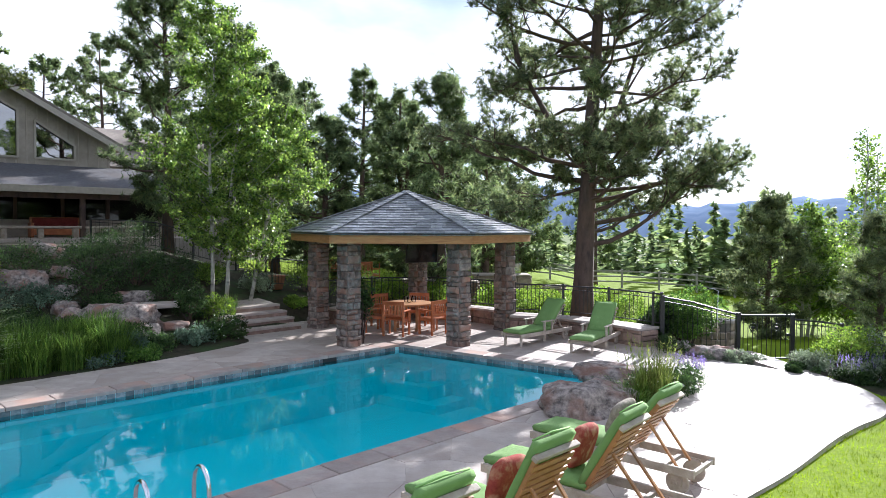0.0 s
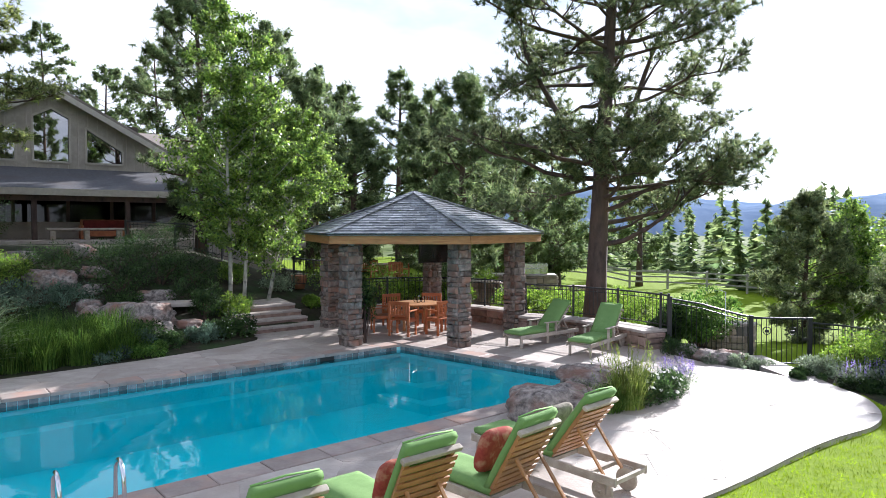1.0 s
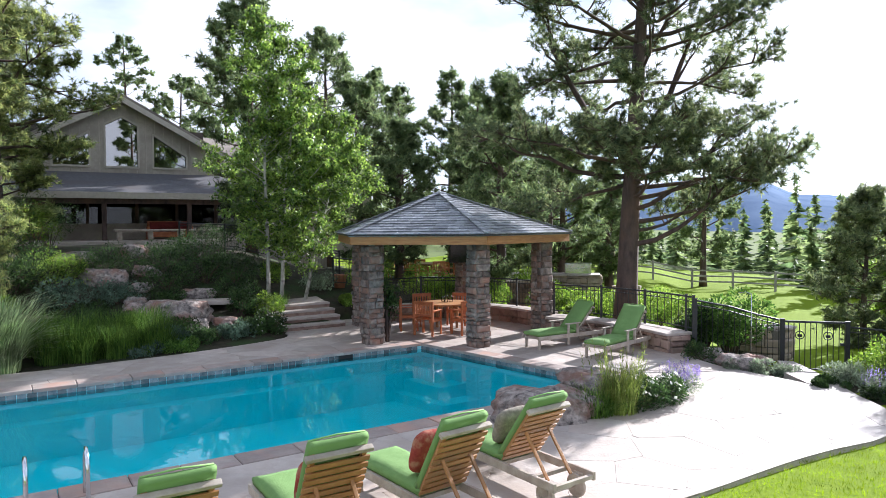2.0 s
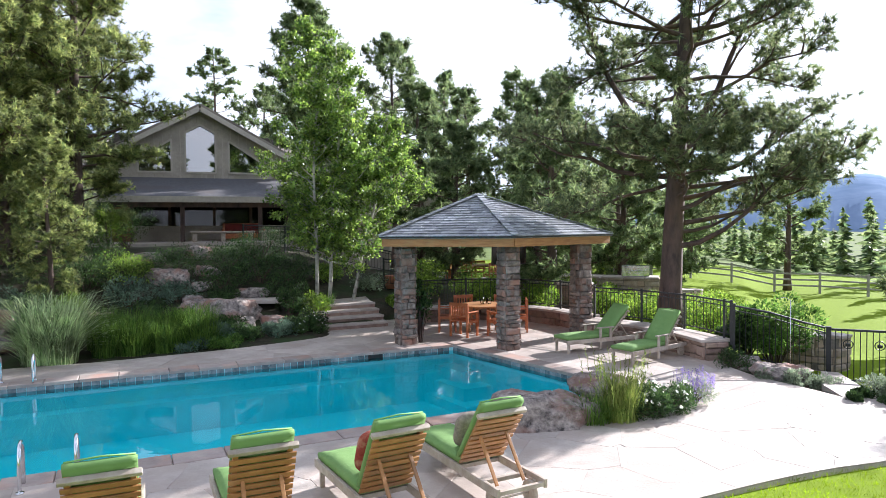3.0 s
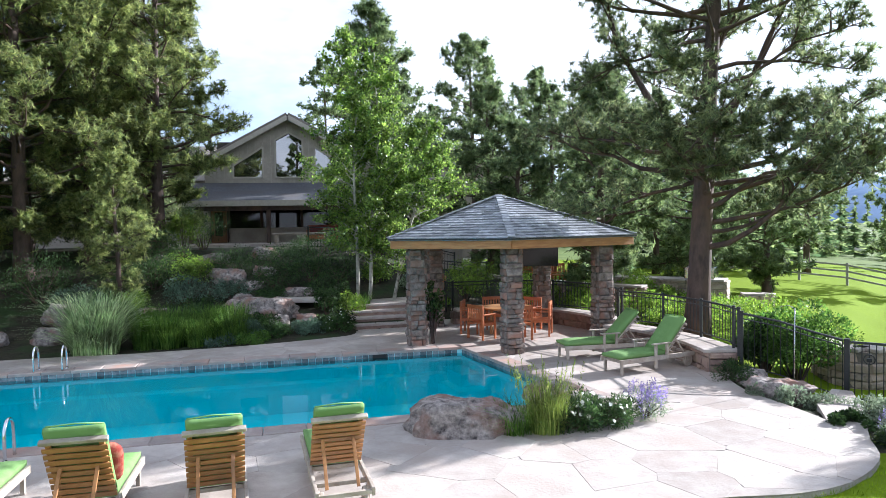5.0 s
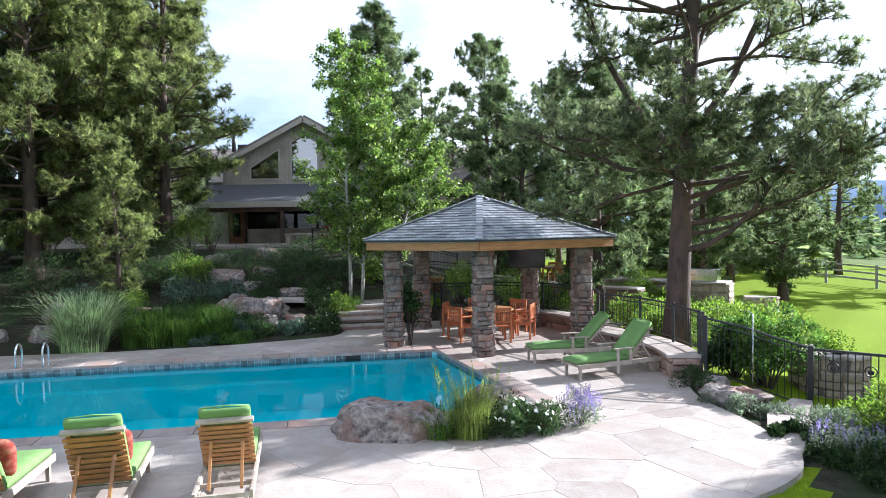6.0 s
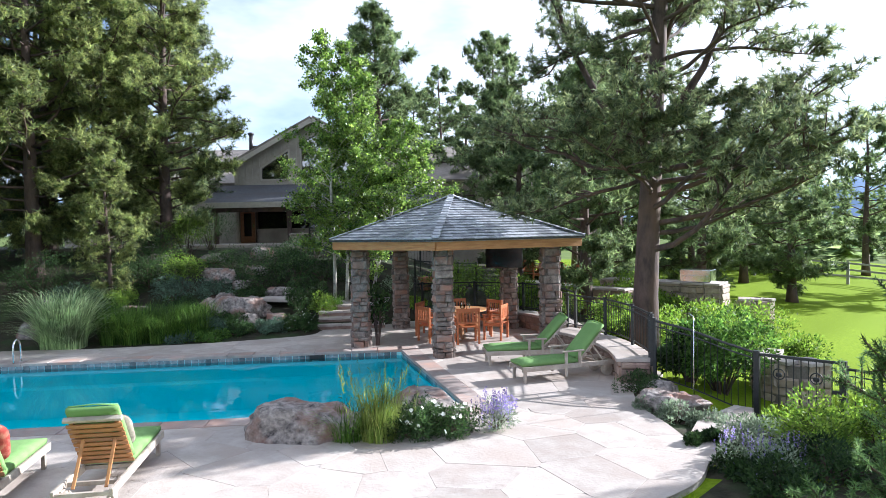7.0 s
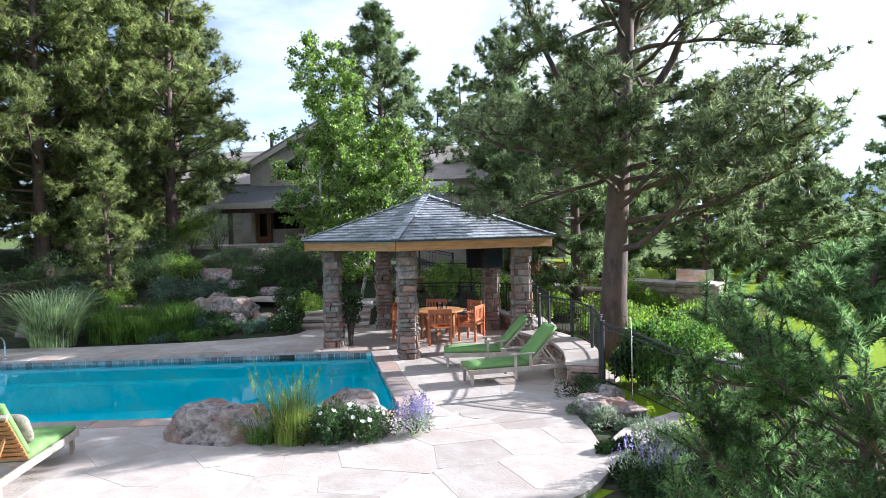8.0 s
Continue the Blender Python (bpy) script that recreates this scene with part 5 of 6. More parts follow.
def railing(name, pts, zs, height, label, spacing=0.115, post_every=1.6, group="", foot=0.08, end_posts=True):
    """Black bar railing: posts, a top and a bottom rail, upright pickets. zs: foot heights at the points."""
    rail = thing(name, None, label, "railing", group)
    P = [Vector((p[0], p[1], z)) for p, z in zip(pts, zs)]
    line = resample(P, spacing)
    top = Vector((0, 0, height)); low = Vector((0, 0, foot))
    for up, r in ((top, 0.022), (low, 0.014), (Vector((0, 0, height - 0.1)), 0.012)):
        V, F = tube([p + up for p in P], r, 6)
        part("rail", mesh_of("rail", V, F, M_IRON), None, rail)
    picket = None
    for i, p in enumerate(line):
        if picket is None:
            V, F = tube([(0, 0, foot), (0, 0, height)], 0.007, 4)
            picket = mesh_of("picket", V, F, M_IRON)
        ob = part("picket", picket, None, rail)
        ob.matrix_basis = pose(p.x, p.y, p.z)
    posts = resample(P, post_every) + ([P[-1]] if end_posts else [])
    pm = None
    for p in posts:
        if pm is None:
            bm = box(-0.026, -0.026, -0.12, 0.026, 0.026, height + 0.03, 0.004)
            add_box(bm, -0.034, -0.034, height + 0.03, 0.034, 0.034, height + 0.05, 0.006)
            ob = part("post", bm, M_IRON, rail)
            pm = ob.data
        else:
            ob = part("post", pm, None, rail)
        ob.matrix_basis = pose(p.x, p.y, p.z)
    return rail


RAIL_LINE = smooth_line([(1.50, 18.35), (2.7, 17.95), (3.75, 17.2), (4.5, 16.4), (4.88, 15.87)], 5)
def offset_line(pts, d):
    out = []
    for i, p in enumerate(pts):
        a, b = pts[max(i - 1, 0)], pts[min(i + 1, len(pts) - 1)]
        t = Vector((b[0] - a[0], b[1] - a[1], 0)).normalized()
        out.append((p[0] - t.y * d, p[1] + t.x * d))
    return out


BENCH_LINE = offset_line(RAIL_LINE, -0.27)
stone_wall("bench_wall", BENCH_LINE, -0.05, 0.38, 0.62, "low curved stone bench wall with a pale flagstone cap", 5)
railing("iron_railing", RAIL_LINE, [0.46] * len(RAIL_LINE), 0.78, "black iron railing standing on the curved bench wall", post_every=1.35)
BACK_LINE = smooth_line([(1.35, 18.75), (0.2, 19.75), (-1.38, 20.25), (-2.9, 19.75), (-3.95, 18.5)], 5)
stone_wall("bench_wall", BACK_LINE, -0.05, 0.38, 0.45, "low red-brown stone bench wall behind the dining set", 6)
railing("iron_railing", offset_line(BACK_LINE, -0.1), [0.46] * len(BACK_LINE), 0.78, "black iron railing behind the pavilion", post_every=1.6)
FENCE_LINE = [(4.93, 15.88), (5.6, 15.86), (6.2, 15.88), (6.62, 15.9)]
railing("iron_fence", FENCE_LINE, [0.08, -0.03, -0.2, -0.3], 1.09, "black iron garden fence stepping down to the gate", post_every=2.6, end_posts=False)
railing("iron_fence", [(7.95, 15.97), (8.8, 16.2), (9.8, 16.7), (10.8, 17.4)], [-0.33, -0.42, -0.6, -0.85], 1.0, "black iron garden fence beyond the gate", post_every=1.5)


def build_gate():
    gate = thing("metal_gate", pose(6.68, 15.9, -0.32), "closed black iron gate with two round medallions", "gate")
    W, Hh = 1.18, 1.08
    part("gate_post", box(-0.045, -0.045, -0.15, 0.045, 0.045, Hh + 0.06, 0.006), M_IRON, gate)
    part("gate_post", box(W + 0.02, -0.045, -0.15, W + 0.11, 0.045, Hh + 0.04, 0.006), M_IRON, gate)
    for z, h in ((0.06, 0.03), (Hh - 0.02, 0.045), (0.62, 0.018)):
        if z == 0.62:
            continue
        part("gate_rail", box(0.05, -0.02, z, W + 0.02, 0.02, z + h, 0.004), M_IRON, gate)
    V, F = tube([(0, 0, 0.08), (0, 0, Hh)], 0.009, 6)
    me = mesh_of("bar", V, F, M_IRON)
    for k in range(10):
        part("bar", me, None, gate).matrix_basis = pose(0.12 + k * 0.108, 0, 0)
    for x in (0.34, 0.88):
        pts = [(x + 0.085 * math.cos(a), -0.012, 0.80 + 0.085 * math.sin(a)) for a in np.linspace(0, 2 * math.pi, 21)]
        part("medallion", tube_mesh("medallion", pts, 0.010, M_IRON, 6), None, gate, "round iron ring with a small cut-out shape")
        part("medallion_figure", box(x - 0.045, -0.018, 0.755, x + 0.045, -0.008, 0.82, 0.02), M_IRON, gate)
    part("latch", box(W - 0.08, -0.04, 0.6, W + 0.04, -0.02, 0.66, 0.006), M_IRON, gate)
    return gate


build_gate()
M_SLAB = M_FLAG
# steps beside the pavilion
SA, SB = Vector((-5.62, 16.1, 0)), Vector((-4.35, 17.62, 0))
SE = Vector((-0.77, 0.64, 0))
for k in range(4):
    a, b = SA + SE * 0.36 * k, SB + SE * 0.36 * k
    zt = 0.15 * (k + 1)
    st = thing("stone_step", None, "broad weathered stone step beside the pavilion", "step", "steps beside the pavilion", "structure")
    V, F = prism([xy(a + SE * 0.03), xy(b + SE * 0.03), xy(b + SE * 0.6), xy(a + SE * 0.6)], -0.15, zt - 0.06)
    part("riser", mesh_of("riser", V, F, M_WALLSTONE), None, st, "dark stone riser")
    for f0, f1 in ((0.0, 0.36), (0.365, 0.7), (0.705, 1.0)):
        q0, q1 = a + (b - a) * f0, a + (b - a) * f1
        V, F = prism([xy(q0), xy(q1), xy(q1 + SE * 0.5), xy(q0 + SE * 0.5)], zt - 0.06, zt, 0.012)
        part("tread", mesh_of("tread", V, F, M_FLAG), None, st)
pa, pb = SA + SE * 1.5, SB + SE * 1.5
path = thing("garden_path", None, "pale flagstone path climbing from the steps", "path", kind="structure")
for i, q in enumerate(([pa, pb, pb + SE * 1.5 + Vector((0.2, 0.3, 0)), pa + SE * 1.5], [pa + SE * 1.52, pb + SE * 1.52 + Vector((0.2, 0.3, 0)), pb + SE * 3.4 + Vector((0.9, 1.2, 0)), pa + SE * 3.2 + Vector((0.6, 0.9, 0))], [pa + SE * 3.22 + Vector((0.6, 0.9, 0)), pb + SE * 3.42 + Vector((0.9, 1.2, 0)), Vector((-6.6, 23.4, 0)), Vector((-8.4, 22.6, 0))])):
    V, F = prism([xy(p) for p in q], -0.1, 0.62 + 0.05 * i, 0.02)
    part("flagstone", mesh_of("flagstone", V, F, M_FLAG), None, path)


# ---- furniture ----
def cushion(x0, y0, z0, x1, y1, z1, puff=0.02):
    bm = bmesh.new()
    bmesh.ops.create_grid(bm, x_segments=8, y_segments=10, size=1.0)
    top = list(bm.verts)
    for v in top:
        u, w = v.co.x, v.co.y
        ed = (1 - u ** 6) * (1 - w ** 6)
        v.co = Vector(((x0 + x1) / 2 + u * (x1 - x0) / 2, (y0 + y1) / 2 + w * (y1 - y0) / 2, z1 + puff * ed - 0.018 * (1 - ed) + 0.006 * noise.noise(Vector((u * 2, w * 3, x0)))))
    es = [e for e in bm.edges if e.is_boundary]
    r = bmesh.ops.extrude_edge_only(bm, edges=es)
    nv = [v for v in r["geom"] if isinstance(v, bmesh.types.BMVert)]
    cx, cy = (x0 + x1) / 2, (y0 + y1) / 2
    for v in nv:
        v.co.z = (z0 + z1) / 2
        v.co.x = cx + (v.co.x - cx) * 1.02; v.co.y = cy + (v.co.y - cy) * 1.01
    es = [e for e in bm.edges if e.is_boundary]
    r = bmesh.ops.extrude_edge_only(bm, edges=es)
    nv = [v for v in r["geom"] if isinstance(v, bmesh.types.BMVert)]
    for v in nv:
        v.co.z = z0
        v.co.x = cx + (v.co.x - cx) * 0.97; v.co.y = cy + (v.co.y - cy) * 0.985
    bmesh.ops.contextual_create(bm, geom=[e for e in bm.edges if e.is_boundary])
    for f in bm.faces:
        f.smooth = True
    bmesh.ops.recalc_face_normals(bm, faces=bm.faces)
    return bm


def wheel_mesh():
    bm = bmesh.new()
    n = 20
    rings = [(0.118, -0.02), (0.125, -0.012), (0.125, 0.012), (0.118, 0.02), (0.095, 0.02), (0.09, 0.012), (0.05, 0.014), (0.035, 0.024), (0.0, 0.024)]
    prev = None
    for rr, yy in rings:
        cur = [bm.verts.new((rr * math.cos(2 * math.pi * k / n), yy, rr * math.sin(2 * math.pi * k / n))) for k in range(n)]
        if prev:
            for k in range(n):
                bm.faces.new((prev[k], prev[(k + 1) % n], cur[(k + 1) % n], cur[k]))
        prev = cur
    first = [v for v in bm.verts][:n]
    bm.faces.new(first)
    bmesh.ops.remove_doubles(bm, verts=bm.verts, dist=1e-5)
    bmesh.ops.recalc_face_normals(bm, faces=bm.faces)
    return bm


def lounger(m, label, arms, lift, group, wood_back):
    """A wheeled wooden lounger: foot at the origin, head towards +x, 0.57 wide."""
    lo = thing("sun_lounger", m, label, "lounger", group)
    W, L, HX, Z = 0.285, 1.98, 1.14, 0.31
    for s in (-1, 1):
        part("side_rail", box(-0.05, s * W - 0.018, Z - 0.09, L, s * W + 0.018, Z, 0.006), M_TEAK_GREY, lo)
        part("leg", box(0.0, s * (W - 0.045) - 0.024, 0, 0.055, s * (W - 0.045) + 0.024, Z - 0.02, 0.006), M_TEAK_GREY, lo)
        w = part("wheel", wheel_mesh(), M_TEAK_GREY, lo, "turned wooden wheel")
        w.matrix_basis = pose(L - 0.2, s * (W - 0.06), 0.125)
        part("wheel_block", box(L - 0.26, s * (W - 0.03) - 0.012, 0.1, L - 0.14, s * (W - 0.03) + 0.012, Z - 0.05, 0.006), M_TEAK_GREY, lo)
        if arms:
            part("arm_post", box(0.84, s * W - 0.022, Z - 0.25, 0.89, s * W + 0.022, Z + 0.22, 0.006), M_TEAK_GREY, lo)
            part("arm_post", box(1.13, s * W - 0.022, Z - 0.09, 1.18, s * W + 0.022, Z + 0.22, 0.006), M_TEAK_GREY, lo)
            part("armrest", box(0.78, s * W - 0.04, Z + 0.22, 1.24, s * W + 0.04, Z + 0.245, 0.01), M_TEAK_GREY, lo)
    for x in (0.03, 0.5, 1.1, 1.62, L - 0.03):
        part("cross_bar", box(x - 0.022, -W, Z - 0.075, x + 0.022, W, Z - 0.03, 0.005), M_TEAK_GREY, lo)
    part("axle", tube_mesh("axle", [(L - 0.2, -W, 0.125), (L - 0.2, W, 0.125)], 0.012, M_TEAK_GREY, 8), None, lo)
    for k in range(11):
        x = 0.02 + k * 0.1
        part("seat_slat", box(x, -W + 0.02, Z - 0.025, x + 0.07, W - 0.02, Z - 0.005, 0.004), M_TEAK_GREY, lo)
    bk = part("backrest", box(0.0, -W + 0.03, -0.02, 0.78, -W + 0.075, 0.02, 0.005), wood_back, lo, "slatted wooden backrest")
    bk.matrix_basis = pose(HX, 0, Z + 0.02, 0, -lift, 0)
    part("stile", box(0.0, W - 0.075, -0.02, 0.78, W - 0.03, 0.02, 0.005), wood_back, bk)
    for k in range(9):
        x = 0.02 + k * 0.078
        part("back_slat", box(x, -W + 0.0, -0.038, x + 0.053, W - 0.0, -0.02, 0.004), wood_back, bk)
    part("head_rail", box(0.745, -W - 0.015, -0.045, 0.785, W + 0.015, 0.012, 0.008), M_TEAK_GREY, bk)
    bc = part("back_cushion", cushion(0.02, -W + 0.02, 0.02, 0.86, W - 0.02, 0.10), M_CUSHION, bk, "thick green back cushion")
    pts = [(0.86, -W + 0.03, 0.09), (0.875, 0, 0.095), (0.86, W - 0.03, 0.09)]
    part("piping", tube_mesh("piping", pts, 0.008, M_PIPING, 6), None, bk)
    c, s_ = math.cos(radians(lift)), math.sin(radians(lift))
    for s in (-1, 1):
        y = s * (W - 0.12)
        part("prop_strut", beam((HX + 0.48 * c, y, Z + 0.48 * s_ - 0.02), (HX + 0.62, y, Z - 0.06), 0.035, 0.022), wood_back, lo)
    part("seat_cushion", cushion(-0.03, -W + 0.02, Z, 1.16, W - 0.02, Z + 0.085, 0.025), M_CUSHION, lo, "thick green seat cushion")
    return lo


def pillow(name, m, w, h, t, material, label, group=""):
    bm = bmesh.new()
    bmesh.ops.create_uvsphere(bm, u_segments=28, v_segments=16, radius=1.0)
    for v in bm.verts:
        x, y, z = v.co
        f = lambda a: math.copysign(abs(a) ** 0.55, a)
        k = 0.5 * (abs(f(x)) + abs(f(y)))
        v.co = Vector((f(x) * w / 2 * (1 + 0.06 * k), f(y) * h / 2 * (1 + 0.06 * k), z * t / 2 + 0.008 * noise.noise(Vector((x * 3, y * 3, z)))))
    for f in bm.faces:
        f.smooth = True
    ob = solo(name, bm, material, label, "pillow", group)
    ob.matrix_basis = m
    return ob


LGROUP = "loungers beside the pool"
near_spots = [((1.51, 8.07), -38, 54), ((0.91, 6.89), -36, 60), ((0.19, 6.03), -41, 63), ((-0.66, 5.15), -42, 58)]
for i, ((lx, ly), ang, lift) in enumerate(near_spots):
    m = pose(lx, ly, 0.0, 0, 0, ang)
    lounger(m, "wheeled teak sun lounger with green cushions facing the pool", False, lift, LGROUP, M_TEAK)
    pm = m @ pose(1.08, 0, 0.36, 0, -(lift + 14), 0)
    if i in (1, 2):
        pillow("throw_pillow", pm @ pose(0.24 if i == 1 else 0.20, 0.02 if i == 1 else 0.06, 0.19, 0, 0, 4), 0.44, 0.46, 0.17, M_PILLOW, "plump red patterned pillow on a green lounger")
    elif i == 0:
        pillow("throw_pillow", pm @ pose(0.22, 0.0, 0.17, 0, 0, -3), 0.42, 0.46, 0.16, M_PILLOW_GREY, "taupe patterned pillow on a green lounger")
for (lx, ly), ang in (((1.33, 15.45), 48), ((2.82, 14.58), 62)):
    lounger(pose(lx, ly, 0.0, 0, 0, ang), "weathered pale wooden lounger with green cushions by the bench wall", True, 47, "loungers by the bench wall", M_TEAK_GREY)


def dining_chair(m, material, label, group):
    ch = thing("dining_chair", m, label, "chair", group)
    w, d, sh, bh = 0.27, 0.25, 0.43, 0.90
    for s in (-1, 1):
        part("leg", box(s * w - 0.025, -d, 0, s * w + 0.025, -d + 0.05, 0.64, 0.005), material, ch)
        part("back_post", box(s * w - 0.025, d - 0.05, 0, s * w + 0.025, d, bh, 0.005), material, ch)
        part("armrest", box(s * w - 0.035, -d - 0.02, 0.64, s * w + 0.035, d - 0.02, 0.665, 0.008), material, ch)
        part("seat_rail", box(s * w - 0.015, -d + 0.05, sh - 0.07, s * w + 0.015, d - 0.05, sh - 0.01, 0.004), material, ch)
    part("seat", box(-w, -d, sh - 0.012, w, d - 0.02, sh + 0.012, 0.006), material, ch)
    part("front_rail", box(-w, -d + 0.01, sh - 0.07, w, -d + 0.035, sh - 0.012, 0.004), material, ch)
    part("top_rail", box(-w - 0.02, d - 0.04, bh - 0.09, w + 0.02, d - 0.01, bh, 0.01), material, ch)
    part("lower_rail", box(-w, d - 0.04, sh + 0.08, w, d - 0.015, sh + 0.13, 0.005), material, ch)
    for k in range(6):
        x = -0.2 + k * 0.08
        part("back_slat", box(x - 0.02, d - 0.035, sh + 0.13, x + 0.02, d - 0.02, bh - 0.09, 0.003), material, ch)
    return ch


def round_table(m, r, material, label):
    tb = thing("round_table", m, label, "table")
    bm = bmesh.new()
    bmesh.ops.create_cone(bm, cap_ends=True, segments=36, radius1=r, radius2=r, depth=0.04)
    bmesh.ops.bevel(bm, geom=[e for e in bm.edges], offset=0.006, segments=2, affect="EDGES")
    bm.transform(pose(0, 0, 0.73))
    part("tabletop", bm, material, tb, "round slatted teak top")
    for k in range(4):
        a = math.pi / 4 + k * math.pi / 2
        x, y = 0.6 * r * math.cos(a), 0.6 * r * math.sin(a)
        part("leg", box(x - 0.035, y - 0.035, 0, x + 0.035, y + 0.035, 0.71, 0.006), material, tb)
    part("apron", box(-0.5 * r, -0.03, 0.63, 0.5 * r, 0.03, 0.71), material, tb)
    part("apron", box(-0.03, -0.5 * r, 0.63, 0.03, 0.5 * r, 0.71), material, tb)
    return tb


TX, TY = -1.45, 17.75
round_table(pose(TX, TY, 0), 0.68, M_TEAK, "round oiled teak dining table under the pavilion")
ch0 = None
for k, off in enumerate((0.0, 4.0, -5.0, 3.0, -3.0, 2.0)):
    a = radians(20 + 60 * k)
    m = pose(TX + 0.98 * math.cos(a), TY + 0.98 * math.sin(a), 0, 0, 0, math.degrees(a) - 90 + off)
    if ch0 is None:
        ch0 = dining_chair(m, M_TEAK_RED, "red-brown oiled teak armchair at the round table", "chairs round the dining table")
    else:
        copy_thing(ch0, m)
M_GLASS = glassy("clear_glass", (0.9, 0.93, 0.93), 0.02, 1.5)
for dx, dy, hh in ((0.05, 0.02, 0.20), (0.16, 0.1, 0.18), (-0.05, 0.1, 0.17)):
    V, F = tube([(0, 0, 0.002), (0, 0, 0.02), (0, 0, hh * 0.5), (0, 0, hh)], [0.05, 0.055, 0.065, 0.045], 14, False)
    F.append(tuple(range(13, -1, -1)))
    gv = solo("glass_vase", mesh_of("glass_vase", V, F, M_GLASS, True), None, "small clear glass vase on the dining table", "vase", "vases on the table")
    gv.matrix_basis = pose(TX + dx, TY + dy, 0.75)

# screen hung on the back column
tv = thing("television", pose(-1.22, 19.35, 2.07, 6, 0, 33), "black flat television hung from the pavilion column", "television")
part("casing", box(-0.52, -0.03, -0.31, 0.52, 0.03, 0.31, 0.012), M_PLASTIC, tv)
part("screen", box(-0.50, -0.036, -0.29, 0.50, -0.031, 0.29), M_SCREEN, tv, "dark glossy screen")
part("wall_bracket", beam((0, 0.03, 0), (-0.06, 0.26, 0), 0.12, 0.2), M_IRON, tv)

# pool ladders
for name_, p, wayv, nrm, lab in (("pool_ladder", POOL_B - U * 9.2 - N_FAR * 0.25, U, -N_FAR, "polished steel pool grab rails on the near coping"), ("pool_ladder", POOL_A - U * 9.4, U, N_FAR, "polished steel pool grab rails on the far coping")):
    ld = thing(name_, None, lab, "pool ladder", "pool ladders")
    for o in (0.0, 0.55):
        b = p + wayv * o
        prof = [(0.34, 0.0), (0.34, 0.34), (0.28, 0.48), (0.18, 0.53), (0.08, 0.48), (0.03, 0.36), (0.02, 0.0)]
        pts = smooth_line([tuple(b + nrm * u + Vector((0, 0, z))) for u, z in prof], 4)
        part("grab_rail", tube_mesh("grab_rail", pts, 0.022, M_STEEL, 10), None, ld)
        part("flange", tube_mesh("flange", [b + nrm * 0.34 + Vector((0, 0, 0.0)), b + nrm * 0.34 + Vector((0, 0, 0.016))], 0.045, M_STEEL, 12), None, ld)

# ---- rocks ----
boulder("boulder", 2.36, 10.1, 0.06, 0.92, 0.74, 0.46, 3, "large weathered pink-grey boulder at the pool's edge", 30, flat=0.75)
boulder("boulder", 3.25, 11.8, 0.06, 1.02, 0.6, 0.42, 8, "flat-topped lichened boulder behind the grasses", -20, flat=0.6)
boulder("boulder", 5.8, 14.75, 0.0, 0.62, 0.48, 0.34, 12, "purple-brown boulder beside the gate path", 20, flat=0.6)
boulder("boulder", 5.2, 15.5, -0.02, 0.4, 0.35, 0.3, 13, "small dark boulder by the fence foot", 70)
for bx, by, sx, sy, sz, sd, tn in ((-12.3, 11.2, 0.9, 0.7, 0.75, 21, 10), (-10.9, 10.3, 0.8, 0.6, 0.55, 22, 50), (-10.5, 12.9, 0.8, 0.5, 0.45, 23, 30), (-8.9, 14.5, 0.62, 0.5, 0.8, 24, 0), (-8.0, 15.1, 1.3, 0.75, 0.85, 25, 35), (-7.3, 14.9, 0.5, 0.4, 0.4, 26, 80),
                              (-8.7, 16.9, 0.9, 0.5, 0.36, 27, 40), (-7.0, 15.6, 0.55, 0.4, 0.3, 28, 10), (-11.4, 16.2, 1.0, 0.7, 0.6, 29, 30), (-12.4, 18.6, 0.8, 0.6, 0.62, 30, 60), (-11.0, 17.4, 0.7, 0.5, 0.4, 31, 15), (-13.2, 17.0, 0.9, 0.6, 0.45, 32, 45), (-10.3, 16.4, 0.5, 0.4, 0.35, 33, 5), (-14.5, 15.4, 0.7, 0.5, 0.5, 34, 5),
                              (-12.0, 9.2, 0.6, 0.5, 0.5, 35, 20), (-9.7, 15.4, 0.5, 0.45, 0.4, 36, 20)):
    boulder("boulder", bx, by, ground_z(bx, by) + sz * 0.12, sx * 0.8, sy * 0.8, sz * 0.8, sd, "weathered tan boulder set in the planted bank", tn, group="boulders in the bank")
sl = solo("stone_slab", box(-0.65, -0.35, 0, 0.65, 0.35, 0.12, 0.03), M_FLAG, "pale flat stone slab bridging the rocks", "slab")
sl.matrix_basis = pose(-7.95, 16.35, ground_z(-7.95, 16.35) + 0.14, 0, 0, 30)

# ---- beds ----
grass_clump("ornamental_grass", 3.42, 10.58, 0.46, 0.95, 71, "tall golden feather grass beside the boulder", M_GRASSGOLD, 700, 0.6, 0.009, 0.0, (M_GRASSGOLD, 60, 0.26))
grass_clump("ornamental_grass", 3.05, 10.35, 0.5, 0.55, 72, "low green arching grass at the boulder's foot", M_GRASS, 600, 0.9, 0.011, 0.0)
for fx, fy, sd in ((3.75, 10.95, 73), (4.02, 11.42, 74), (3.55, 11.2, 79)):
    shrub("daisy_bush", fx, fy, 0.42, 0.42, 0.45, sd, "green clump of white daisies in the island bed", M_SHRUBDARK, 3600, 0.05, 0.35, 14, 0.0, (M_DAISY, 24, 0.036, False), "flowers", "daisies")
shrub("lavender_bush", 4.35, 12.0, 0.34, 0.34, 0.42, 75, "lavender clump with purple flower spikes", M_SHRUBGREY, 1500, 0.06, 0.2, 12, 0.0, (M_LAVENDER, 110, 0.045, True), "flowers", "lavender")
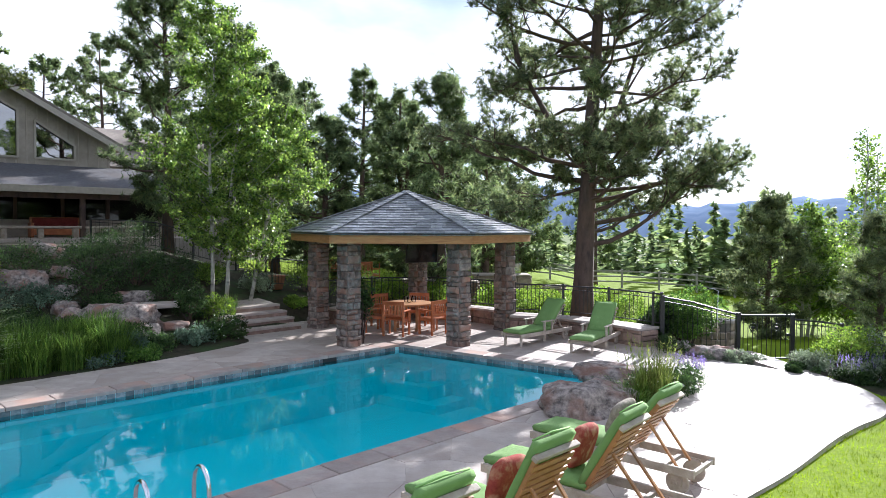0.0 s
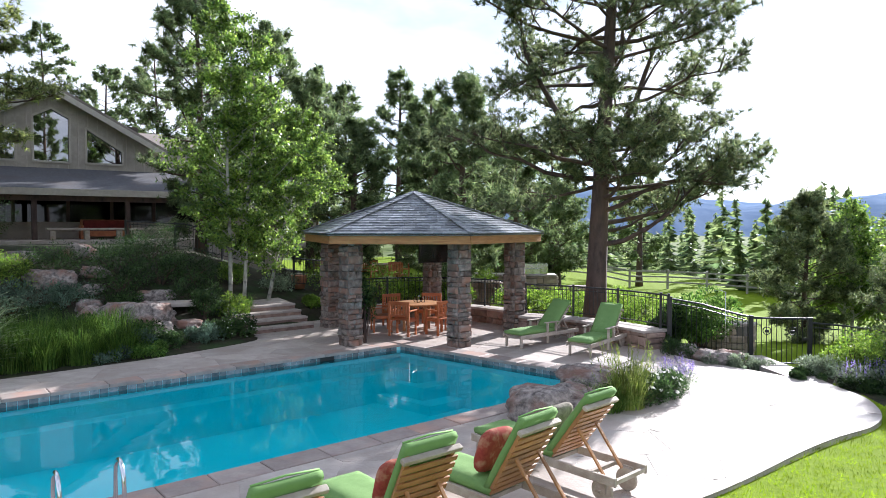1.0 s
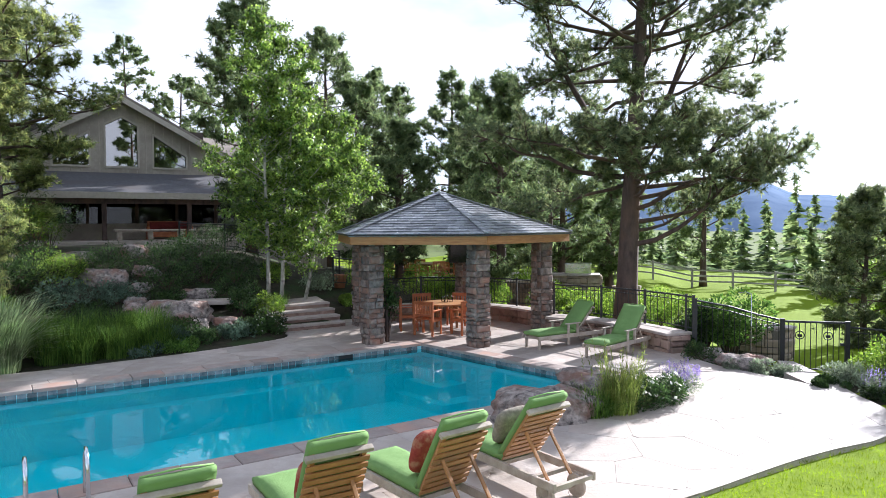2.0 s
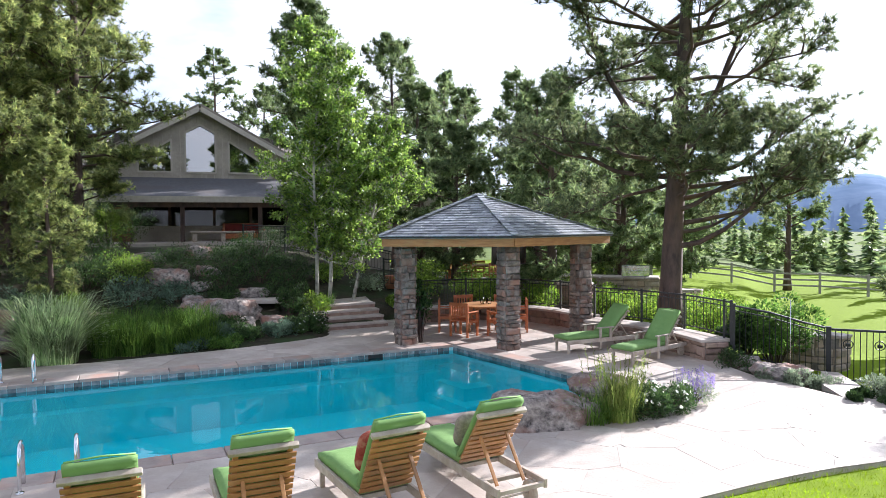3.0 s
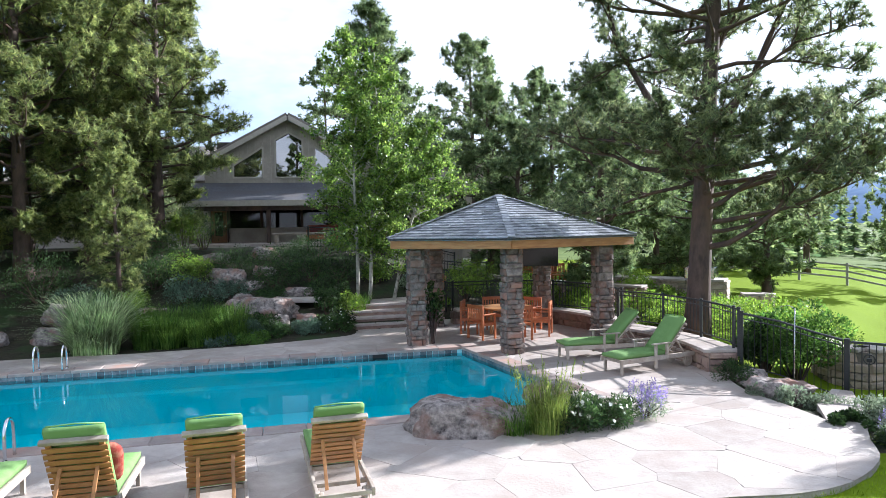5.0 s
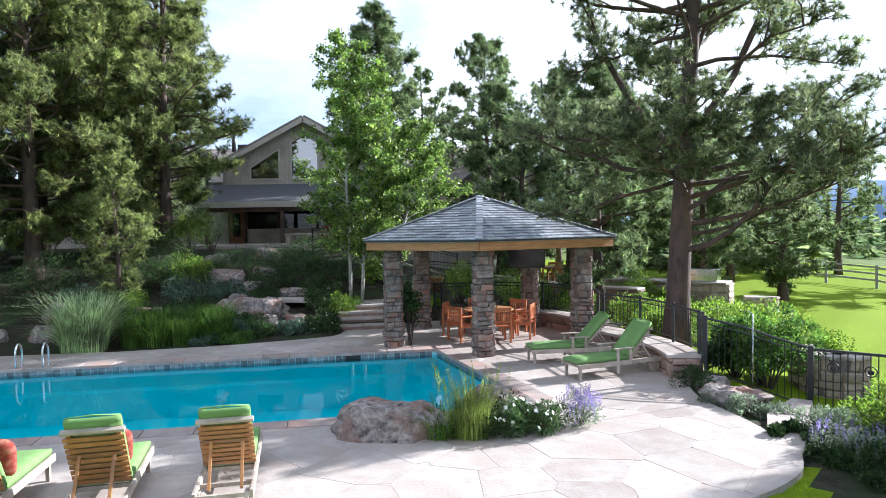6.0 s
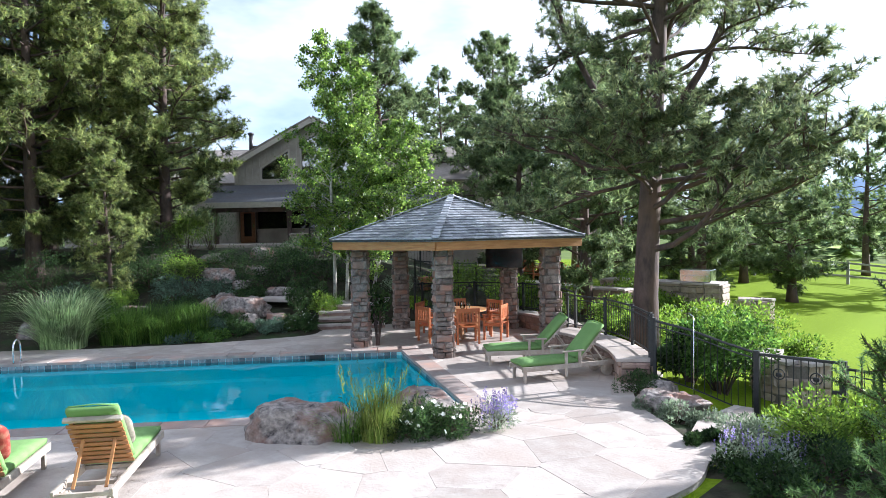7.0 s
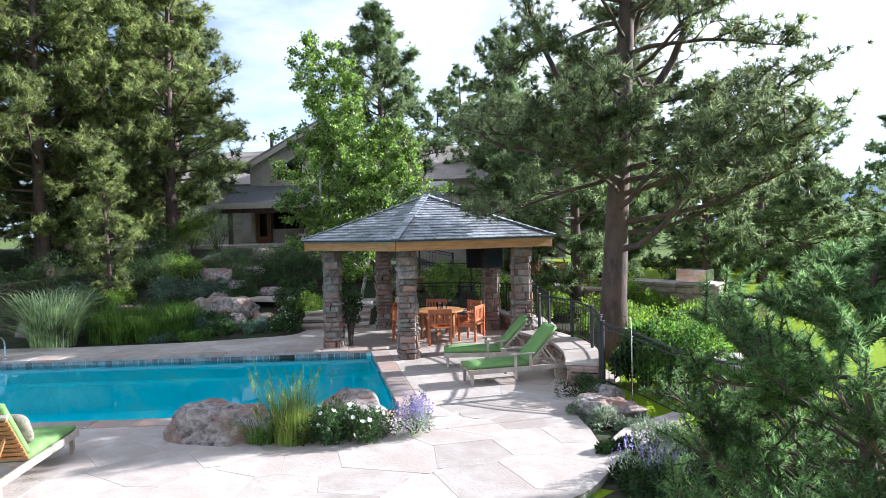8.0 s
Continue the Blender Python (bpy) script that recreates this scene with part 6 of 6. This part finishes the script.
shrub("lavender_bush", 7.85, 12.7, 0.5, 0.45, 0.5, 76, "lavender clump with purple flower spikes", M_SHRUBGREY, 2000, 0.06, 0.2, 12, None, (M_LAVENDER, 60, 0.04, True), "flowers", "lavender")
for k, (sx, sy) in enumerate(((5.62, 14.45), (6.05, 14.25), (6.45, 14.45), (6.8, 14.75), (6.35, 14.85))):
    shrub("lambs_ear", sx, sy, 0.36, 0.32, 0.30, 80 + k, "low silver-grey leafy clump edging the terrace", M_SHRUBGREY, 1500, 0.06, 0.35, 10, None, group="silver clumps")
shrub("mat_juniper", 4.95, 15.25, 0.45, 0.5, 0.4, 86, "low dark green juniper by the bench wall", M_SHRUBDARK, 2600, 0.05, 0.3, 12)
for sx, sy, rr, hh, sd, mt in ((5.75, 16.85, 0.95, 1.75, 87, M_SHRUBMID), (5.2, 16.8, 0.6, 1.2, 88, M_SHRUBDARK)):
    shrub("leafy_shrub", sx, sy, rr, rr * 0.8, hh, sd, "dense green shrub growing through the iron fence", mt, 9000, 0.075, 0.55, 22, group="shrubs behind the fence")
for sx, sy, rr, hh, sd in ((2.9, 20.3, 0.9, 1.1, 90), (4.4, 19.6, 1.0, 1.2, 91), (1.2, 21.6, 0.9, 1.15, 92), (5.6, 20.6, 0.9, 0.9, 93), (-2.6, 21.8, 0.8, 1.2, 94), (-0.9, 21.6, 0.7, 1.1, 95), (4.2, 22.6, 1.1, 1.2, 96), (2.2, 20.0, 0.7, 0.9, 97), (-0.6, 24.9, 0.9, 1.3, 98), (1.0, 24.9, 0.8, 1.1, 99), (2.6, 24.7, 0.9, 1.0, 109)):
    shrub("leafy_shrub", sx, sy, rr, rr, hh, sd, "bright yellow-green shrub behind the railing", M_SHRUB, 5000, 0.075, 0.5, 16, group="bright shrubs behind the railing")
for sx, sy, rr, hh, sd, mt in ((8.05, 13.9, 0.55, 0.85, 100, M_SHRUB), (8.7, 14.5, 0.7, 1.0, 101, M_SHRUB), (7.35, 13.75, 0.42, 0.4, 102, M_SHRUBGREY), (9.3, 14.6, 0.8, 1.2, 103, M_SHRUBGREY), (7.6, 12.6, 0.35, 0.25, 104, M_SHRUBDARK), (7.0, 13.3, 0.4, 0.2, 105, M_SHRUBDARK), (8.4, 13.0, 0.7, 0.5, 106, M_SHRUBDARK), (9.9, 13.4, 0.9, 1.1, 107, M_SHRUBDARK), (8.2, 12.2, 0.5, 0.4, 108, M_SHRUBDARK)):
    shrub("leafy_shrub", sx, sy, rr, rr, hh, sd, "leafy green shrub in the bed beside the gate", mt, 3000, 0.06, 0.4, 16, group="shrubs beside the gate")
# bank beyond the pool
grass_clump("ornamental_grass", -8.85, 10.35, 1.0, 2.1, 110, "big pale arching fountain grass at the pool deck's edge", M_GRASSPALE, 1500, 1.0, 0.022)
k = 0
for t_ in np.linspace(0, 0.66, 8):
    gx, gy = -8.2 + 2.1 * t_, 11.25 + 2.6 * t_
    for d_ in (0.25, 0.95):
        grass_clump("ornamental_grass", gx - 0.76 * d_ + rng.normal() * 0.1, gy + 0.65 * d_ + rng.normal() * 0.1, 0.62, 0.92 + 0.2 * d_ + rng.uniform(-0.28, 0.22), 111 + k, "upright dark green meadow grass along the pool deck", M_GRASS, 520, 0.6, 0.013, group="meadow grass")
        k += 1
bank = [(-10.9, 14.3, 0.8, 0.75, M_SHRUBBLUE, "blue-green rounded shrub on the bank"), (-9.8, 16.9, 0.9, 0.9, M_SHRUBDARK, "dark spreading juniper among the rocks"), (-9.2, 17.9, 1.0, 1.1, M_SHRUBDARK, "dark spreading juniper among the rocks"),
        (-10.6, 17.9, 1.0, 1.0, M_SHRUBDARK, "dark spreading juniper among the rocks"), (-8.6, 18.6, 0.9, 1.0, M_SHRUBDARK, "dark spreading juniper among the rocks"), (-6.95, 16.4, 0.5, 0.85, M_SHRUBDARK, "upright dark green shrub beside the aspen"), (-6.4, 16.8, 0.45, 0.75, M_SHRUB, "upright green shrub beside the aspen"),
        (-5.75, 15.6, 0.5, 0.55, M_SHRUBDARK, "rounded shrub with small white flowers by the steps"), (-6.2, 14.9, 0.5, 0.35, M_SHRUBBLUE, "low grey-green ground cover along the deck"), (-6.7, 14.1, 0.55, 0.32, M_SHRUBDARK, "low dark ground cover along the deck"), (-6.75, 13.35, 0.55, 0.35, M_SHRUBMID, "low green ground cover along the deck"), (-7.3, 13.7, 0.6, 0.45, M_SHRUBBLUE, "low grey-green ground cover along the deck"), (-7.15, 12.75, 0.5, 0.3, M_SHRUBBLUE, "low grey-green ground cover along the deck"), (-7.6, 14.4, 0.6, 0.45, M_SHRUBDARK, "low dark ground cover along the deck"), (-6.0, 15.6, 0.4, 0.4, M_SHRUBDARK, "low dark ground cover along the deck"),
        (-12.9, 13.2, 1.2, 1.5, M_SHRUBDARK, "dark shadowy shrub under the pines"), (-13.6, 14.8, 1.2, 1.8, M_SHRUBDARK, "dark shadowy shrub under the pines"), (-14.2, 11.4, 1.3, 1.6, M_SHRUBDARK, "dark shadowy shrub under the pines"), (-14.9, 9.2, 1.3, 1.5, M_SHRUBDARK, "dark shadowy shrub under the pines"), (-12.1, 15.2, 0.9, 1.2, M_SHRUB, "fresh green shrub at the wood's edge"),
        (-14.6, 16.6, 1.0, 2.0, M_SHRUB, "fresh green rounded shrub beside the house steps"), (-15.4, 18.0, 1.0, 2.2, M_SHRUBDARK, "dark rounded shrub beside the house steps"), (-9.6, 12.6, 0.7, 0.5, M_SHRUBDARK, "low green plants between the rocks"), (-11.4, 13.0, 0.8, 0.6, M_SHRUB, "low green plants between the rocks"), (-9.9, 14.0, 0.7, 0.5, M_SHRUBDARK, "low green plants between the rocks"),
        (-6.6, 20.4, 0.6, 0.6, M_SHRUBGREY, "silvery flowering shrub by the path"), (-7.7, 19.6, 0.6, 0.7, M_SHRUB, "green shrub by the path"), (-5.1, 19.5, 0.55, 0.35, M_SHRUB, "low green clump by the path"), (-4.9, 20.9, 0.7, 1.5, M_SHRUB, "loose green shrub behind the pavilion"), (-10.6, 19.6, 1.2, 1.1, M_SHRUBDARK, "dark shrub below the terrace rail"), (-13.0, 12.0, 0.8, 0.7, M_SHRUBBLUE, "grey-green shrub under the pines"), (-17.2, 12.4, 1.6, 2.4, M_SHRUBDARK, "dark tall shrub under the pines"), (-17.6, 15.2, 1.6, 2.4, M_SHRUBDARK, "dark tall shrub under the pines"), (-17.0, 9.6, 1.6, 2.3, M_SHRUBDARK, "dark tall shrub under the pines"), (-16.4, 7.0, 1.5, 2.2, M_SHRUBDARK, "dark tall shrub under the pines"),
        (-12.6, 14.2, 1.0, 1.3, M_SHRUBDARK, "dark shrub under the pines"), (-11.9, 16.8, 0.9, 0.8, M_SHRUBDARK, "dark shrub among the boulders"), (-10.2, 15.4, 0.7, 0.6, M_SHRUBBLUE, "blue-grey shrub among the boulders"), (-9.0, 15.9, 0.6, 0.5, M_SHRUBDARK, "dark shrub among the boulders"), (-7.7, 17.2, 0.7, 0.8, M_SHRUBDARK, "dark shrub under the aspen"), (-8.6, 13.6, 0.7, 0.6, M_SHRUBDARK, "dark plants behind the meadow grass"), (-10.0, 11.7, 0.7, 0.7, M_SHRUBDARK, "dark plants behind the fountain grass"), (-11.6, 11.9, 0.8, 0.8, M_SHRUBDARK, "dark plants behind the boulders"), (-5.6, 22.4, 0.9, 1.4, M_SHRUB, "bright green shrub beyond the path"), (-3.6, 22.6, 0.9, 1.2, M_SHRUB, "bright green shrub behind the pavilion")]
for i, (sx, sy, rr, hh, mt, lb) in enumerate(bank):
    shrub("leafy_shrub", sx, sy, rr, rr, hh, 140 + i, lb, mt, int(1800 + 1500 * rr), 0.065, 0.4, 16, flowers=(M_DAISY, 60, 0.018, False) if "white flowers" in lb else None)
grass_clump("ornamental_grass", -6.3, 17.3, 0.4, 0.7, 171, "dark green grass tuft at the aspen's foot", M_GRASS, 400, 0.5, 0.012)
# climber on the front column
shrub("climbing_vine", -2.28, 15.52, 0.26, 0.30, 2.3, 172, "leafy vine climbing the pavilion column", M_SHRUBDARK, 1500, 0.075, 0.6, 26, 0.0, category="vine")

# ---- beyond the railing ----
bq = stone_wall("barbecue_counter", [(-1.9, 26.3), (0.4, 26.0), (2.5, 26.2)], -0.7, 0.93, 0.9, "tan stone barbecue counter with a pale cap", 7, material=M_TANSTONE, category="counter")
hood = thing("grill", pose(1.5, 26.1, 0.99, 0, 0, 4), "stainless steel grill hood set on the stone counter", "grill")
part("hood", box(-0.5, -0.3, 0.0, 0.5, 0.3, 0.42, 0.03), M_STEEL, hood)
part("handle", box(-0.35, -0.36, 0.2, 0.35, -0.33, 0.23, 0.008), M_STEEL, hood)
stone_wall("seat_wall", smooth_line([(2.85, 25.9), (3.4, 25.95), (3.6, 26.6)], 4), -0.75, 0.5, 0.5, "low curved tan stone seat wall by the barbecue", 9, material=M_TANSTONE)
stone_wall("retaining_wall", smooth_line([(-4.2, 24.6), (-1.8, 23.7), (0.6, 23.6)], 4), 0.0, 0.85, 0.5, "red-brown stone retaining wall behind the pavilion", 10)
stone_wall("round_wall", smooth_line([(6.05, 18.5), (6.2, 17.75), (6.85, 17.5), (7.2, 18.1)], 4), -0.6, 0.35, 0.45, "curved tan stone wall with a pale cap on the lawn", 11, material=M_TANSTONE)
t2 = round_table(pose(-5.3, 27.6, ground_z(-5.3, 27.6)), 0.8, M_TEAK, "round teak table on the far terrace")
for k in range(7):
    a = radians(10 + 360 / 7 * k)
    copy_thing(ch0, pose(-5.3 + 1.2 * math.cos(a), 27.6 + 1.2 * math.sin(a), ground_z(-5.3 + 1.2 * math.cos(a), 27.6 + 1.2 * math.sin(a)) + 0.01, 0, 0, math.degrees(a) - 90))["group"] = "chairs on the far terrace"
RL = [(-12.2, 20.6), (-10.4, 21.3), (-8.6, 22.6), (-7.6, 24.2)]
railing("iron_railing", RL, [ground_z(*p) + 0.12 for p in RL], 0.85, "black iron railing along the upper terrace", spacing=0.13)
RL2 = [(-6.2, 20.7), (-5.6, 21.6), (-5.2, 22.8)]
railing("iron_railing", RL2, [ground_z(*p) + 0.2 for p in RL2], 0.9, "black iron railing beside the garden path", spacing=0.13)
pole = thing("garden_pole", pose(5.95, 15.15, -0.05), "thin pale metal pole with a hook by the boulder", "pole")
part("shaft", tube_mesh("shaft", [(0, 0, 0), (0, 0, 1.45)], 0.008, M_STEEL, 6), None, pole)
part("hook", tube_mesh("hook", [(0, 0, 1.45), (-0.1, 0.05, 1.5), (-0.25, 0.12, 1.46)], 0.006, M_STEEL, 6), None, pole)
# ranch fence at the far lawn edge
fence = thing("ranch_fence", None, "pale wooden rail fence at the lawn's far edge", "fence")
fl = resample([Vector((-2, 42, 0)), Vector((5, 42, 0)), Vector((14, 41, 0)), Vector((34, 40, 0))], 2.2)
for a, b in zip(fl, fl[1:]):
    za, zb = ground_z(a.x, a.y), ground_z(b.x, b.y)
    part("post", box(a.x - 0.06, a.y - 0.06, za - 0.2, a.x + 0.06, a.y + 0.06, za + 1.15, 0.01), M_RAILWOOD, fence)
    for z in (0.4, 0.72, 1.04):
        part("rail", beam(a + Vector((0, 0, za + z)), b + Vector((0, 0, zb + z)), 0.05, 0.09), M_RAILWOOD, fence)
# porch furniture
HP = pose(-19.85, 26.45, 2.3, 0, 0, 45)
M_RED = mat("red_cushion", (0.16, 0.02, 0.018), (0.24, 0.035, 0.03), 8, 0.85, 0.2, 80)
for x in (1.9,):
    sofa = thing("porch_sofa", HP @ pose(x, -1.3, 0, 0, 0, 0), "wooden porch sofa with red cushions", "sofa", "porch sofas")
    part("frame", box(-0.95, -0.35, 0.1, 0.95, 0.35, 0.35, 0.02), M_TEAK_RED, sofa)
    part("back", box(-0.95, 0.3, 0.35, 0.95, 0.4, 0.85, 0.02), M_TEAK_RED, sofa)
    part("seat_cushion", box(-0.85, -0.35, 0.35, 0.85, 0.28, 0.48, 0.04), M_RED, sofa)
    part("back_cushion", box(-0.85, 0.16, 0.48, 0.85, 0.3, 0.82, 0.04), M_RED, sofa)
    for s in (-1, 1):
        part("arm", box(s * 0.95 - 0.06, -0.36, 0.0, s * 0.95 + 0.06, 0.36, 0.6, 0.02), M_TEAK_RED, sofa)
for x0, x1 in ((-0.6, 2.2), (2.4, 5.4)):
    lb = thing("log_bench", HP @ pose(0, -4.1, 0), "pale log bench along the patio edge", "bench", "patio log benches")
    part("seat", box(x0, -0.2, 0.38, x1, 0.2, 0.48, 0.03), M_TEAK_GREY, lb)
    for x in (x0 + 0.2, (x0 + x1) / 2, x1 - 0.2):
        part("leg", box(x - 0.1, -0.15, 0, x + 0.1, 0.15, 0.38, 0.02), M_TEAK_GREY, lb)
# plant pot by the path
pot = thing("plant_pot", pose(-6.2, 21.2, ground_z(-6.2, 21.2) + 0.02), "terracotta pot beside the garden path", "pot")
part("bowl", tube_mesh("bowl", [(0, 0, 0), (0, 0, 0.3), (0, 0, 0.42), (0, 0, 0.46)], [0.17, 0.24, 0.27, 0.28], M_CLAY, 16), None, pot)

# ---- lawn blades, coping and flagstones ----
def build_lawn_blades():
    g = np.random.default_rng(5)
    n = 90000
    x = g.uniform(-1.0, 10.5, n); y = g.uniform(3.5, 13.0, n)
    ok = ~inside(DECK, x, y) & (x > y - 12.5) & ~inside([(6.9, 12.4), (7.95, 10.9), (8.9, 9.3), (11.8, 9.0), (12.8, 14.0)], x, y)
    x, y = x[ok], y[ok]
    P = np.stack([x, y, terrain(x, y)], -1)
    D = unit(g.normal(size=P.shape) * 0.45 + np.array([0, 0, 1.0]))
    V, F = blades(P, D, g.uniform(0.025, 0.055, len(P)), np.full(len(P), 0.007), g)
    solo("lawn_grass", fast_mesh("lawn_grass", V, F, M_LAWNBLADE), None, "short bright green mown grass", "grass", kind="stuff")


build_lawn_blades()


def build_coping():
    r = random.Random(12)
    cp = thing("pool_coping", None, "rose-grey stone coping slabs round the pool", "coping", kind="structure")
    for p0, wayv, length, nrm in ((POOL_D, U, POOL_LEN + COPING, N_FAR), (POOL_A, V_ACROSS, (POOL_B - POOL_A).length, N_END), (POOL_C, U, POOL_LEN + COPING, -N_FAR)):
        s = 0.0
        while s < length - 0.05:
            w = min(r.uniform(0.55, 1.0), length - s)
            if length - s - w < 0.3:
                w = length - s
            a = p0 + wayv * (s + 0.005) - nrm * 0.03
            b = p0 + wayv * (s + w - 0.005) - nrm * 0.03
            e = COPING + 0.03 - 0.008
            V, F = prism([xy(a), xy(b), xy(b + nrm * e), xy(a + nrm * e)], -0.055, 0.008 + r.uniform(-0.003, 0.003), 0.015)
            part("coping_stone", mesh_of("coping_stone", V, F, M_COPING), None, cp)
            s += w


build_coping()


def build_flagstones():
    r = random.Random(44)
    made, rest_V, rest_F = 0, [], []
    cells = []
    for fld in (FIELD_END, FIELD_NEAR, FIELD_FAR):
        xs, ys = [p[0] for p in fld], [p[1] for p in fld]
        step = 0.8
        seeds = []
        y = min(ys)
        while y < max(ys):
            x = min(xs) + r.uniform(0, step)
            while x < max(xs):
                p = (x + r.uniform(-0.3, 0.3), y + r.uniform(-0.3, 0.3))
                if p[0] > -11.5 and p[1] > 3.2 and r.random() < 0.88:
                    seeds.append(p)
                x += step
            y += step
        S = np.array(seeds)
        wt = [r.uniform(0, 1) for _ in seeds]
        for i, (px_, py_) in enumerate(seeds):
            d = np.hypot(S[:, 0] - px_, S[:, 1] - py_)
            cell = [(px_ - 1.3, py_ - 1.3), (px_ + 1.3, py_ - 1.3), (px_ + 1.3, py_ + 1.3), (px_ - 1.3, py_ + 1.3)]
            for j in np.argsort(d)[1:16]:
                qx, qy = S[j]
                L = d[j]
                sh = 0.5 + 0.14 * (wt[i] - wt[j])
                nx, ny = (qx - px_) / L, (qy - py_) / L
                cell = clip_half(cell, px_ + (qx - px_) * sh - nx * 0.002, py_ + (qy - py_) * sh - ny * 0.002, nx, ny)
                if len(cell) < 3:
                    break
            if len(cell) < 3:
                continue
            # cut the field's outline down to this cell
            q = list(fld)
            area = sum(a[0] * b[1] - b[0] * a[1] for a, b in zip(cell, cell[1:] + cell[:1]))
            if area < 0:
                cell = cell[::-1]
            for a, b in zip(cell, cell[1:] + cell[:1]):
                ex, ey = b[0] - a[0], b[1] - a[1]
                q = clip_half(q, a[0], a[1], ey, -ex)
                if len(q) < 3:
                    break
            if len(q) < 3:
                continue
            ar = abs(sum(a[0] * b[1] - b[0] * a[1] for a, b in zip(q, q[1:] + q[:1]))) / 2
            if ar < 0.01:
                continue
            cells.append((math.hypot(px_ - 4.5, py_ - 10.5), q))
    cells.sort(key=lambda c: c[0])
    for d, q in cells:
        V, F = prism(q, -0.02, r.uniform(-0.0015, 0.0015), 0.0025)
        if made < 300:
            part("flagstone", mesh_of("flagstone", V, F, M_FLAG), None, pavement)
            made += 1
        else:
            o = len(rest_V)
            rest_V += V
            rest_F += [tuple(o + k for k in f) for f in F]
    if rest_V:
        tagged(part("flagstones", mesh_of("flagstones", rest_V, rest_F, M_FLAG), None, pavement), kind="stuff")


build_flagstones()
